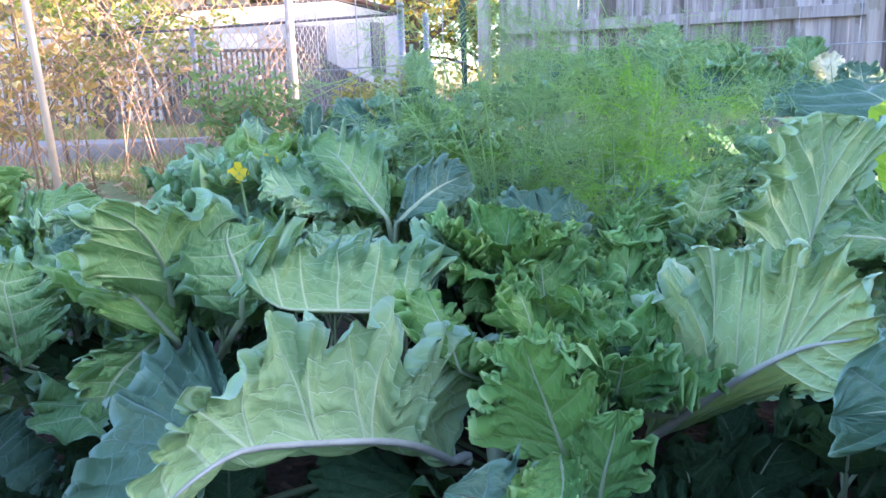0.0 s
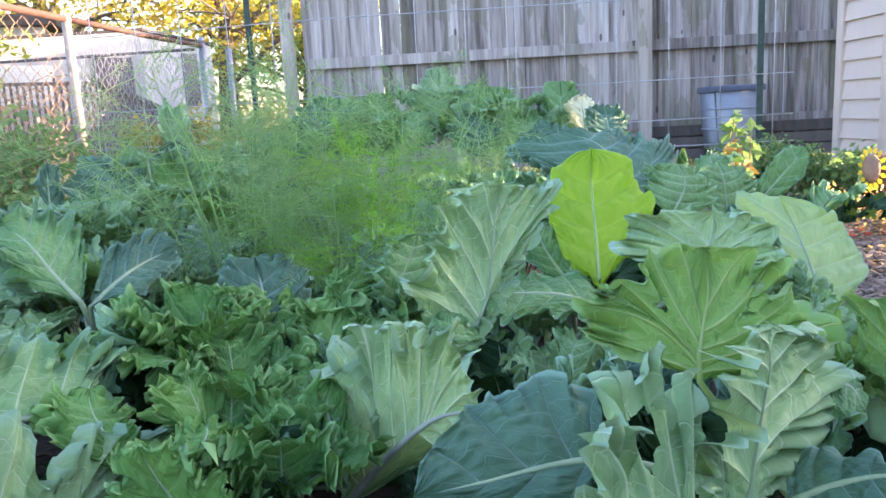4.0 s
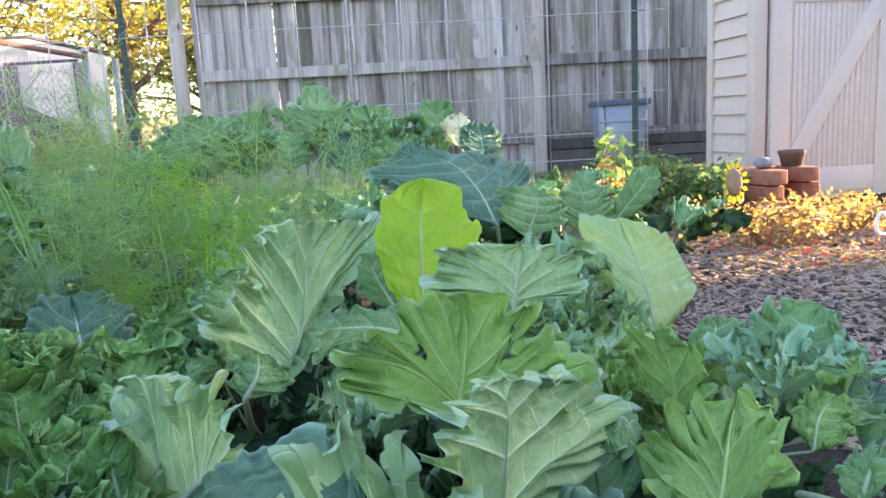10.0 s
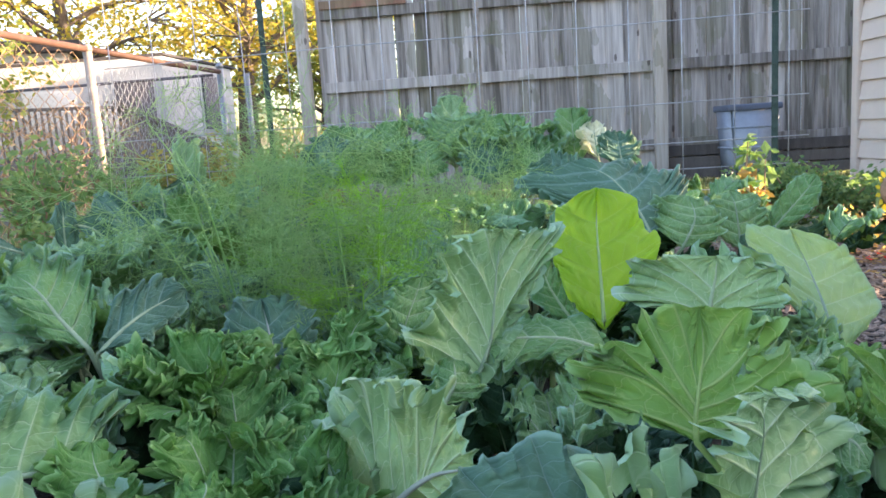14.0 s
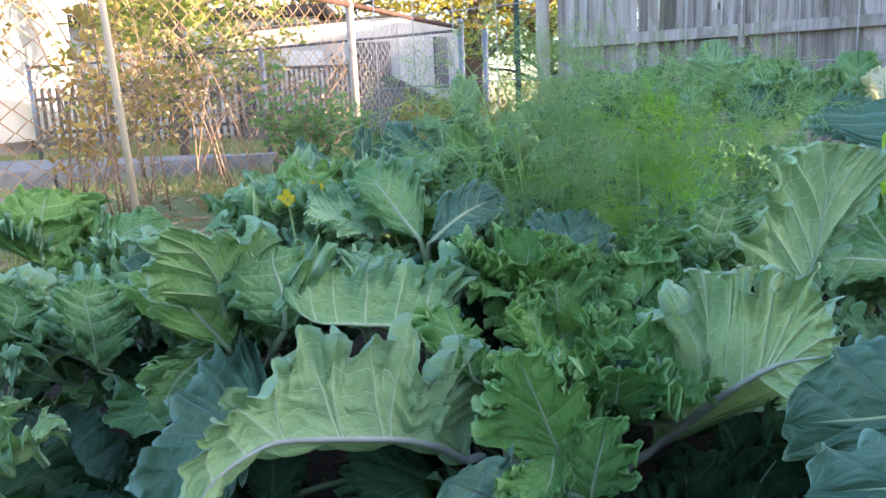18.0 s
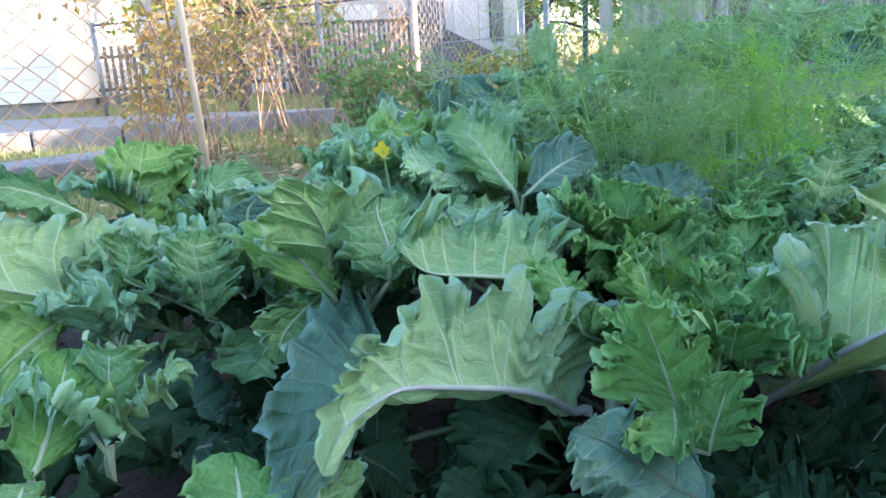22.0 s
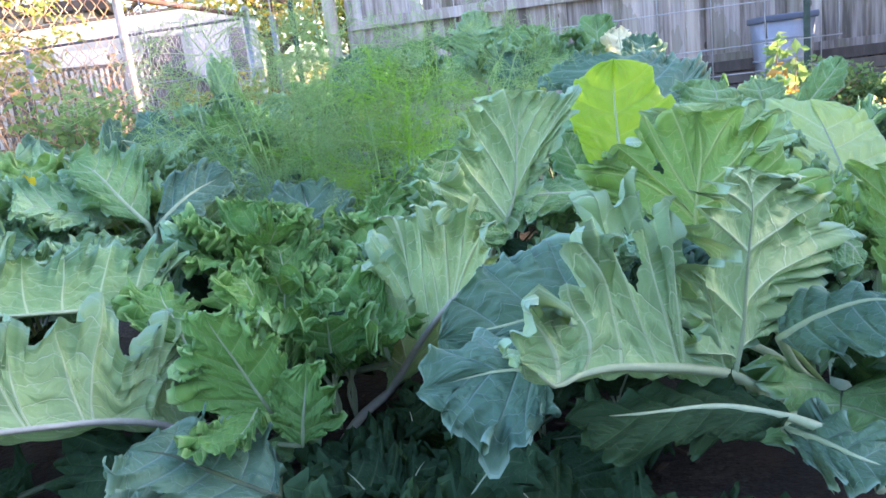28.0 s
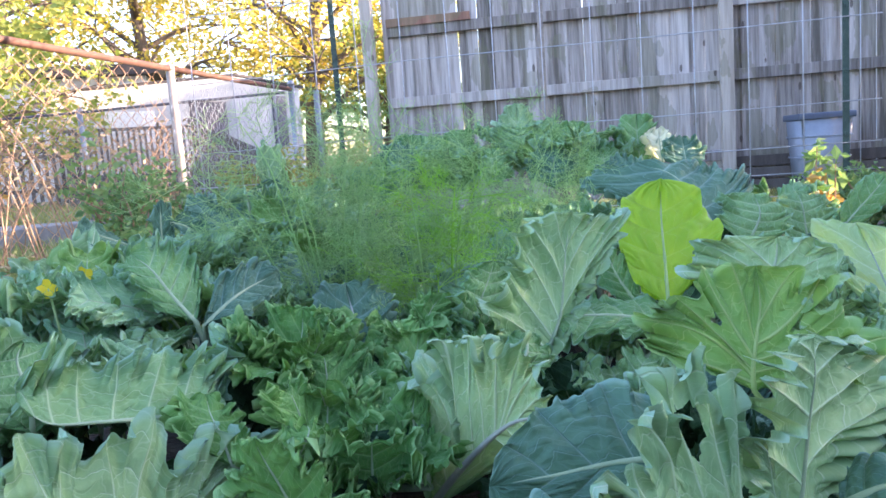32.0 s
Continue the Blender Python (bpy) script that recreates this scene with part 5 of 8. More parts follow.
tube("stem", [(-0.26, 1.02, 0), (-0.256, 1.02, 0.06), (-0.26, 1.025, 0.12)], [0.012, 0.0114, 0.0096], RIB, kale_c)
leaf(kale_c, [(-0.198, 0.851, 0.237), (-0.189, 0.826, 0.292), (-0.188, 0.8, 0.33), (-0.194, 0.768, 0.361), (-0.208, 0.728, 0.382)],
     [((-0.189, 0.826, 0.292), (-0.212, 0.771, 0.311), (-0.232, 0.733, 0.317)), ((-0.188, 0.808, 0.319), (-0.204, 0.765, 0.34), (-0.222, 0.719, 0.361)), ((-0.191, 0.777, 0.353), (-0.208, 0.74, 0.363), (-0.22, 0.71, 0.377))],
     [((-0.191, 0.833, 0.276), (-0.167, 0.842, 0.321), (-0.135, 0.871, 0.359)), ((-0.188, 0.816, 0.307), (-0.168, 0.825, 0.344), (-0.146, 0.838, 0.377)), ((-0.188, 0.8, 0.33), (-0.176, 0.802, 0.355), (-0.169, 0.802, 0.373)), ((-0.192, 0.772, 0.357), (-0.189, 0.767, 0.373), (-0.188, 0.759, 0.385))], foot=(-0.26, 1.02, 0.072), under=1, frill=0.14, lobes=0.16, wave=0.028, rim=0.9, mat=KALE_MID)
leaf(kale_c, [(-0.189, 0.831, 0.229), (-0.214, 0.814, 0.275), (-0.238, 0.812, 0.305), (-0.257, 0.82, 0.33)], (-0.032, -0.044, 0.002), (0.034, 0.045, -0.007), foot=(-0.26, 1.02, 0.072), over=-0.6, frill=0.06, mat=KALE_LIME)
leaf(kale_c, [(-0.123, 0.834, 0.249), (-0.121, 0.834, 0.289), (-0.135, 0.849, 0.326), (-0.136, 0.872, 0.342)], (-0.046, -0.041, -0.017), (0.033, 0.032, -0.015), foot=(-0.26, 1.02, 0.072), over=-0.6, frill=0.14, mat=KALE)
leaf(kale_c, [(-0.211, 0.846, 0.231), (-0.23, 0.777, 0.212), (-0.223, 0.716, 0.195)], (-0.013, -0.028, 0.035), (0.063, 0.006, -0.015), foot=(-0.26, 1.02, 0.072), over=0.6, frill=0.12, mat=KALE)
leaf(kale_c, [(-0.377, 0.874, 0.19), (-0.371, 0.861, 0.248), (-0.377, 0.867, 0.283), (-0.374, 0.884, 0.305)], (-0.026, -0.035, 0.003), (0.043, 0.03, -0.021), foot=(-0.26, 1.02, 0.072), over=-0.6, mat=KALE, curly=0.5, frill=0.2, lobes=0.28, thick=0.0018, rim=0.5)
leaf(kale_c, [(-0.462, 0.844, 0.252), (-0.457, 0.854, 0.279), (-0.467, 0.854, 0.309)], (-0.022, -0.013, 0.004), (0.024, 0.012, -0.01), foot=(-0.26, 1.02, 0.072), over=-0.6, mat=KALE, curly=0.5, frill=0.2, lobes=0.28, thick=0.0018, rim=0.5)
rosette(kale_c, (-0.215, 1.103, 0.399), 6, 0.1, (MINT, KALE, MINT, KALE_MID), 501)
rosette(kale_c, (-0.171, 1.167, 0.404), 5, 0.09, (MINT, KALE_PALE, KALE_LIME), 502)
rosette(kale_c, (-0.178, 0.944, 0.313), 6, 0.11, (MINT, KALE, MINT, KALE_MID), 503)
rosette(kale_c, (-0.119, 1.015, 0.327), 5, 0.09, (MINT, KALE, MINT, KALE_MID), 505)
rosette(kale_c, (-0.416, 0.946, 0.286), 6, 0.1, (MINT, KALE, MINT, KALE_MID), 510)
rosette(kale_c, (-0.388, 1.021, 0.299), 6, 0.1, (MINT, KALE, MINT, KALE_MID), 512)
rosette(kale_c, (-0.308, 0.994, 0.262), 5, 0.09, (MINT, KALE_PALE, KALE_LIME), 514)
rosette(kale_c, (-0.314, 1.11, 0.302), 5, 0.09, (MINT, KALE, MINT, KALE_MID), 517)
rosette(kale_c, (-0.339, 0.825, 0.118), 3, 0.11, (KALE_SHADE,), 564)
rosette(kale_c, (-0.259, 0.874, 0.139), 3, 0.11, (KALE_SHADE,), 566)
rosette(kale_c, (-0.177, 1.11, 0.372), 5, 0.1, (MINT, KALE_PALE, KALE_LIME), 577)
kale_d = thing("kale_plant", "kale plant with big insect-bitten pale leaves", "kale", group="plants in the vegetable bed")
tube("stem", [(0.76, 0.66, 0), (0.764, 0.66, 0.06), (0.76, 0.665, 0.12)], [0.014, 0.0133, 0.0112], RIB, kale_d)
leaf(kale_d, [(0.571, 0.594, 0.296), (0.571, 0.595, 0.317), (0.576, 0.597, 0.344), (0.58, 0.598, 0.369), (0.579, 0.601, 0.403)],
     [((0.57, 0.594, 0.303), (0.521, 0.602, 0.326), (0.471, 0.61, 0.348)), ((0.57, 0.595, 0.308), (0.531, 0.603, 0.348), (0.469, 0.612, 0.371)), ((0.57, 0.595, 0.313), (0.538, 0.602, 0.352), (0.504, 0.609, 0.386)), ((0.572, 0.596, 0.324), (0.553, 0.601, 0.36), (0.528, 0.608, 0.406)), ((0.574, 0.596, 0.335), (0.567, 0.6, 0.377), (0.557, 0.604, 0.408))],
     [((0.571, 0.594, 0.303), (0.613, 0.589, 0.304), (0.664, 0.582, 0.293)), ((0.572, 0.595, 0.312), (0.628, 0.588, 0.321), (0.688, 0.582, 0.332)), ((0.573, 0.595, 0.322), (0.617, 0.591, 0.336), (0.661, 0.588, 0.365)), ((0.574, 0.596, 0.335), (0.611, 0.594, 0.36), (0.637, 0.593, 0.398)), ((0.577, 0.597, 0.353), (0.595, 0.597, 0.379), (0.611, 0.597, 0.404))], foot=(0.76, 0.66, 0.072), under=1, frill=0.12, lobes=0.2, wave=0.032, rim=1.0, holes=((-1, 3.6, 0.62, 0.008), (1, 3.5, 0.6, 0.005)), mat=KALE_LIME, rib_mat=RIB_LIME, thick=0.0025)
leaf(kale_d, [(0.612, 0.576, 0.154), (0.566, 0.54, 0.19), (0.508, 0.498, 0.222), (0.467, 0.467, 0.242), (0.433, 0.444, 0.257), (0.403, 0.423, 0.266), (0.382, 0.41, 0.267), (0.37, 0.399, 0.281), (0.357, 0.388, 0.295)],
     [((0.562, 0.537, 0.193), (0.542, 0.515, 0.239), (0.517, 0.488, 0.299)), ((0.508, 0.498, 0.222), (0.488, 0.471, 0.292), (0.482, 0.472, 0.362)), ((0.502, 0.493, 0.225), (0.472, 0.459, 0.306), (0.452, 0.443, 0.387)), ((0.476, 0.474, 0.238), (0.449, 0.444, 0.306), (0.42, 0.425, 0.382)), ((0.438, 0.447, 0.254), (0.426, 0.428, 0.314), (0.391, 0.395, 0.369)), ((0.403, 0.423, 0.266), (0.408, 0.421, 0.293), (0.397, 0.407, 0.326)), ((0.384, 0.411, 0.267), (0.383, 0.405, 0.292), (0.357, 0.366, 0.336))],
     (0.01, 0.09, -0.02), foot=(0.665, 0.487, 0.096), under=1, frill=0.06, lobes=0.3, wave=0.032, rim=0.6, sink={1: 0.35, 2: 0.12, 3: 0.2}, holes=((1, 1.5, 0.42, 0.008), (1, 3.5, 0.66, 0.014)), thick=0.0052, mat=KALE_PALE)
leaf(kale_d, [(0.574, 0.546, 0.185), (0.58, 0.543, 0.218), (0.58, 0.537, 0.249), (0.579, 0.527, 0.298), (0.578, 0.519, 0.331), (0.57, 0.508, 0.366)],
     [((0.577, 0.545, 0.197), (0.555, 0.528, 0.215), (0.507, 0.494, 0.236)), ((0.579, 0.54, 0.234), (0.538, 0.506, 0.274), (0.488, 0.467, 0.313)), ((0.579, 0.527, 0.296), (0.539, 0.496, 0.328), (0.5, 0.467, 0.353)), ((0.578, 0.52, 0.329), (0.543, 0.493, 0.353), (0.509, 0.469, 0.367)), ((0.575, 0.515, 0.345), (0.559, 0.502, 0.36), (0.544, 0.491, 0.369))],
     [((0.578, 0.545, 0.205), (0.599, 0.557, 0.212), (0.646, 0.586, 0.212)), ((0.581, 0.538, 0.246), (0.647, 0.577, 0.263), (0.771, 0.656, 0.252)), ((0.579, 0.527, 0.296), (0.635, 0.561, 0.305), (0.714, 0.608, 0.313)), ((0.578, 0.52, 0.329), (0.611, 0.538, 0.342), (0.647, 0.56, 0.344)), ((0.575, 0.515, 0.345), (0.585, 0.52, 0.354), (0.597, 0.527, 0.356))], under=1, frill=0.09, lobes=0.2, wave=0.035, rim=0.9, thick=0.0028, mat=KALE_PALE)
leaf(kale_d, [(0.383, 0.43, 0.27), (0.36, 0.438, 0.271), (0.335, 0.442, 0.269), (0.3, 0.444, 0.264)],
     [((0.378, 0.431, 0.27), (0.378, 0.446, 0.282), (0.372, 0.476, 0.282)), ((0.368, 0.435, 0.271), (0.356, 0.45, 0.281), (0.345, 0.485, 0.283)), ((0.353, 0.439, 0.271), (0.336, 0.452, 0.278), (0.317, 0.469, 0.276))],
     [((0.38, 0.431, 0.27), (0.376, 0.415, 0.257), (0.367, 0.398, 0.242)), ((0.375, 0.432, 0.27), (0.362, 0.413, 0.253), (0.351, 0.384, 0.24)), ((0.365, 0.435, 0.271), (0.349, 0.417, 0.253), (0.33, 0.39, 0.24)), ((0.349, 0.439, 0.271), (0.331, 0.429, 0.259), (0.316, 0.416, 0.245)), ((0.336, 0.441, 0.269), (0.322, 0.436, 0.262), (0.306, 0.43, 0.254))], frill=0.12, lobes=0.14, wave=0.035, rim=0.7, thick=0.002, mat=KALE_BLUE)
leaf(kale_d, [(0.483, 0.572, 0.256), (0.438, 0.572, 0.257), (0.387, 0.569, 0.254), (0.332, 0.567, 0.252)],
     [((0.471, 0.572, 0.256), (0.477, 0.592, 0.279), (0.487, 0.607, 0.297)), ((0.455, 0.572, 0.257), (0.446, 0.597, 0.286), (0.446, 0.622, 0.314)), ((0.42, 0.572, 0.256), (0.397, 0.593, 0.281), (0.384, 0.609, 0.3)), ((0.382, 0.569, 0.254), (0.361, 0.582, 0.27), (0.344, 0.584, 0.272))],
     [((0.466, 0.572, 0.256), (0.445, 0.556, 0.238), (0.43, 0.54, 0.221)), ((0.429, 0.572, 0.257), (0.401, 0.559, 0.242), (0.375, 0.549, 0.231)), ((0.391, 0.57, 0.255), (0.363, 0.56, 0.244), (0.333, 0.552, 0.235))], foot=(0.76, 0.66, 0.072), frill=0.07, lobes=0.1, rim=0.4, mat=KALE_BLUE)
leaf(kale_d, [(0.58, 0.477, 0.177), (0.527, 0.48, 0.195), (0.468, 0.476, 0.203), (0.402, 0.469, 0.213)], (0.039, 0.063, -0.019), (-0.002, -0.03, -0.02), foot=(0.647, 0.466, 0.107), over=0.6, frill=0.08, lobes=0.04, mat=KALE_SHADE)
leaf(kale_d, [(0.609, 0.536, 0.215), (0.629, 0.514, 0.238), (0.651, 0.485, 0.256), (0.663, 0.455, 0.258)], (0.003, 0.047, 0.002), (-0.019, -0.03, -0.031), foot=(0.76, 0.66, 0.072), over=-0.6, frill=0.08, mat=KALE_BLUE)
leaf(kale_d, [(0.589, 0.499, 0.155), (0.591, 0.461, 0.164), (0.593, 0.422, 0.17), (0.607, 0.408, 0.166)], (0.029, 0.029, 0.009), (-0.018, -0.011, -0.01), foot=(0.76, 0.66, 0.072), over=-0.6, frill=0.1, lobes=0.06, mat=KALE_BLUE)
rosette(kale_d, (0.892, 0.718, 0.247), 5, 0.09, (MINT, KALE_PALE, KALE_LIME), 546)
rosette(kale_d, (0.428, 0.489, 0.148), 3, 0.11, (KALE_SHADE,), 553)
rosette(kale_d, (0.533, 0.454, 0.127), 3, 0.11, (KALE_SHADE,), 555)
rosette(kale_d, (0.514, 0.783, 0.197), 3, 0.11, (KALE_SHADE,), 568)
rosette(kale_d, (0.834, 0.748, 0.283), 5, 0.1, (MINT, KALE_PALE, KALE_LIME), 590)
kale_e = thing("kale_plant", "kale plant with a tall upright ribbed leaf", "kale", group="plants in the vegetable bed")
tube("stem", [(0.46, 1.08, 0), (0.464, 1.08, 0.06), (0.46, 1.085, 0.12)], [0.012, 0.0114, 0.0096], RIB, kale_e)
leaf(kale_e, [(0.458, 0.916, 0.236), (0.475, 0.925, 0.259), (0.496, 0.937, 0.296), (0.505, 0.943, 0.343), (0.512, 0.949, 0.384), (0.524, 0.956, 0.429)],
     [((0.473, 0.924, 0.258), (0.432, 0.906, 0.297), (0.384, 0.866, 0.328)), ((0.482, 0.929, 0.271), (0.445, 0.914, 0.327), (0.41, 0.899, 0.367)), ((0.494, 0.936, 0.292), (0.469, 0.927, 0.356), (0.428, 0.91, 0.414)), ((0.504, 0.943, 0.336), (0.484, 0.935, 0.388), (0.46, 0.926, 0.431)), ((0.511, 0.948, 0.377), (0.501, 0.945, 0.409), (0.494, 0.942, 0.434))],
     [((0.479, 0.927, 0.265), (0.511, 0.943, 0.285), (0.542, 0.96, 0.322)), ((0.496, 0.937, 0.296), (0.545, 0.963, 0.357), (0.617, 1, 0.424)), ((0.504, 0.943, 0.34), (0.532, 0.958, 0.384), (0.571, 0.979, 0.424)), ((0.512, 0.948, 0.38), (0.528, 0.957, 0.406), (0.546, 0.967, 0.428))], foot=(0.46, 1.08, 0.072), under=1, frill=0.09, lobes=0.16, wave=0.032, rim=0.5, mat=KALE_PALE)
leaf(kale_e, [(0.665, 0.952, 0.252), (0.596, 0.949, 0.283), (0.522, 0.948, 0.292), (0.492, 0.941, 0.286)], (0.055, 0.065, 0.011), (0.011, -0.037, -0.026), foot=(0.46, 1.08, 0.072), over=0.6, frill=0.08, mat=KALE)
leaf(kale_e, [(0.393, 1.059, 0.248), (0.413, 1.071, 0.298), (0.435, 1.101, 0.33), (0.446, 1.116, 0.35)], (-0.051, -0.032, -0.002), (0.04, 0.014, -0.022), foot=(0.46, 1.08, 0.072), over=-0.6, mat=KALE, curly=0.5, frill=0.2, lobes=0.28, thick=0.0018, rim=0.5)
leaf(kale_e, [(0.332, 1.063, 0.247), (0.336, 1.085, 0.28), (0.364, 1.116, 0.309)], (-0.03, -0.008, 0.013), (0.047, 0.019, -0.011), foot=(0.46, 1.08, 0.072), over=-0.6, mat=CURLY, curly=0.5, frill=0.2, lobes=0.3, thick=0.0018, rim=0.5)
leaf(kale_e, [(0.42, 0.865, 0.251), (0.435, 0.871, 0.273), (0.442, 0.901, 0.29)], (-0.031, 0.005, 0.002), (0.034, 0.011, -0.021), foot=(0.46, 1.08, 0.072), over=-0.6, frill=0.12, mat=KALE)
rosette(kale_e, (0.51, 1.273, 0.326), 6, 0.1, (MINT, KALE, MINT, KALE_MID), 520)
rosette(kale_e, (0.433, 1.241, 0.307), 6, 0.1, (MINT, KALE, MINT, KALE_MID), 521)
rosette(kale_e, (0.373, 1.202, 0.289), 5, 0.09, (MINT, KALE, MINT, KALE_MID), 522)
rosette(kale_e, (0.381, 1.083, 0.297), 5, 0.08, (CURLY, KALE), 540, 0.4)
rosette(kale_e, (0.323, 1.136, 0.301), 5, 0.085, (CURLY, KALE), 541, 0.4)
rosette(kale_e, (0.545, 0.843, 0.262), 4, 0.08, (MINT, KALE, MINT, KALE_MID), 547)
rosette(kale_e, (0.464, 0.774, 0.203), 3, 0.11, (KALE_SHADE,), 567)
rosette(kale_e, (0.6, 0.87, 0.225), 4, 0.12, (KALE_SHADE, KALE_BLUE), 601)
rosette(kale_e, (0.68, 0.82, 0.225), 4, 0.12, (KALE_SHADE, KALE_BLUE), 602)
rosette(kale_e, (0.55, 0.76, 0.2), 4, 0.12, (KALE_SHADE,), 603)
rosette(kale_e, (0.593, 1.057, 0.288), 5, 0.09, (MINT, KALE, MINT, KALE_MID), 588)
rosette(kale_e, (0.506, 0.903, 0.237), 4, 0.08, (KALE_SHADE,), 592)
collard_a = thing("collard_plant", "collard plant with a smooth yellow-green round leaf", "collard", group="plants in the vegetable bed")
tube("stem", [(0.74, 1.28, 0), (0.744, 1.28, 0.06), (0.74, 1.285, 0.12)], [0.012, 0.0114, 0.0096], RIB, collard_a)
leaf(collard_a, [(0.662, 0.98, 0.279), (0.681, 1.032, 0.336), (0.702, 1.09, 0.398), (0.721, 1.132, 0.454)], (-0.078, 0.006, -0.005), (0.074, -0.023, -0.001), foot=(0.74, 1.28, 0.072), frill=0.02, lobes=0.01, rim=0, base=0.6, tip=0.5, sweep=0.0, mat=COLLARD, rib_mat=RIB_LIME)
leaf(collard_a, [(0.655, 1.068, 0.265), (0.636, 1.108, 0.309), (0.63, 1.139, 0.347)], (-0.038, -0.01, -0.003), (0.032, 0.013, 0.011), foot=(0.74, 1.28, 0.072), over=-0.6, frill=0.05, mat=KALE)
leaf(collard_a, [(0.74, 0.859, 0.308), (0.744, 0.86, 0.335), (0.75, 0.86, 0.362), (0.753, 0.862, 0.387)],
     [((0.741, 0.859, 0.318), (0.697, 0.876, 0.337), (0.64, 0.897, 0.345)), ((0.742, 0.859, 0.328), (0.704, 0.876, 0.363), (0.655, 0.896, 0.386)), ((0.747, 0.86, 0.348), (0.724, 0.87, 0.373), (0.706, 0.878, 0.392))],
     [((0.741, 0.859, 0.318), (0.778, 0.847, 0.327), (0.825, 0.831, 0.332)), ((0.742, 0.859, 0.328), (0.786, 0.847, 0.354), (0.825, 0.835, 0.369)), ((0.747, 0.86, 0.348), (0.771, 0.854, 0.371), (0.787, 0.85, 0.387))], foot=(0.74, 1.28, 0.072), under=1, frill=0.12, lobes=0.18, wave=0.03, rim=0.8, mat=KALE_PALE)
tube("stalk", [(0.608, 1.014, 0), (0.608, 0.994, 0.13), (0.627, 1.028, 0.221)], [0.009, 0.008, 0.006], RIB_LIME, collard_a, "bright lime-green stalk")
tube("stalk", [(0.588, 1.021, 0), (0.588, 1.001, 0.145), (0.607, 1.03, 0.214)], [0.009, 0.008, 0.006], RIB_LIME, collard_a, "bright lime-green stalk")
tube("stalk", [(0.662, 1.004, 0), (0.662, 0.984, 0.128), (0.663, 1.014, 0.182)], [0.009, 0.008, 0.006], RIB_LIME, collard_a, "bright lime-green stalk")
collard_b = thing("broccoli_plant", "broccoli plant with a large pale round leaf", "broccoli", group="plants in the vegetable bed")
tube("stem", [(1.28, 1.62, 0), (1.284, 1.62, 0.05), (1.28, 1.625, 0.1)], [0.012, 0.0114, 0.0096], RIB, collard_b)
leaf(collard_b, [(1.114, 1.101, 0.151), (1.13, 1.151, 0.214), (1.141, 1.212, 0.28), (1.147, 1.269, 0.338)], (-0.066, 0.066, 0.023), (0.064, -0.07, -0.017), foot=(1.28, 1.62, 0.06), frill=0.02, lobes=0.02, rim=0, base=0.6, tip=0.6, sweep=0.05, mat=PALE_LEAF)
leaf(collard_b, [(1.117, 1.29, 0.182), (1.1, 1.319, 0.243), (1.12, 1.313, 0.275)], (-0.056, 0.006, -0.017), (0.067, -0.025, -0.012), foot=(1.28, 1.62, 0.06), over=-0.6, frill=0.06, mat=KALE_MID)
broccoli_a = thing("broccoli_plant", "broccoli plant with broad blue-green leaves", "broccoli", group="plants in the vegetable bed")
tube("stem", [(1.15, 1.85, 0), (1.154, 1.85, 0.07), (1.15, 1.855, 0.14)], [0.014, 0.0133, 0.0112], RIB, broccoli_a)
leaf(broccoli_a, [(1.004, 1.513, 0.309), (0.995, 1.596, 0.382), (0.968, 1.679, 0.437), (0.915, 1.765, 0.458)], (-0.168, 0.041, -0.035), (0.151, 0.017, 0), foot=(1.15, 1.85, 0.084), over=-0.6, frill=0.08, lobes=0.08, base=0.3, tip=0.5, sweep=0.1, mat=KALE_BLUE)
leaf(broccoli_a, [(1.056, 1.485, 0.282), (1.083, 1.482, 0.341), (1.085, 1.51, 0.387)], (-0.076, 0.035, 0.003), (0.06, -0.012, -0.029), foot=(1.15, 1.85, 0.084), over=-0.6, frill=0.08, mat=KALE_MID)
leaf(broccoli_a, [(1.037, 1.964, 0.361), (0.984, 1.987, 0.425), (0.933, 2.025, 0.457)], (-0.067, -0.004, -0.025), (0.063, 0.037, 0.041), foot=(1.15, 1.85, 0.084), over=-0.6, frill=0.08, mat=KALE_BLUE)
broccoli_b = thing("broccoli_plant", "broccoli plant with upright grey-green leaves", "broccoli", group="plants in the vegetable bed")
tube("stem", [(1.75, 1.95, 0), (1.754, 1.95, 0.06), (1.75, 1.955, 0.12)], [0.012, 0.0114, 0.0096], RIB, broccoli_b)
leaf(broccoli_b, [(1.363, 1.748, 0.212), (1.362, 1.759, 0.269), (1.359, 1.769, 0.325), (1.36, 1.796, 0.359)], (-0.066, 0.016, -0.012), (0.075, -0.027, -0.018), foot=(1.75, 1.95, 0.072), over=-0.6, frill=0.06, mat=KALE_MID)
leaf(broccoli_b, [(1.422, 1.717, 0.255), (1.462, 1.697, 0.311), (1.496, 1.679, 0.359), (1.526, 1.684, 0.391)], (-0.037, 0.029, 0.009), (0.001, -0.028, -0.03), foot=(1.75, 1.95, 0.072), over=-0.6, frill=0.05, lobes=0.03, mat=KALE)
leaf(broccoli_b, [(1.296, 1.667, 0.202), (1.332, 1.629, 0.246), (1.374, 1.605, 0.272)], (-0.008, 0.034, 0.023), (0, -0.043, -0.027), foot=(1.75, 1.95, 0.072), over=-0.6, frill=0.05, mat=KALE_BLUE)
kale_f = thing("kale_plant", "kale plant with blue-grey spreading leaves", "kale", group="plants in the vegetable bed")
tube("stem", [(0.02, 1.2, 0), (0.024, 1.2, 0.06), (0.02, 1.205, 0.12)], [0.012, 0.0114, 0.0096], RIB, kale_f)
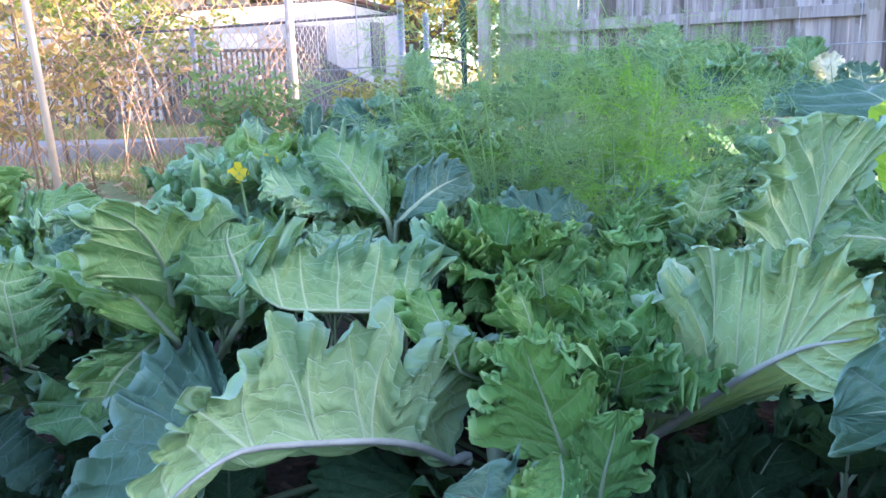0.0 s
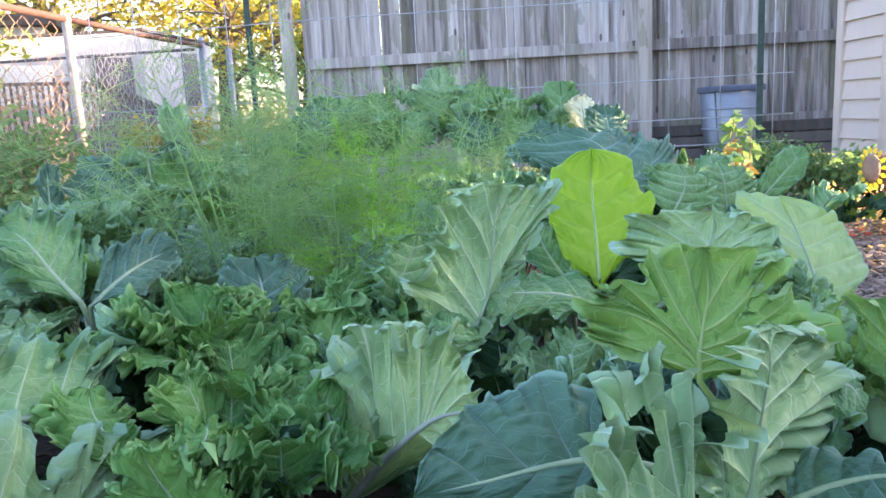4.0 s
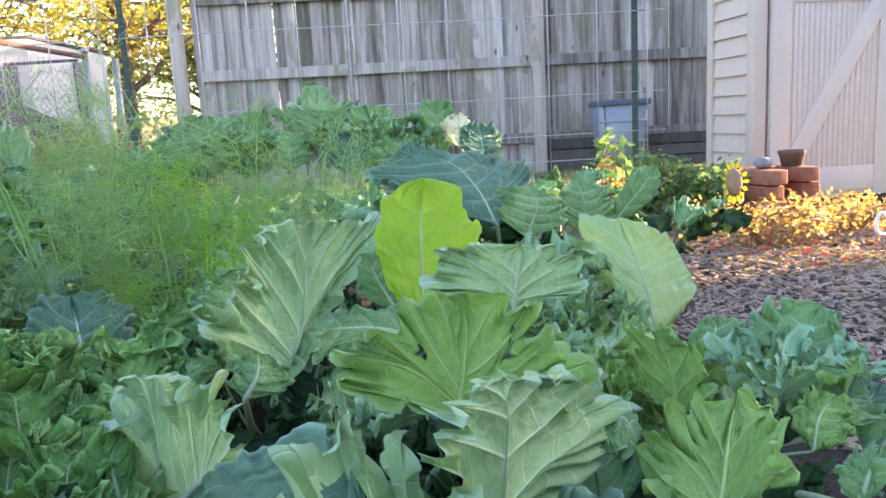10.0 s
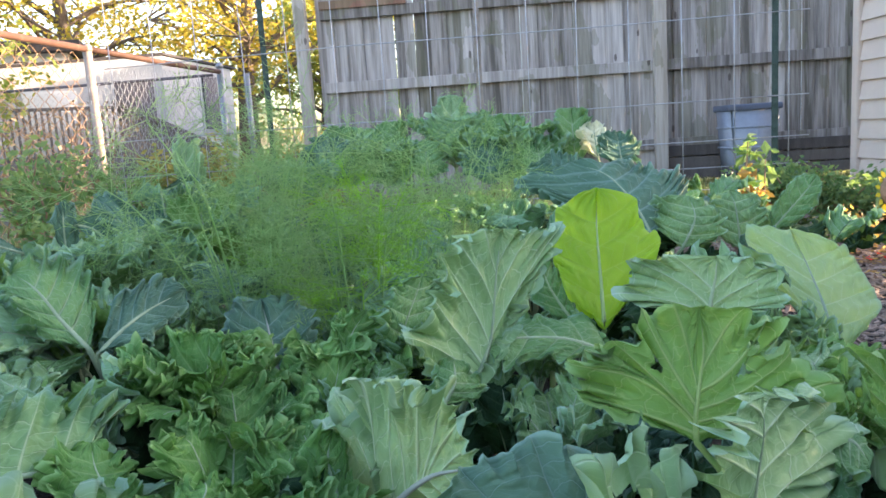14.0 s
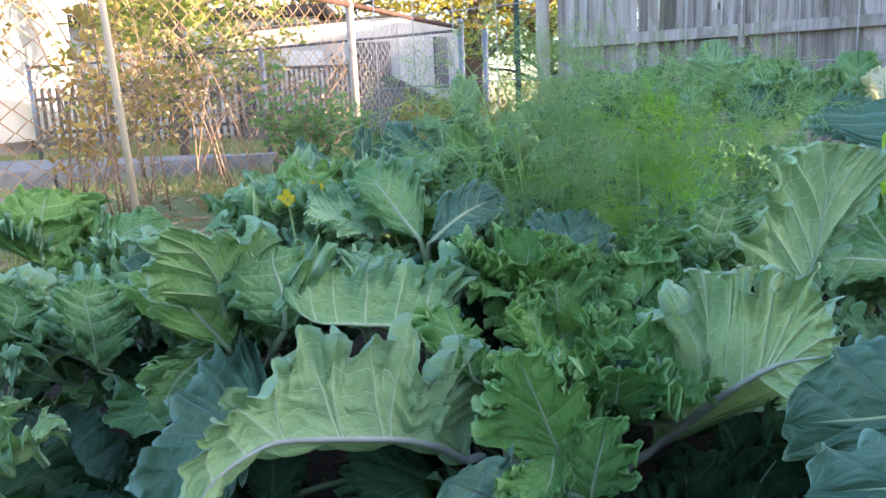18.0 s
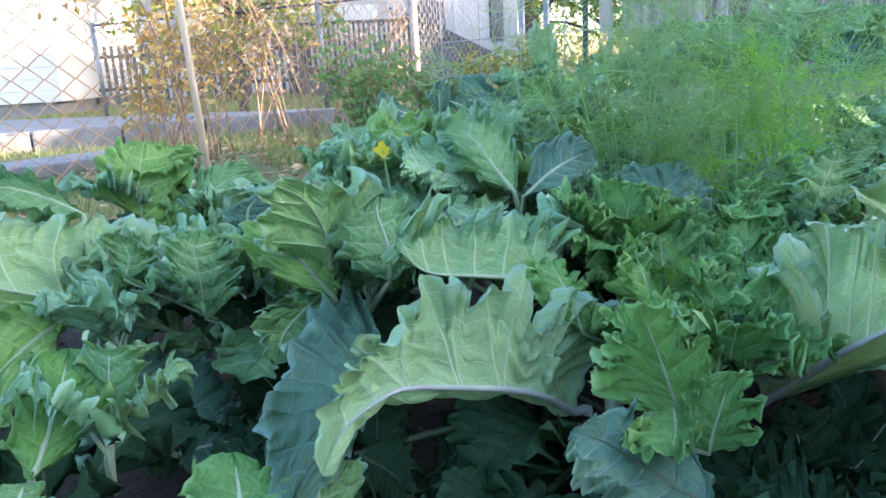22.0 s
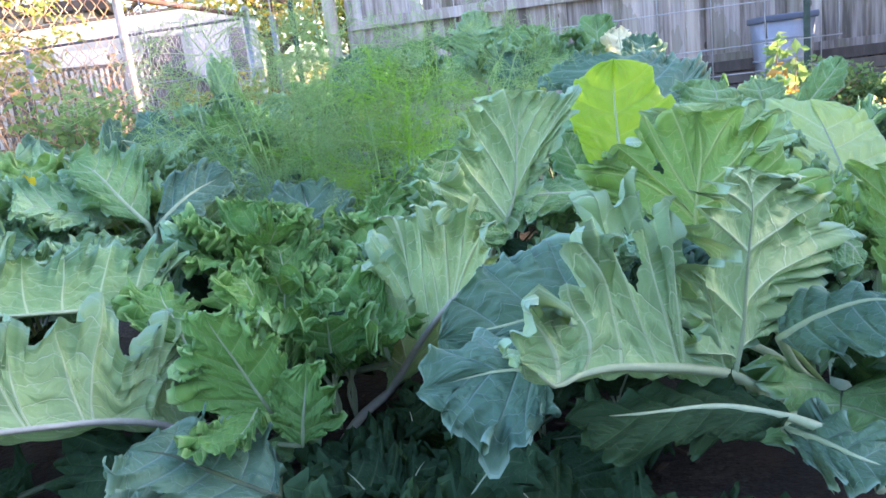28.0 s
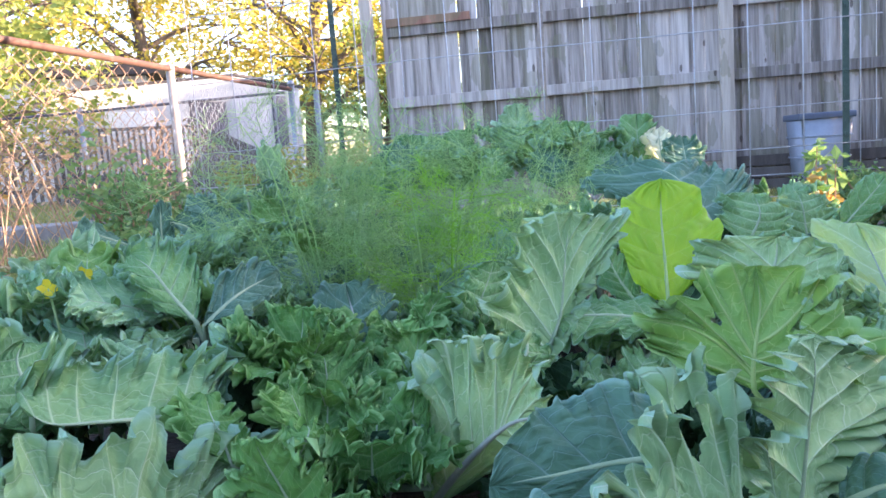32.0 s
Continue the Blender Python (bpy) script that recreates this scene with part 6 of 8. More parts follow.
leaf(kale_f, [(0.066, 0.817, 0.248), (0.028, 0.793, 0.264), (-0.021, 0.754, 0.279), (-0.057, 0.727, 0.291), (-0.081, 0.724, 0.312)],
     [((0.057, 0.812, 0.252), (0.063, 0.844, 0.273), (0.071, 0.891, 0.293)), ((0.04, 0.8, 0.259), (0.045, 0.84, 0.287), (0.05, 0.88, 0.314)), ((0.014, 0.782, 0.269), (0.015, 0.816, 0.296), (0.021, 0.862, 0.327)), ((-0.013, 0.76, 0.277), (-0.015, 0.786, 0.3), (-0.015, 0.823, 0.33)), ((-0.036, 0.742, 0.284), (-0.044, 0.766, 0.311), (-0.045, 0.797, 0.338)), ((-0.054, 0.729, 0.291), (-0.065, 0.747, 0.316), (-0.071, 0.775, 0.345)), ((-0.07, 0.723, 0.301), (-0.079, 0.733, 0.319), (-0.089, 0.742, 0.334))],
     (-0.02, 0.1, 0.0), under=1, frill=0.3, lobes=0.14, wave=0.034, rim=0.6, mat=KALE_MID)
leaf(kale_f, [(-0.246, 1.217, 0.257), (-0.246, 1.217, 0.323), (-0.252, 1.231, 0.368), (-0.271, 1.238, 0.396)], (-0.037, -0.014, 0.014), (0.039, 0.026, -0.002), foot=(0.02, 1.2, 0.072), over=-0.6, frill=0.18, mat=KALE_PALE)
leaf(kale_f, [(-0.181, 1.233, 0.262), (-0.183, 1.211, 0.322), (-0.19, 1.235, 0.366), (-0.2, 1.267, 0.401)], (-0.042, -0.003, 0.032), (0.042, 0.043, 0.006), foot=(0.02, 1.2, 0.072), over=-0.6, frill=0.2, mat=KALE_LIME)
leaf(kale_f, [(-0.091, 1.196, 0.258), (-0.096, 1.185, 0.315), (-0.089, 1.212, 0.365), (-0.092, 1.245, 0.398)], (-0.046, -0.014, 0.01), (0.048, 0.018, -0.006), foot=(0.02, 1.2, 0.072), over=-0.6, frill=0.2, mat=KALE)
leaf(kale_f, [(-0.079, 1.039, 0.24), (-0.055, 1.051, 0.278), (-0.032, 1.067, 0.298)], (-0.047, -0.004, 0.017), (0.046, 0.015, 0.004), foot=(0.02, 1.2, 0.072), over=-0.6, frill=0.2, mat=KALE)
leaf(kale_f, [(0.023, 1.05, 0.306), (0.057, 1.074, 0.333), (0.085, 1.104, 0.347), (0.121, 1.143, 0.357)], (-0.023, 0.026, 0.031), (0.015, -0.025, -0.024), foot=(0.02, 1.2, 0.072), over=-0.6, frill=0.05, lobes=0.1, mat=KALE_BLUE, rib_mat=RIB)
leaf(kale_f, [(0.01, 1.059, 0.31), (-0.021, 1.072, 0.348), (-0.051, 1.094, 0.385), (-0.085, 1.122, 0.406)], (0.035, 0.059, 0.02), (-0.031, -0.021, -0.013), foot=(0.02, 1.2, 0.072), over=0.6, frill=0.1, mat=KALE)
leaf(kale_f, [(-0.036, 1.117, 0.307), (-0.081, 1.076, 0.337), (-0.118, 1.044, 0.355), (-0.14, 1.027, 0.369)], (-0, 0.032, 0.035), (0.01, -0.048, -0.022), foot=(0.02, 1.2, 0.072), over=0.6, mat=MINT, curly=0.5, frill=0.2, lobes=0.28, thick=0.0018, rim=0.5)
leaf(kale_f, [(0.082, 0.986, 0.182), (0.081, 1.024, 0.221), (0.083, 1.067, 0.245)], (-0.03, -0.025, 0.012), (0.048, 0.024, -0.014), foot=(0.02, 1.2, 0.072), over=-0.6, frill=0.1, mat=KALE_BLUE)
leaf(kale_f, [(0.234, 1.103, 0.218), (0.23, 1.136, 0.251), (0.224, 1.167, 0.283), (0.215, 1.209, 0.323)], (-0.065, -0.009, 0.015), (0.077, 0.011, 0.005), foot=(0.02, 1.2, 0.072), over=-0.6, frill=0.1, mat=KALE_BLUE, rib_mat=RIB_PURPLE, thick=0.0042)
leaf(kale_f, [(-0.212, 1.543, 0.381), (-0.232, 1.516, 0.397), (-0.255, 1.487, 0.415), (-0.278, 1.468, 0.431)], (-0.012, 0.033, 0.016), (0.005, -0.036, -0.026), foot=(-0.158, 1.664, 0.315), over=0.6, frill=0.04, lobes=0.03, mat=KALE_BLUE)
rosette(kale_f, (-0.096, 1.179, 0.372), 6, 0.1, (MINT, KALE, MINT, KALE_MID), 504)
rosette(kale_f, (0.027, 1.291, 0.34), 6, 0.11, (MINT, KALE, MINT, KALE_MID), 506)
rosette(kale_f, (-0.037, 1.186, 0.356), 5, 0.1, (MINT, KALE_PALE, KALE_LIME), 507)
rosette(kale_f, (0.13, 1.337, 0.299), 6, 0.1, (MINT, KALE, MINT, KALE_MID), 518)
rosette(kale_f, (0.202, 1.385, 0.309), 6, 0.1, (MINT, KALE, MINT, KALE_MID), 519)
rosette(kale_f, (-0.186, 1.421, 0.414), 5, 0.13, (MINT, KALE, MINT, KALE_MID), 575)
rosette(kale_f, (-0.084, 1.538, 0.406), 6, 0.15, (MINT, KALE, MINT, KALE_MID), 576)
broccoli_c = thing("broccoli_plant", "broccoli plant with long blue-grey leaves", "broccoli", group="plants in the vegetable bed")
tube("stem", [(0.02, 2, 0), (0.024, 2, 0.07), (0.02, 2.005, 0.14)], [0.013, 0.01235, 0.0104], RIB, broccoli_c)
leaf(broccoli_c, [(0.041, 2.02, 0.307), (0.027, 2.027, 0.436), (0.02, 2.027, 0.506), (0.027, 2.046, 0.564)], (-0.03, -0, 0.033), (0.048, 0.002, 0.014), foot=(0.02, 2, 0.084), over=-0.6, frill=0.12, mat=KALE_PALE)
leaf(broccoli_c, [(-0.035, 1.975, 0.454), (0.028, 1.997, 0.464), (0.084, 2.007, 0.433), (0.152, 2.023, 0.373)], (-0.014, 0.006, 0.024), (0, -0.025, -0.031), foot=(0.02, 2, 0.084), over=-0.6, frill=0.06, lobes=0.04, mat=KALE_BLUE, tip=0.3)
leaf(broccoli_c, [(0.07, 1.915, 0.259), (0.063, 1.922, 0.328), (0.056, 1.926, 0.396), (0.056, 1.958, 0.449)], (-0.071, -0.019, 0.01), (0.085, 0.021, 0.001), foot=(0.02, 2, 0.084), over=-0.6, frill=0.08, mat=KALE_LIME)
leaf(broccoli_c, [(-0.013, 1.917, 0.29), (-0.065, 1.869, 0.351), (-0.104, 1.868, 0.393), (-0.171, 1.861, 0.423)], (-0.01, 0.054, 0.057), (-0.03, -0.053, -0.03), foot=(0.02, 2, 0.084), over=0.6, frill=0.06, mat=KALE_BLUE)
leaf(broccoli_c, [(-0.033, 1.927, 0.275), (-0.048, 1.932, 0.332), (-0.074, 1.957, 0.38), (-0.097, 1.991, 0.407)], (-0.055, -0.046, -0.017), (0.059, 0.023, 0.008), foot=(0.02, 2, 0.084), over=-0.6, frill=0.06, mat=KALE_BLUE)
leaf(broccoli_c, [(0.068, 2.058, 0.276), (0.06, 2.066, 0.351), (0.05, 2.095, 0.425), (0.036, 2.131, 0.469)], (-0.07, -0.043, -0.015), (0.079, 0.041, -0.019), foot=(0.02, 2, 0.084), over=-0.6, frill=0.08, mat=KALE)
leaf(broccoli_c, [(-0.209, 1.773, 0.294), (-0.209, 1.782, 0.363), (-0.208, 1.787, 0.413), (-0.211, 1.814, 0.459)], (-0.021, -0.004, 0.001), (0.027, 0.008, -0.01), foot=(-0.178, 1.896, 0.25), over=-0.6, frill=0.05, lobes=0.03, mat=KALE_BLUE)
leaf(broccoli_c, [(-0.188, 1.791, 0.405), (-0.16, 1.797, 0.396), (-0.132, 1.801, 0.374), (-0.104, 1.804, 0.35)], (0.001, 0.004, 0.04), (0, -0.026, -0.02), foot=(-0.212, 1.895, 0.295), over=-0.6, frill=0.04, lobes=0.03, mat=KALE_BLUE)
leaf(broccoli_c, [(0.126, 1.93, 0.203), (0.152, 1.943, 0.271), (0.134, 1.972, 0.312), (0.091, 2.006, 0.326)], (-0.069, -0.041, -0.014), (0.055, 0.013, -0.017), foot=(0.02, 2, 0.084), over=-0.6, frill=0.12, mat=KALE_LIME)
rosette(broccoli_c, (0.07, 2.051, 0.469), 6, 0.22, (MINT, KALE_PALE, KALE_LIME), 573)
rosette(broccoli_c, (-0.025, 1.845, 0.398), 6, 0.18, (MINT, KALE, MINT, KALE_MID), 574)
rosette(broccoli_c, (0.152, 1.948, 0.396), 5, 0.18, (MINT, KALE_PALE, KALE_LIME), 578)
kale_g = thing("kale_plant", "kale plant with netted yellow-green leaves beside the mulch", "kale", group="plants in the vegetable bed")
tube("stem", [(1, 0.86, 0), (1.004, 0.86, 0.05), (1, 0.865, 0.1)], [0.012, 0.0114, 0.0096], RIB, kale_g)
leaf(kale_g, [(0.709, 0.462, 0.247), (0.73, 0.48, 0.264), (0.755, 0.504, 0.286), (0.783, 0.528, 0.309)],
     [((0.713, 0.466, 0.251), (0.705, 0.498, 0.256), (0.694, 0.543, 0.266)), ((0.718, 0.47, 0.254), (0.722, 0.517, 0.272), (0.709, 0.557, 0.278)), ((0.727, 0.477, 0.262), (0.733, 0.516, 0.278), (0.733, 0.553, 0.29)), ((0.742, 0.492, 0.275), (0.751, 0.518, 0.288), (0.761, 0.551, 0.304))],
     [((0.715, 0.467, 0.252), (0.742, 0.464, 0.265), (0.77, 0.454, 0.278)), ((0.724, 0.475, 0.259), (0.76, 0.481, 0.281), (0.794, 0.478, 0.299)), ((0.746, 0.495, 0.277), (0.775, 0.503, 0.296), (0.806, 0.513, 0.316))], foot=(1, 0.86, 0.06), under=1, frill=0.14, lobes=0.2, wave=0.03, rim=0.9, mat=KALE_LIME, rib_mat=RIB_LIME, thick=0.0025)
leaf(kale_g, [(0.819, 0.658, 0.237), (0.821, 0.66, 0.262), (0.817, 0.666, 0.29), (0.806, 0.674, 0.32)],
     [((0.819, 0.658, 0.242), (0.802, 0.666, 0.251), (0.787, 0.672, 0.262)), ((0.82, 0.66, 0.259), (0.798, 0.671, 0.279), (0.784, 0.679, 0.302)), ((0.819, 0.664, 0.278), (0.8, 0.673, 0.301), (0.78, 0.684, 0.327))],
     [((0.819, 0.658, 0.242), (0.837, 0.652, 0.245), (0.856, 0.648, 0.261)), ((0.82, 0.66, 0.256), (0.839, 0.656, 0.272), (0.856, 0.652, 0.286)), ((0.819, 0.662, 0.273), (0.835, 0.66, 0.295), (0.841, 0.66, 0.311)), ((0.815, 0.668, 0.298), (0.823, 0.667, 0.312), (0.821, 0.669, 0.324))], foot=(1, 0.86, 0.06), under=1, frill=0.14, lobes=0.2, wave=0.03, rim=0.9, mat=KALE_LIME, rib_mat=RIB_LIME, thick=0.0025)
leaf(kale_g, [(1.075, 0.799, 0.13), (1.121, 0.804, 0.183), (1.161, 0.827, 0.226), (1.199, 0.841, 0.257)], (-0.044, 0.081, -0.006), (-0.006, -0.064, -0.009), foot=(1, 0.86, 0.06), over=-0.6, frill=0.12, lobes=0.14, mat=KALE)
leaf(kale_g, [(0.986, 0.827, 0.152), (1.021, 0.86, 0.198), (1.054, 0.884, 0.227), (1.078, 0.908, 0.242)], (-0.046, -0.003, 0.002), (0.033, -0.03, -0.003), foot=(1, 0.86, 0.06), over=-0.6, frill=0.14, mat=KALE)
leaf(kale_g, [(0.909, 0.571, 0.214), (0.931, 0.586, 0.238), (0.966, 0.6, 0.25)], (-0.017, 0.018, 0.002), (0.016, -0.024, -0.011), foot=(1, 0.86, 0.06), over=-0.6, mat=KALE_LIME, curly=0.5, frill=0.2, lobes=0.28, thick=0.0018, rim=0.5)
leaf(kale_g, [(0.872, 0.488, 0.208), (0.886, 0.491, 0.233), (0.919, 0.509, 0.244)], (-0.017, 0.017, -0.004), (0.018, -0.016, 0.009), foot=(1, 0.86, 0.06), over=-0.6, frill=0.14, mat=KALE)
leaf(kale_g, [(1.191, 0.775, 0.101), (1.207, 0.774, 0.13), (1.249, 0.784, 0.152)], (-0.01, 0.018, 0.012), (0.019, -0.028, -0.009), foot=(1, 0.86, 0.06), over=-0.6, frill=0.1, mat=KALE_BLUE)
leaf(kale_g, [(0.722, 0.639, 0.247), (0.741, 0.631, 0.257), (0.75, 0.617, 0.239)], (0.024, 0.027, 0.009), (-0.029, -0.027, -0.016), foot=(1, 0.86, 0.06), over=-0.6, frill=0.14, mat=KALE)
rosette(kale_g, (0.898, 0.787, 0.269), 5, 0.09, (MINT, KALE_PALE, KALE_LIME), 543)
rosette(kale_g, (1.133, 0.777, 0.256), 6, 0.1, (MINT, KALE, MINT, KALE_MID), 544)
rosette(kale_g, (1.019, 0.744, 0.25), 5, 0.09, (MINT, KALE_PALE, KALE_LIME), 545)
rosette(kale_g, (0.869, 0.993, 0.275), 5, 0.1, (MINT, KALE, MINT, KALE_MID), 548)
rosette(kale_g, (0.837, 0.817, 0.296), 5, 0.1, (MINT, KALE_PALE, KALE_LIME), 586)
rosette(kale_g, (0.905, 1.021, 0.294), 5, 0.1, (MINT, KALE, MINT, KALE_MID), 587)
rosette(kale_g, (0.945, 1.186, 0.333), 5, 0.11, (MINT, KALE, MINT, KALE_MID), 589)
kale_h = thing("kale_plant", "kale plant with a long low leaf at the bed's edge", "kale", group="plants in the vegetable bed")
tube("stem", [(-0.62, 0.98, 0), (-0.616, 0.98, 0.05), (-0.62, 0.985, 0.1)], [0.012, 0.0114, 0.0096], RIB, kale_h)
leaf(kale_h, [(-0.501, 1.023, 0.114), (-0.532, 0.937, 0.172), (-0.559, 0.858, 0.22), (-0.58, 0.795, 0.253), (-0.601, 0.728, 0.287), (-0.62, 0.669, 0.312), (-0.633, 0.624, 0.325)],
     [((-0.51, 0.999, 0.131), (-0.505, 1.048, 0.177), (-0.496, 1.106, 0.208)), ((-0.532, 0.937, 0.172), (-0.546, 0.929, 0.245), (-0.533, 1.019, 0.3)), ((-0.535, 0.928, 0.177), (-0.55, 0.918, 0.256), (-0.555, 0.942, 0.319)), ((-0.558, 0.861, 0.218), (-0.567, 0.862, 0.278), (-0.569, 0.889, 0.327)), ((-0.577, 0.802, 0.249), (-0.587, 0.797, 0.301), (-0.588, 0.82, 0.342)), ((-0.594, 0.751, 0.275), (-0.602, 0.744, 0.314), (-0.603, 0.762, 0.344)), ((-0.609, 0.706, 0.297), (-0.616, 0.699, 0.331), (-0.616, 0.714, 0.356))],
     [((-0.559, 0.858, 0.22), (-0.567, 0.823, 0.22), (-0.578, 0.785, 0.225)), ((-0.59, 0.764, 0.27), (-0.596, 0.733, 0.263), (-0.604, 0.699, 0.26))], foot=(-0.292, 0.865, 0.07), under=1, frill=0.07, lobes=0.1, wave=0.035, rim=0.6, mat=KALE_PALE)
leaf(kale_h, [(-0.613, 0.999, 0.305), (-0.649, 0.978, 0.334), (-0.694, 0.946, 0.357), (-0.719, 0.897, 0.35)], (-0.011, 0.018, 0.02), (0.024, -0.051, -0.026), foot=(-0.62, 0.98, 0.06), over=0.6, frill=0.16, mat=KALE)
leaf(kale_h, [(-0.516, 0.795, 0.216), (-0.514, 0.728, 0.211), (-0.513, 0.649, 0.189), (-0.489, 0.594, 0.179)], (-0.023, 0.035, 0.053), (0.039, -0.011, -0.022), foot=(-0.645, 0.797, 0.151), over=0.6, frill=0.12, mat=KALE_LIME)
leaf(kale_h, [(-0.38, 0.756, 0.066), (-0.43, 0.798, 0.089), (-0.475, 0.84, 0.115), (-0.507, 0.871, 0.133)], (0.001, -0.134, 0.007), (0.075, 0.082, -0.013), foot=(-0.62, 0.98, 0.06), over=-0.6, frill=0.04, lobes=0.08, base=0.2, mat=KALE_BLUE)
leaf(kale_h, [(-0.374, 0.758, 0.062), (-0.346, 0.776, 0.065), (-0.31, 0.795, 0.065)], (-0.006, 0.048, 0.014), (0.024, -0.054, -0.013), foot=(-0.62, 0.98, 0.06), over=-0.6, frill=0.05, mat=KALE_BLUE)
rosette(kale_h, (-0.532, 0.995, 0.294), 6, 0.11, (MINT, KALE_PALE, KALE_LIME), 511)
rosette(kale_h, (-0.481, 0.84, 0.273), 5, 0.1, (MINT, KALE, MINT, KALE_MID), 513)
rosette(kale_h, (-0.496, 1.14, 0.323), 6, 0.1, (MINT, KALE_PALE, KALE_LIME), 515)
kale_i = thing("kale_plant", "young kale plant with light toothed leaves", "kale", group="plants in the vegetable bed")
tube("stem", [(-0.45, 0.62, 0), (-0.446, 0.62, 0.025), (-0.45, 0.625, 0.05)], [0.008, 0.0076, 0.0064], RIB, kale_i)
leaf(kale_i, [(-0.368, 0.53, 0.167), (-0.376, 0.572, 0.194), (-0.385, 0.61, 0.223), (-0.396, 0.64, 0.243)], (-0.017, -0.044, 0.007), (0.028, 0.029, -0.014), foot=(-0.45, 0.62, 0.03), over=-0.6, frill=0.1, lobes=0.14, mat=CURLY)
leaf(kale_i, [(-0.399, 0.48, 0.189), (-0.408, 0.504, 0.216), (-0.424, 0.534, 0.237), (-0.431, 0.55, 0.251)], (-0.006, -0.037, 0.009), (0.015, 0.02, -0.018), foot=(-0.45, 0.62, 0.03), over=-0.6, frill=0.08, lobes=0.12, mat=KALE)
leaf(kale_i, [(-0.318, 0.448, 0.184), (-0.324, 0.465, 0.192), (-0.33, 0.481, 0.197)], (-0.014, -0.022, 0.012), (0.011, 0.018, -0.015), foot=(-0.45, 0.62, 0.03), over=-0.6, frill=0.1, lobes=0.14, mat=KALE)
leaf(kale_i, [(-0.162, 0.476, 0.159), (-0.167, 0.498, 0.173), (-0.178, 0.521, 0.183), (-0.191, 0.542, 0.193)], (-0.027, -0.032, 0.015), (0.04, 0.009, -0.02), foot=(-0.167, 0.489, 0.119), over=-0.6, frill=0.06, lobes=0.13, mat=CURLY)
leaf(kale_i, [(-0.111, 0.533, 0.124), (-0.13, 0.563, 0.136), (-0.138, 0.593, 0.144), (-0.137, 0.626, 0.152)], (-0.018, -0.02, 0.002), (0.037, 0.016, -0.016), foot=(-0.131, 0.551, 0.077), over=-0.6, frill=0.06, lobes=0.12, mat=KALE)
rosette(kale_i, (-0.349, 0.607, 0.251), 4, 0.08, (MINT, KALE, MINT, KALE_MID), 523)
broccoli_d = thing("broccoli_plant", "broccoli plant with a tall pale-tipped leaf in the back row", "broccoli", group="plants in the vegetable bed")
tube("stem", [(0.95, 2.75, 0), (0.954, 2.75, 0.08), (0.95, 2.755, 0.16)], [0.013, 0.01235, 0.0104], RIB, broccoli_d)
leaf(broccoli_d, [(0.865, 2.777, 0.418), (0.864, 2.78, 0.508), (0.866, 2.799, 0.599), (0.872, 2.826, 0.69)], (-0.083, -0.023, 0.004), (0.074, 0.006, -0.003), foot=(0.95, 2.75, 0.096), over=-0.6, frill=0.22, lobes=0.22, mat=KALE_PALE, res=(70, 11))
leaf(broccoli_d, [(1.029, 2.579, 0.396), (1.027, 2.583, 0.464), (1.029, 2.604, 0.532), (1.036, 2.633, 0.601)], (-0.097, -0.013, 0.005), (0.089, -0.004, -0.004), foot=(0.95, 2.75, 0.096), over=-0.6, frill=0.22, lobes=0.22, mat=KALE, res=(70, 11))
leaf(broccoli_d, [(1.232, 2.511, 0.406), (1.229, 2.515, 0.474), (1.233, 2.536, 0.541), (1.242, 2.564, 0.609)], (-0.083, -0.01, 0.004), (0.074, -0.006, -0.003), foot=(0.95, 2.75, 0.096), over=-0.6, frill=0.22, lobes=0.22, mat=KALE, res=(70, 11))
leaf(broccoli_d, [(0.901, 2.405, 0.375), (0.898, 2.409, 0.423), (0.9, 2.431, 0.471), (0.907, 2.462, 0.519)], (-0.098, -0.015, 0.006), (0.092, -0.002, -0.005), foot=(0.95, 2.75, 0.096), over=-0.6, frill=0.22, lobes=0.22, mat=KALE_BLUE, res=(70, 11))
leaf(broccoli_d, [(1.057, 2.358, 0.367), (1.054, 2.363, 0.413), (1.057, 2.385, 0.457), (1.065, 2.415, 0.502)], (-0.091, -0.011, 0.005), (0.081, -0.006, -0.005), foot=(0.95, 2.75, 0.096), over=-0.6, frill=0.22, lobes=0.22, mat=KALE, res=(70, 11))
rosette(broccoli_d, (0.87, 2.777, 0.643), 5, 0.22, (MINT, KALE, MINT, KALE_MID), 595)
rosette(broccoli_d, (1.011, 2.537, 0.561), 5, 0.2, (MINT, KALE, MINT, KALE_MID), 596)
broccoli_e = thing("broccoli_plant", "broccoli plant with dark leaves in the back row", "broccoli", group="plants in the vegetable bed")
tube("stem", [(0.4, 2.7, 0), (0.404, 2.7, 0.08), (0.4, 2.705, 0.16)], [0.013, 0.01235, 0.0104], RIB, broccoli_e)
leaf(broccoli_e, [(0.489, 2.678, 0.404), (0.488, 2.681, 0.467), (0.489, 2.702, 0.53), (0.491, 2.731, 0.594)], (-0.127, -0.032, 0.008), (0.125, 0.009, -0.006), foot=(0.4, 2.7, 0.096), over=-0.6, frill=0.22, lobes=0.22, mat=KALE, res=(70, 11))
leaf(broccoli_e, [(0.64, 2.765, 0.431), (0.638, 2.767, 0.488), (0.638, 2.788, 0.545), (0.641, 2.817, 0.603)], (-0.087, -0.029, 0.005), (0.08, 0.01, -0.003), foot=(0.4, 2.7, 0.096), over=-0.6, frill=0.22, lobes=0.22, mat=KALE, res=(70, 11))
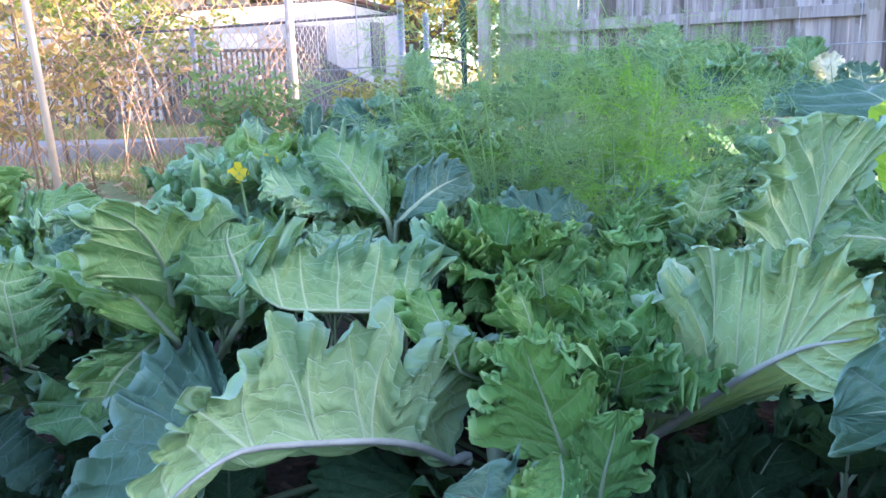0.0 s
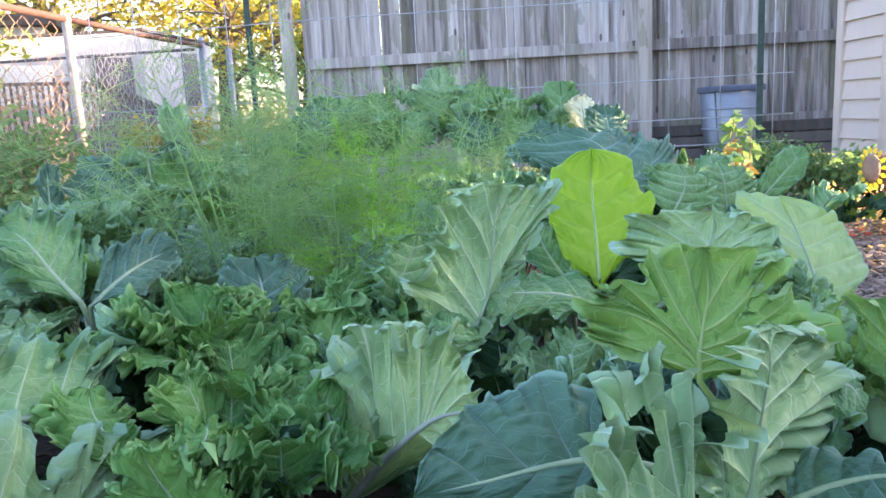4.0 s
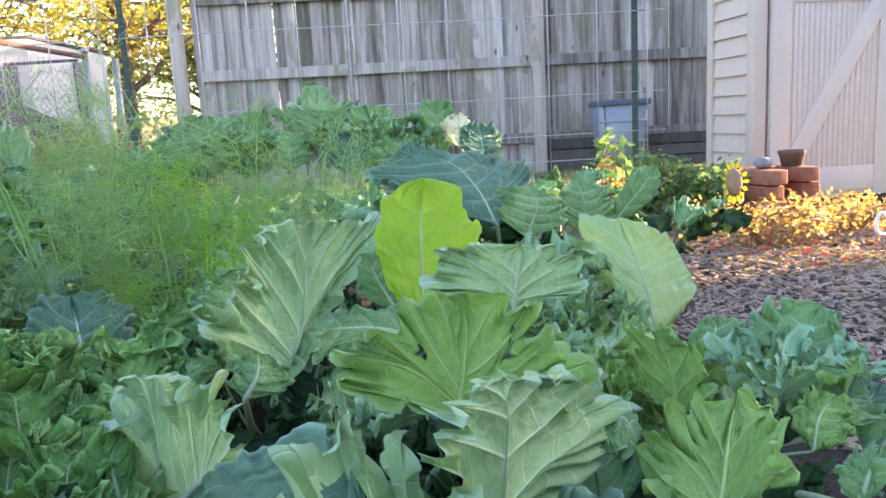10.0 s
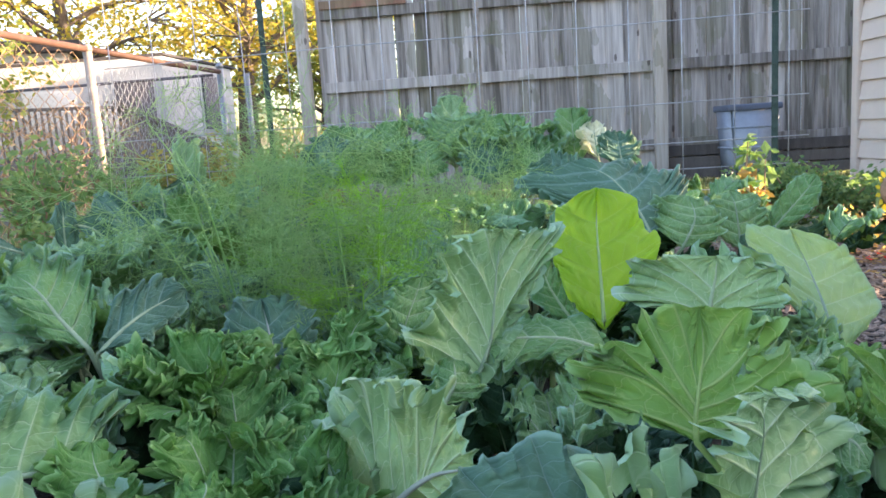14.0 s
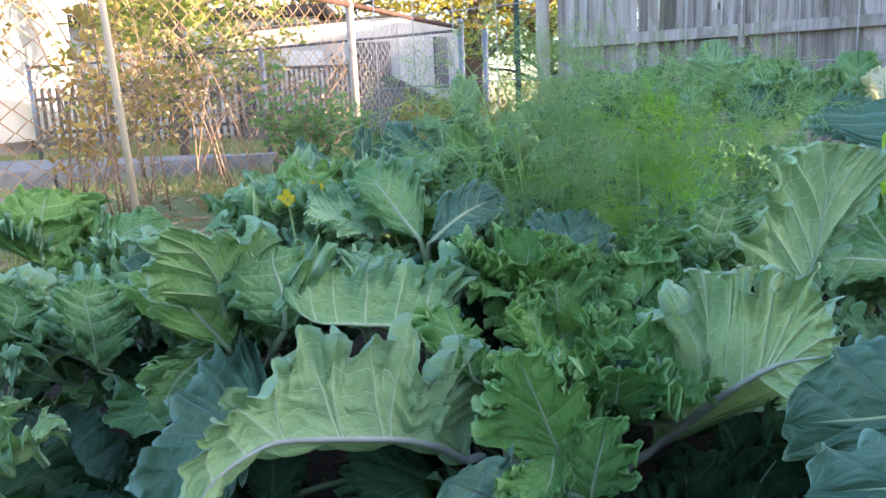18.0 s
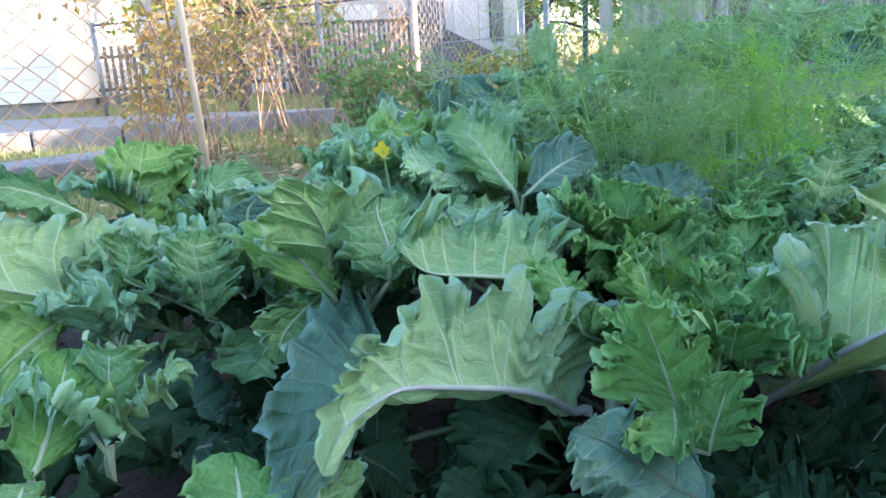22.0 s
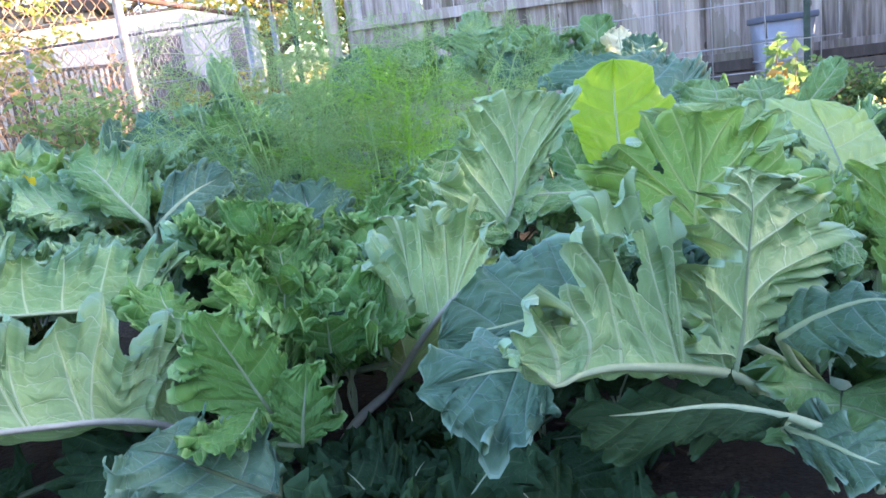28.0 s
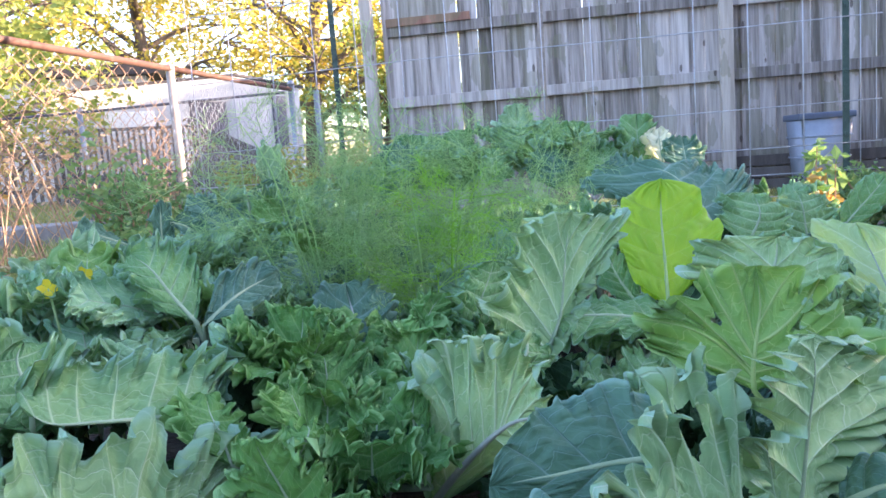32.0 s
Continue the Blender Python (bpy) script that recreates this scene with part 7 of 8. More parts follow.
leaf(broccoli_e, [(0.723, 2.548, 0.396), (0.721, 2.55, 0.44), (0.721, 2.572, 0.484), (0.725, 2.603, 0.528)], (-0.083, -0.025, 0.005), (0.076, 0.009, -0.004), foot=(0.4, 2.7, 0.096), over=-0.6, frill=0.22, lobes=0.22, mat=KALE, res=(70, 11))
leaf(broccoli_e, [(0.403, 2.482, 0.401), (0.401, 2.485, 0.455), (0.401, 2.506, 0.508), (0.403, 2.537, 0.562)], (-0.09, -0.036, 0.006), (0.088, 0.016, -0.006), foot=(0.4, 2.7, 0.096), over=-0.6, frill=0.22, lobes=0.22, mat=KALE_BLUE, res=(70, 11))
rosette(broccoli_e, (0.452, 2.684, 0.57), 5, 0.2, (MINT, KALE, MINT, KALE_MID), 593)
rosette(broccoli_e, (0.592, 2.572, 0.553), 5, 0.18, (MINT, KALE, MINT, KALE_MID), 594)
rosette(broccoli_e, (0.299, 2.389, 0.549), 5, 0.2, (MINT, KALE, MINT, KALE_MID), 597)
broccoli_f = thing("broccoli_plant", "broccoli plant with sunlit top leaf in the back row", "broccoli", group="plants in the vegetable bed")
tube("stem", [(1.5, 2.75, 0), (1.504, 2.75, 0.08), (1.5, 2.755, 0.16)], [0.013, 0.01235, 0.0104], RIB, broccoli_f)
leaf(broccoli_f, [(1.331, 2.36, 0.406), (1.328, 2.364, 0.443), (1.332, 2.386, 0.479), (1.342, 2.415, 0.516)], (-0.084, -0.005, 0.004), (0.073, -0.01, -0.004), foot=(1.5, 2.75, 0.096), over=-0.6, frill=0.22, lobes=0.22, mat=KALE_BLUE, res=(70, 11))
leaf(broccoli_f, [(1.301, 2.485, 0.432), (1.297, 2.488, 0.472), (1.301, 2.509, 0.513), (1.309, 2.538, 0.553)], (-0.066, -0.015, 0.004), (0.055, 0, -0.003), foot=(1.5, 2.75, 0.096), over=-0.6, frill=0.22, lobes=0.22, mat=SUNLIT_LEAF, res=(70, 11))
kale_j = thing("kale_plant", "kale plant with upright light green leaves", "kale", group="plants in the vegetable bed")
tube("stem", [(-0.7, 1.35, 0), (-0.696, 1.35, 0.05), (-0.7, 1.355, 0.1)], [0.012, 0.0114, 0.0096], RIB, kale_j)
leaf(kale_j, [(-0.598, 1.125, 0.275), (-0.602, 1.129, 0.317), (-0.602, 1.147, 0.361), (-0.602, 1.173, 0.394)], (-0.045, -0.059, -0.014), (0.064, 0.026, -0.039), foot=(-0.7, 1.35, 0.06), over=-0.6, frill=0.12, sweep=0.3, mat=KALE_LIME)
leaf(kale_j, [(-0.527, 1.162, 0.262), (-0.5, 1.16, 0.3), (-0.466, 1.18, 0.325), (-0.423, 1.201, 0.335)], (-0.031, 0.012, 0.026), (0.041, -0.007, -0.034), foot=(-0.7, 1.35, 0.06), over=-0.6, frill=0.12, mat=KALE)
leaf(kale_j, [(-0.384, 1.056, 0.238), (-0.383, 1.045, 0.284), (-0.375, 1.053, 0.308), (-0.347, 1.078, 0.328)], (-0.028, -0.024, -0.01), (0.04, 0.025, -0.02), foot=(-0.7, 1.35, 0.06), over=-0.6, frill=0.16, mat=KALE_BLUE)
rosette(kale_j, (-0.613, 1.194, 0.375), 6, 0.12, (MINT, KALE_PALE, KALE_LIME), 516)

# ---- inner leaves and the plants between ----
# mostly the darkened leaf, so that the plants' insides look shaded
GREENS = (KALE_SHADE, KALE_SHADE, KALE_SHADE, KALE)
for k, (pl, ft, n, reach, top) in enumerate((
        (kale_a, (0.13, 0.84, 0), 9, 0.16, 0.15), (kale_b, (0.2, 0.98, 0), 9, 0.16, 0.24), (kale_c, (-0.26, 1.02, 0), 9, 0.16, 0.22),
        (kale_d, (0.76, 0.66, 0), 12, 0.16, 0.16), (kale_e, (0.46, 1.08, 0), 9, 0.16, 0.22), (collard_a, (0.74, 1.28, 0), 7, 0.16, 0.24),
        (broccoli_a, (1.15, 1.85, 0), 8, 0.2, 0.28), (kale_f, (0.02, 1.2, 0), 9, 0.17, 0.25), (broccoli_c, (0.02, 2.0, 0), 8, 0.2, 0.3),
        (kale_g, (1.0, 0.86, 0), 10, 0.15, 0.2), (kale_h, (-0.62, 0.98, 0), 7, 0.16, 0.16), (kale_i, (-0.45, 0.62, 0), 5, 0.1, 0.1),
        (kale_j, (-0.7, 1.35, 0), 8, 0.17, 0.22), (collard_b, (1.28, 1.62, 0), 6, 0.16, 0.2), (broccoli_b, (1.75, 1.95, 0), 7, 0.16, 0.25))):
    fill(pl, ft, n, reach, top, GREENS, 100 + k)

BETWEEN = []
for k, (x, y, top, sz, mats) in enumerate((
        (0.32, 1.42, 0.26, 0.14, (KALE, KALE_BLUE)), (0.62, 1.5, 0.34, 0.16, (KALE, MINT)), (-0.12, 1.6, 0.28, 0.15, (KALE, KALE_BLUE)),
        (0.25, 1.85, 0.3, 0.17, (KALE, KALE_BLUE)), (0.62, 1.95, 0.4, 0.18, (KALE, MINT)), (0.82, 1.78, 0.38, 0.18, (MINT, KALE)), (0.95, 2.2, 0.34, 0.19, (KALE_BLUE, KALE)),
        (0.5, 2.35, 0.36, 0.2, (KALE_BLUE, KALE)), (1.3, 2.3, 0.32, 0.19, (KALE_BLUE, KALE)), (0.15, 2.4, 0.34, 0.19, (KALE_BLUE, KALE)),
        (-0.3, 1.35, 0.24, 0.14, (KALE, KALE_LIME)), (1.7, 2.55, 0.3, 0.18, (KALE_BLUE, KALE)), (0.95, 1.45, 0.22, 0.13, (KALE, KALE_BLUE)),
        (-0.95, 1.05, 0.2, 0.14, (KALE, KALE_LIME)), (0.4, 0.75, 0.1, 0.1, (KALE_SHADE,)), (-0.12, 0.72, 0.09, 0.1, (KALE_SHADE,)))):
    pl = thing("brassica_plant", "leafy green brassica plant growing between the larger ones", "brassica", group="plants in the vegetable bed")
    tube("stem", [(x, y, 0), (x + 0.004, y, top * 0.3), (x, y + 0.004, top * 0.6)], [0.011, 0.01, 0.008], RIB, pl)
    fill(pl, (x, y, 0), 10, 0.2, top, mats, 300 + k, sz)


# ---- fennel ----
def frond_segments(rng, p, d, length, depth, verts, faces, rad):
    """Feathery thread-leaf: a stalk that forks again and again into fine threads."""
    n = 3 if depth else 2
    pts = [p]
    q, e = p.copy(), d.copy()
    for i in range(n):
        e = (e + Vector((rng.uniform(-1, 1), rng.uniform(-1, 1), rng.uniform(-0.8, 0.6))) * 0.16).normalized()
        q = q + e * (length / n)
        pts.append(q.copy())
    v, f = tube_data(pts, [rad * (1 - 0.25 * i / n) for i in range(n + 1)], 3)
    o = len(verts)
    verts += v
    faces += [tuple(i + o for i in t) for t in f[:-2]]
    if depth == 0:
        return
    kids = (8, 7, 7)[depth - 1]
    for i in range(kids):
        u = 0.25 + 0.75 * (i + 1) / kids
        k = min(int(u * n), n - 1)
        w = u * n - k
        c = pts[k].lerp(pts[k + 1], w)
        side = e.cross(Vector((rng.uniform(-1, 1), rng.uniform(-1, 1), rng.uniform(-1, 1)))).normalized()
        nd = (e * 0.75 + side * 0.8).normalized()
        frond_segments(rng, c, nd, length * (0.5 - 0.16 * u) * rng.uniform(0.85, 1.2), depth - 1, verts, faces, rad * 0.7)


def fennel(x, y, stalks, height, spread, seed, label, yellow=0):
    pl = thing("fennel_plant", label, "fennel", group="fennel in the vegetable bed")
    rng = random.Random(seed)
    for i in range(stalks):
        az = i * 2.399 + rng.uniform(-0.3, 0.3)
        out = Vector((math.cos(az), math.sin(az), 0))
        h = height * rng.uniform(0.6, 1.05)
        r = spread * rng.uniform(0.3, 1.0)
        b = Vector((x, y, 0)) + out * 0.02
        pts = spline([b, b + out * r * 0.35 + Vector((0, 0, h * 0.5)), b + out * r * 0.75 + Vector((0, 0, h * 0.85)), b + out * r * 1.15 + Vector((0, 0, h))], 10)
        mat = FENNEL_YEL if i < yellow else FENNEL
        st = tube("stalk", pts, [0.003 * (1 - 0.75 * j / 9) for j in range(10)], mat, pl, sides=5)
        verts, faces = [], []
        for j in range(3, 10):
            for m in range(2 if yellow else 1 + (j % 3 == 0)):
                d = (pts[min(j + 1, 9)] - pts[j - 1]).normalized()
                s = d.cross(Vector((rng.uniform(-1, 1), rng.uniform(-1, 1), rng.uniform(-1, 1)))).normalized()
                frond_segments(rng, pts[j], (d * 0.5 + s + Vector((0, 0, -0.25))).normalized(), rng.uniform(0.1, 0.17) * height / 0.6, 2, verts, faces, 0.0008)
        tagged(raw_ob("fronds", verts, faces, mat, st), kind="stuff")


fennel(0.2, 1.42, 13, 0.6, 0.2, 41, "tall feathery green fennel among the kale")
fennel(0.37, 1.3, 8, 0.5, 0.06, 43, "young yellow-green feathery fennel", 4)
fennel(0.72, 2.15, 9, 0.58, 0.26, 42, "feathery fennel in front of the back row")
fennel(0.5, 1.6, 12, 0.5, 0.2, 44, "feathery fennel among the broccoli")

# ---- the bed's dark soil and its litter ----
def build_bed():
    xs = [-1.6 + 0.1 * i for i in range(41)]
    ys = [-0.6 + 0.1 * i for i in range(38)]
    verts = []
    for y in ys:
        for x in xs:
            edge = min(1.0, min(x + 1.6, 2.4 - x, y + 0.6, 3.1 - y) / 0.3)
            verts.append((x, y, -0.03 + 0.05 * max(0, edge) + 0.012 * noise.noise(Vector((x * 6, y * 6, 2)))))
    w = len(xs)
    faces = [(j * w + i, j * w + i + 1, (j + 1) * w + i + 1, (j + 1) * w + i) for j in range(len(ys) - 1) for i in range(w - 1)]
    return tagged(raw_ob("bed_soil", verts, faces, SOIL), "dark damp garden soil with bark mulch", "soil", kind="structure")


build_bed()


def scatter_chips(name, x0, x1, y0, y1, n, seed, size, mat, lab, z=0.012):
    rng = random.Random(seed)
    verts, faces = [], []
    for i in range(n):
        x, y = rng.uniform(x0, x1), rng.uniform(y0, y1)
        a = rng.uniform(0, 6.28)
        l, w, h = size * rng.uniform(0.4, 1.3), size * rng.uniform(0.12, 0.35), size * rng.uniform(0.05, 0.16)
        d, e = Vector((math.cos(a), math.sin(a), rng.uniform(-0.25, 0.25))), Vector((-math.sin(a), math.cos(a), rng.uniform(-0.3, 0.3)))
        c = Vector((x, y, z + h))
        o = len(verts)
        for k in (-1, 1):
            for sx, sy in ((-1, -0.7), (1, -1), (0.8, 1), (-0.9, 0.8)):
                verts.append(c + d * (sx * l / 2) + e * (sy * w / 2) + Vector((0, 0, k * h / 2)))
        faces += [(o + 3, o + 2, o + 1, o), (o + 4, o + 5, o + 6, o + 7)] + [(o + i2, o + (i2 + 1) % 4, o + 4 + (i2 + 1) % 4, o + 4 + i2) for i2 in range(4)]
    return tagged(raw_ob(name, verts, faces, mat, smooth=False), lab, "mulch", kind="stuff")


def leaf_cards(rng, centre, n, r, size, verts, faces, flat=False, squash=1.0):
    """Small pointed leaves spread through a lump of space."""
    for i in range(n):
        while True:
            q = Vector((rng.uniform(-1, 1), rng.uniform(-1, 1), rng.uniform(-1, 1)))
            if q.length < 1:
                break
        p = centre + Vector((q.x * r, q.y * r, q.z * r * squash))
        d = Vector((rng.gauss(0, 1), rng.gauss(0, 1), rng.gauss(0, 1) * (0.15 if flat else 0.7))).normalized()
        e = d.cross(Vector((rng.gauss(0, 1), rng.gauss(0, 1), rng.gauss(0, 1) + (3 if flat else 0)))).normalized()
        u = d.cross(e)
        s = size * rng.uniform(0.6, 1.3)
        o = len(verts)
        bend = u * (s * rng.uniform(-0.15, 0.15))
        verts += [p - d * s * 0.5, p + e * s * 0.28 + bend, p + d * s * 0.55, p - e * s * 0.28 + bend]
        faces.append((o, o + 1, o + 2, o + 3))


def dry_litter(name, x0, x1, y0, y1, n, seed, size, mat, lab, z=0.02):
    rng = random.Random(seed)
    verts, faces = [], []
    for i in range(n):
        leaf_cards(rng, Vector((rng.uniform(x0, x1), rng.uniform(y0, y1), z + rng.random() * 0.015)), 1, 0.005, size, verts, faces, True)
    return tagged(raw_ob(name, verts, faces, mat, smooth=False), lab, "leaf litter", kind="stuff")


scatter_chips("bark_mulch", -1.5, 2.3, 0.0, 2.8, 12000, 3, 0.022, CHIP_SHADE, "brown bark and twig mulch between the plants", 0.016)
scatter_chips("mulch_path", 1.25, 3.1, 0.7, 2.9, 15000, 4, 0.036, CHIP, "grey-brown shredded mulch beside the bed", 0.018)
dry_litter("fallen_leaves", 2.0, 3.4, 1.75, 2.7, 1100, 7, 0.024, GOLD, "golden fallen leaves in the low sun", 0.03)
dry_litter("fallen_leaves", 1.6, 3.6, 1.2, 3.0, 700, 5, 0.03, DRY, "fallen brown and yellow leaves on the mulch")
dry_litter("fallen_leaves", 2.1, 3.0, 1.75, 2.3, 90, 9, 0.03, REDPETAL, "fallen red petals and leaves on the mulch", 0.045)
dry_litter("fallen_leaves", -2.6, -0.4, 1.5, 5.5, 900, 6, 0.06, DRY, "fallen brown leaves by the chain-link fence")


def grass(name, x0, x1, y0, y1, n, seed, h, lab, mat=None):
    rng = random.Random(seed)
    verts, faces = [], []
    for i in range(n):
        x, y = rng.uniform(x0, x1), rng.uniform(y0, y1)
        if noise.noise(Vector((x * 1.1, y * 1.1, 7))) < -0.12:
            continue
        a = rng.uniform(0, 6.28)
        hh = h * rng.uniform(0.4, 1.3)
        lean = Vector((rng.gauss(0, 0.35), rng.gauss(0, 0.35), 1)) * hh
        e = Vector((math.cos(a), math.sin(a), 0)) * (0.003 + hh * 0.02)
        b = Vector((x, y, ground_height(x, y)))
        o = len(verts)
        verts += [b - e, b + e, b + lean * 0.55 + e * 0.7, b + lean * 0.55 - e * 0.7, b + lean + Vector((lean.x, lean.y, 0)) * 0.5]
        faces += [(o, o + 1, o + 2, o + 3), (o + 3, o + 2, o + 4)]
    return tagged(raw_ob(name, verts, faces, mat or GRASS, smooth=False), lab, "grass", kind="stuff")


grass("lawn_grass", 1.2, 6.5, 2.9, 6.2, 16000, 11, 0.05, "short uneven lawn grass before the wooden fence")
grass("lawn_grass", -9.0, -2.0, 4.0, 15.0, 26000, 12, 0.09, "patchy yellowing grass across the drive")
grass("rough_grass", -2.4, -0.6, 2.2, 5.8, 9000, 13, 0.06, "rough dry grass and weeds along the chain-link fence")
grass("far_grass", -7.0, 1.0, 8.0, 18.0, 15000, 14, 0.12, "long pale grass in the neighbouring yard")


# ---- shrubs, brambles and trees ----
def shrub(name, at, lumps, n, size, mat, label, seed, height, cat="shrub", stems=7, flowers=0):
    """Stems from the ground, with leaf clumps along and round them."""
    s = thing(name, label, cat)
    rng = random.Random(seed)
    verts, faces = [], []
    base = Vector(at)
    for i in range(stems):
        a = rng.uniform(0, 6.28)
        r = lumps * rng.uniform(0.2, 1.0)
        top = base + Vector((math.cos(a) * r, math.sin(a) * r, height * rng.uniform(0.6, 1.0)))
        pts = spline([base + Vector((rng.gauss(0, 0.03), rng.gauss(0, 0.03), 0)), (base + top) / 2 + Vector((rng.gauss(0, 0.05), rng.gauss(0, 0.05), 0.05)), top], 7)
        tube("stem", pts, [0.008 * (1 - 0.8 * k / 6) + 0.001 for k in range(7)], TWIG, s, sides=5)
        for k in range(2, 7):
            leaf_cards(rng, pts[k], n, 0.05 + 0.09 * height, size, verts, faces)
    tagged(raw_ob("leaves", verts, faces, mat, s, smooth=False), kind="stuff")
    return s


shrub("bush", (-0.95, 4.0, 0), 0.3, 15, 0.05, BUSH, "leafy green bush by the chain-link fence", 21, 0.66, stems=12)
shrub("bush", (-0.62, 4.3, 0), 0.27, 14, 0.045, BUSH, "low green bush beside the chain-link post", 22, 0.5, stems=12)
shrub("weed_clump", (-0.35, 4.5, 0), 0.3, 35, 0.04, WEED, "yellowing weeds growing through the chain-link fence", 23, 0.58, "weeds", 12)
shrub("weed_clump", (-0.05, 4.0, 0), 0.25, 35, 0.04, WEED, "yellow-green weeds at the bed's far edge", 24, 0.45, "weeds", 10)
shrub("weed_clump", (-0.5, 3.2, 0), 0.25, 30, 0.035, BUSH, "low weeds with small leaves", 25, 0.3, "weeds", 9)
shrub("weed_clump", (0.35, 4.9, 0), 0.35, 35, 0.045, WEED, "tall weeds in front of the fence's end", 26, 0.6, "weeds", 12)
shrub("bush", (2.3, 2.95, 0), 0.22, 40, 0.03, BUSH, "small dense dark green bush beside the shed", 27, 0.32, stems=13)
shrub("bush", (2.52, 2.78, 0), 0.2, 34, 0.03, BUSH, "low bush with small leaves before the brick pile", 28, 0.26, stems=12)
shrub("flower_bed", (2.4, 2.2, 0), 0.42, 16, 0.022, GOLD, "golden-leaved perennials in fading autumn colour", 29, 0.16, "perennial", 14)
shrub("flower_bed", (2.9, 2.3, 0), 0.35, 14, 0.026, GOLD, "golden-leaved perennials before the brick pile", 30, 0.13, "perennial", 12)


def bramble(at, seed, n, reach, label):
    s = thing("bramble", label, "bramble")
    rng = random.Random(seed)
    b = Vector(at)
    verts, faces, lv, lf = [], [], [], []
    for i in range(n):
        a = rng.uniform(0, 6.28)
        d = Vector((math.cos(a), math.sin(a), 0))
        r, h = reach * rng.uniform(0.4, 1.2), rng.uniform(0.4, 1.3)
        f = b + Vector((rng.gauss(0, 0.2), rng.gauss(0, 0.3), 0))
        pts = spline([f, f + d * r * 0.3 + Vector((0, 0, h * 0.7)), f + d * r * 0.7 + Vector((0, 0, h)), f + d * r + Vector((0, 0, h * 0.75))], 10)
        v, fc = tube_data(pts, [0.006 * (1 - 0.7 * k / 9) for k in range(10)], 5)
        o = len(verts)
        verts += v
        faces += [tuple(q + o for q in t) for t in fc]
        for k in range(2, 10):
            leaf_cards(rng, pts[k], 7 if seed == 34 else 2, 0.1, 0.05, lv, lf)
            if rng.random() < 0.6:
                e = pts[k] + Vector((rng.gauss(0, 0.12), rng.gauss(0, 0.12), rng.gauss(0, 0.1)))
                v, fc = tube_data([pts[k], e], [0.003, 0.0012], 4)
                o = len(verts)
                verts += v
                faces += [tuple(q + o for q in t) for t in fc]
    tagged(raw_ob("cane", verts, faces, TWIG, s), kind="stuff")
    tagged(raw_ob("leaves", lv, lf, GOLD if seed == 34 else DRY if seed % 2 else WEED, s, smooth=False), kind="stuff")


bramble((-2.0, 4.5, 0), 31, 12, 0.8, "tangled reddish-brown bramble canes on the chain-link fence")
bramble((-2.0, 5.9, 0), 33, 14, 0.9, "dry orange-brown bramble canes beyond the chain-link fence")
bramble((-1.95, 3.7, 0), 34, 14, 0.65, "yellow-leaved bramble climbing the chain-link fence")
bramble((-1.5, 6.6, 0), 35, 14, 0.8, "brown bramble canes behind the bush")


def tree(at, height, trunk, crown, seed, mat, label, density=240, lean=(0, 0), first=0.35, size=0.16):
    """Tapered trunk, forking limbs and clumps of leaves with gaps."""
    t = thing("tree", label, "tree")
    rng = random.Random(seed)
    b = Vector(at)
    top = b + Vector((lean[0], lean[1], height * 0.75))
    pts = spline([b, b.lerp(top, 0.4) + Vector((rng.gauss(0, 0.1), rng.gauss(0, 0.1), 0)), top], 12)
    tube("trunk", pts, [trunk * (1.25 - 0.95 * k / 11) for k in range(12)], BARK, t, sides=10)
    lv, lf = [], []
    ends = []
    for i in range(16):
        u = first + (1 - first) * (i + 0.5) / 16
        k = min(int(u * 11), 10)
        p = pts[k]
        a = i * 2.4 + rng.uniform(-0.4, 0.4)
        d = Vector((math.cos(a), math.sin(a), rng.uniform(0.15, 0.8)))
        ln = crown * rng.uniform(0.6, 1.1) * (1.1 - 0.4 * u)
        q = spline([p, p + d * ln * 0.5 + Vector((0, 0, 0.1 * ln)), p + d * ln], 7)
        tube("limb", q, [trunk * 0.36 * (1 - 0.8 * m / 6) for m in range(7)], BARK, t, sides=6)
        for m in (3, 4, 5, 6):
            for w in range(2):
                e = q[m] + Vector((rng.gauss(0, 1), rng.gauss(0, 1), rng.gauss(0, 0.7))) * crown * 0.22
                v, f = tube_data([q[m], q[m].lerp(e, 0.5) + Vector((0, 0, 0.05)), e], [trunk * 0.12, trunk * 0.08, trunk * 0.03], 4)
                raw_ob("twig", v, f, BARK, t)
                leaf_cards(rng, e, int(density * rng.uniform(0.4, 1.2)) // 4, crown * 0.2, size, lv, lf, False, 0.7)
    tagged(raw_ob("crown", lv, lf, mat, t, smooth=False), kind="stuff")


tree((-3.75, 8.7, 0), 3.6, 0.05, 1.15, 51, TREE_GREEN, "small yellow-green leafy tree across the drive", 110, (0.1, 0), 0.22, 0.1)
tree((-6.4, 14.4, 0), 6.5, 0.16, 2.0, 52, TREE_GREEN, "leafy tree turning yellow beside the drive", 170, (0.2, 0), 0.42, 0.15)
tree((-1.0, 24.5, 0), 11.0, 0.3, 4.2, 53, TREE_YELLOW, "large tree in yellow autumn leaf behind the outbuilding", 330, (0.8, 0), 0.3, 0.18)
tree((-6.0, 25.5, 0), 11.0, 0.3, 4.4, 54, TREE_YELLOW, "spreading tree with golden leaves behind the outbuilding", 330, (-0.5, 0), 0.3, 0.18)
tree((-11.5, 24.0, 0), 9.0, 0.28, 4.0, 55, TREE_YELLOW, "golden-leaved tree beyond the drive", 260, (0.5, 0), 0.35, 0.18)
tree((1.5, 27.0, 0), 7.0, 0.22, 3.4, 56, TREE_GREEN, "leafy green tree far behind the fence", 330, (0, 0), 0.2, 0.2)


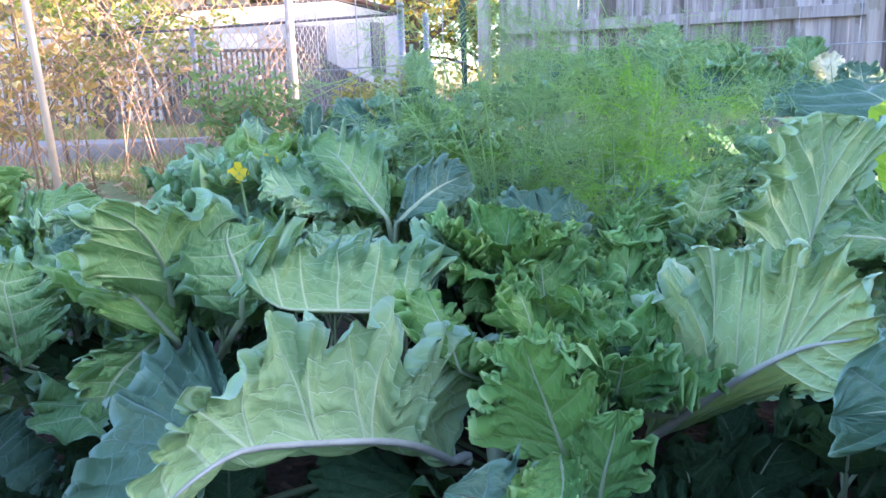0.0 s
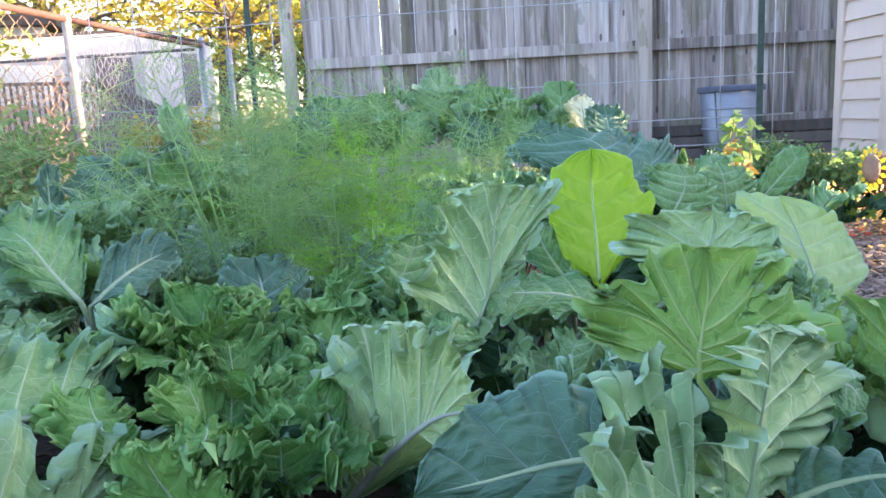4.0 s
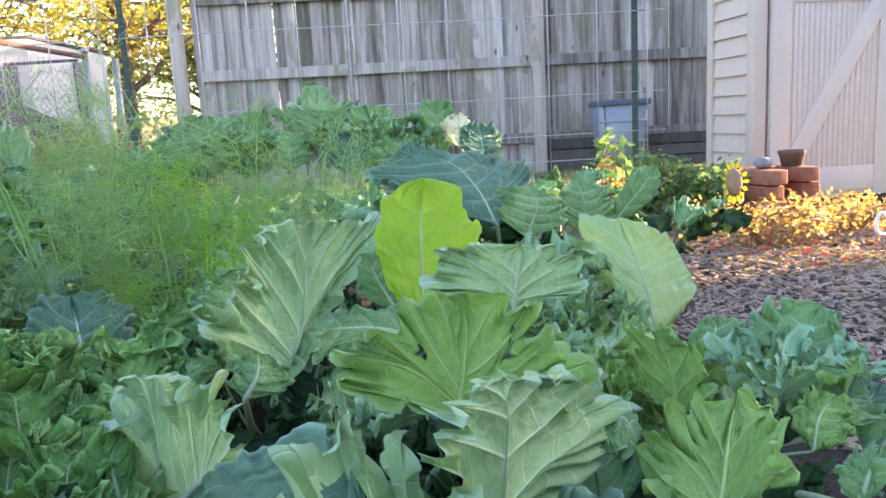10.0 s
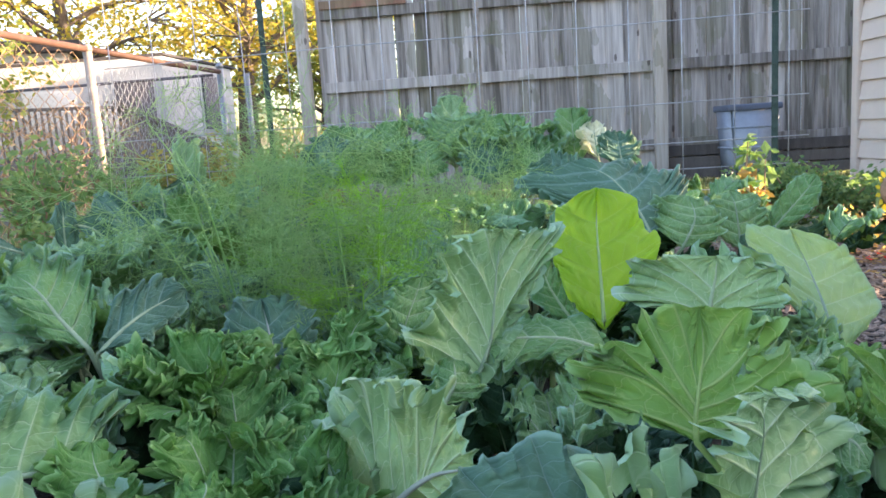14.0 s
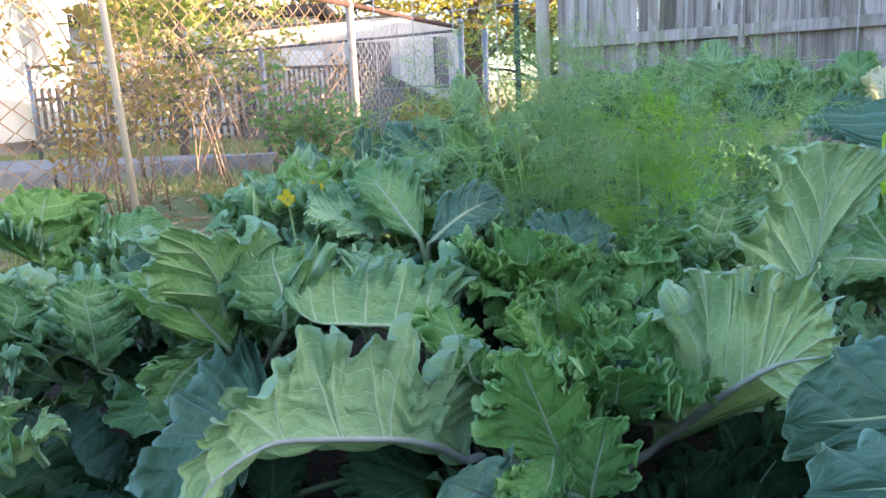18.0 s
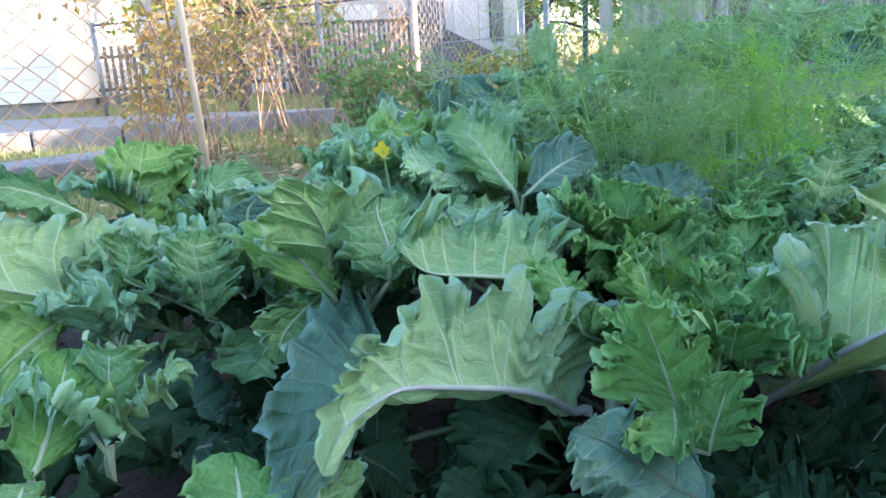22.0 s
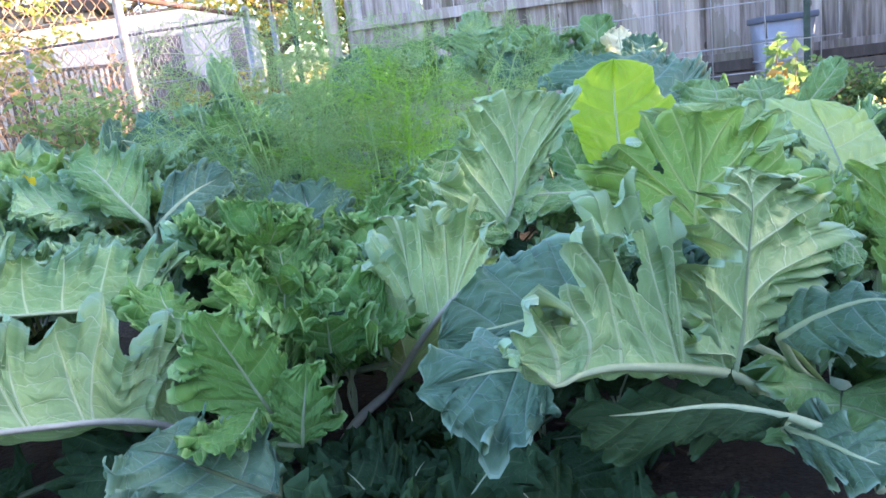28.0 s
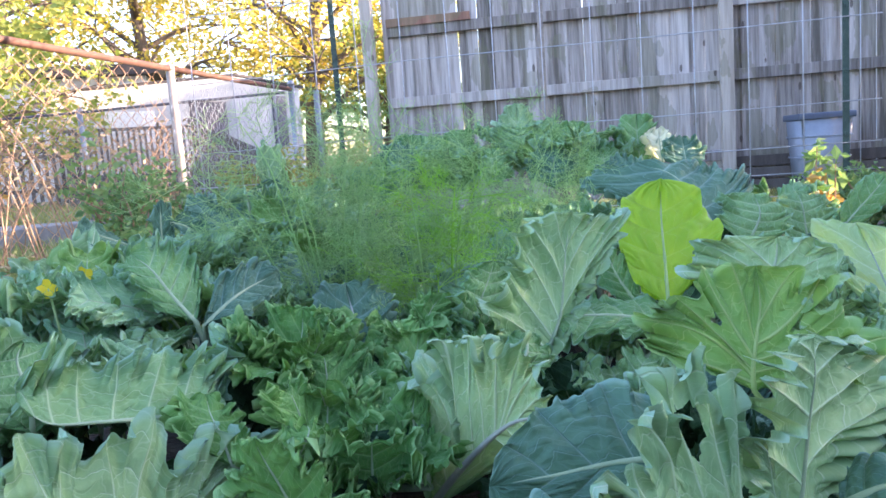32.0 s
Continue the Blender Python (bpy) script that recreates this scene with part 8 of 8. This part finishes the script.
# ---- flower, bricks and odds by the garden shed ----
def build_sunflower():
    s = thing("sunflower", "drooping dried sunflower head with yellow petals", "sunflower")
    b = Vector((2.5, 2.58, -0.03))
    tube("stem", spline([b, b + Vector((0.02, 0.03, 0.2)), b + Vector((0.0, -0.02, 0.33)), b + Vector((-0.03, -0.07, 0.31))], 10), [0.009] * 6 + [0.008, 0.007, 0.006, 0.006], RIB_LIME, s)
    c, ax = b + Vector((-0.035, -0.09, 0.26)), Vector((-0.25, -0.95, 0.1)).normalized()
    m = Matrix.Translation(c) @ ax.to_track_quat("Z", "Y").to_matrix().to_4x4()
    bm = bmesh.new()
    bmesh.ops.create_uvsphere(bm, u_segments=20, v_segments=10, radius=0.042, matrix=m @ Matrix.Diagonal((0.8, 1.3, 0.45, 1)))
    for v in bm.verts:
        v.co += 0.003 * noise.noise_vector(v.co * 160)
    part("seed_head", bm, TWIG, s, "grey-brown seed head")
    rng = random.Random(61)
    for i in range(15):
        a = i / 15 * 6.28
        r = Vector((math.cos(a) * 0.8, math.sin(a) * 1.3, 0))
        p0, p1 = r * 0.045, r * 0.045 + Vector((r.x, r.y, rng.uniform(-0.5, 0.6))).normalized() * rng.uniform(0.018, 0.035)
        e = Vector((-math.sin(a), math.cos(a), 0)) * 0.009
        verts = [m @ q for q in (p0 - e * 0.6, p0 + e * 0.6, (p0 + p1) / 2 + e + Vector((0, 0, 0.004)), p1, (p0 + p1) / 2 - e)]
        raw_ob("petal", verts, [(0, 1, 2, 3, 4)], PETAL, s)


build_sunflower()


def build_bricks():
    rng = random.Random(71)
    for k in range(12):
        row, i = k // 3, k % 3
        b = thing("brick", "loose red brick stacked in a low pile by the shed", "brick", group="pile of loose bricks")
        x, y = ((2.7, 2.6), (2.79, 2.72), (2.9, 2.62))[i]
        b.matrix_world = frame_at((x + rng.uniform(-0.012, 0.012), y + rng.uniform(-0.012, 0.012), 0.0655 * row), (rng.uniform(0.02, 0.12) if i != 1 else 1.0, 1.0 if i != 1 else rng.uniform(-0.08, 0.08)))
        part("block", box(bmesh.new(), (-0.098, -0.048, 0.002), (0.098, 0.048, 0.063), 0.006), BRICK, b)
    pot = thing("plant_pot", "small dark clay pot standing on the brick pile", "pot")
    v, f = tube_data([(2.88, 2.62, 0.2625), (2.88, 2.62, 0.31), (2.88, 2.62, 0.311), (2.88, 2.62, 0.328)], [0.042, 0.052, 0.057, 0.058], 20)
    raw_ob("body", v, f[:-1], BARK, pot)
    for x, y, z, r in ((2.71, 2.6, 0.285, 0.032), (2.5, 2.85, 0.03, 0.05)):
        st = thing("stone", "rounded grey stone on the brick pile", "stone")
        bm = bmesh.new()
        bmesh.ops.create_icosphere(bm, subdivisions=3, radius=r, matrix=Matrix.Translation((x, y, z)) @ Matrix.Diagonal((1.2, 1, 0.75, 1)))
        for v in bm.verts:
            v.co += noise.noise_vector(v.co * 14) * 0.01
        part("rock", bm, STONE, st)


build_bricks()


def build_small():
    y = thing("yellow_plant", "spindly plant with bright yellow leaves", "plant")
    rng = random.Random(81)
    b = Vector((1.98, 2.6, 0))
    lv, lf, gv, gf = [], [], [], []
    for i in range(4):
        top = b + Vector((rng.gauss(0.03, 0.06), rng.gauss(0, 0.05), rng.uniform(0.3, 0.56)))
        pts = spline([b, b.lerp(top, 0.5) + Vector((rng.gauss(0, 0.015), 0, 0)), top], 8)
        tube("stem", pts, [0.005 * (1 - 0.6 * k / 7) for k in range(8)], TWIG, y, sides=5)
        for k in range(3, 8):
            leaf_cards(rng, pts[k], 7, 0.045, 0.05, lv if k < 6 else gv, lf if k < 6 else gf)
    tagged(raw_ob("yellow_leaves", lv, lf, GOLD, y, smooth=False), kind="stuff")
    tagged(raw_ob("green_leaves", gv, gf, BUSH, y, smooth=False), kind="stuff")
    h = thing("garden_hook", "white enamelled curved garden hook lying on the grass", "hook")
    o = Vector((2.62, 1.95, 0.03))
    tube("rod", spline([o + Vector((0.03, 0.0, 0.1)), o + Vector((0.0, 0.0, 0.115)), o + Vector((-0.02, 0, 0.09)), o + Vector((-0.015, 0, 0.05)), o + Vector((0.05, 0, 0.035)), o + Vector((0.35, -0.05, 0.03))], 30), 0.007, HOOK, h, sides=8)
    f = thing("yellow_flower", "small yellow mustard flowers above the kale", "flower", group="small yellow flowers")
    for i, (x, yy, z) in enumerate(((-0.17, 1.04, 0.378), (-0.205, 1.1, 0.37), (-0.15, 1.12, 0.382))):
        fl = f if i == 0 else thing("yellow_flower", "small yellow mustard flowers above the kale", "flower", group="small yellow flowers")
        tube("stem", [(x + 0.02, yy + 0.02, 0.1), (x + 0.01, yy, z - 0.08), (x, yy, z)], [0.003, 0.002, 0.0015], RIB_LIME, fl, sides=5)
        for j in range(4):
            a = j * 1.57 + i
            d, e = Vector((math.cos(a), -0.3, math.sin(a))) * 0.6, Vector((-math.sin(a), 0, math.cos(a))) * 0.6
            c = Vector((x, yy, z))
            raw_ob("petal", [c, c + d * 0.011 + e * 0.01, c + d * 0.022 + e * 0.006, c + d * 0.022 - e * 0.006, c + d * 0.011 - e * 0.01], [(0, 1, 2, 3, 4)], PETAL, fl)


build_small()
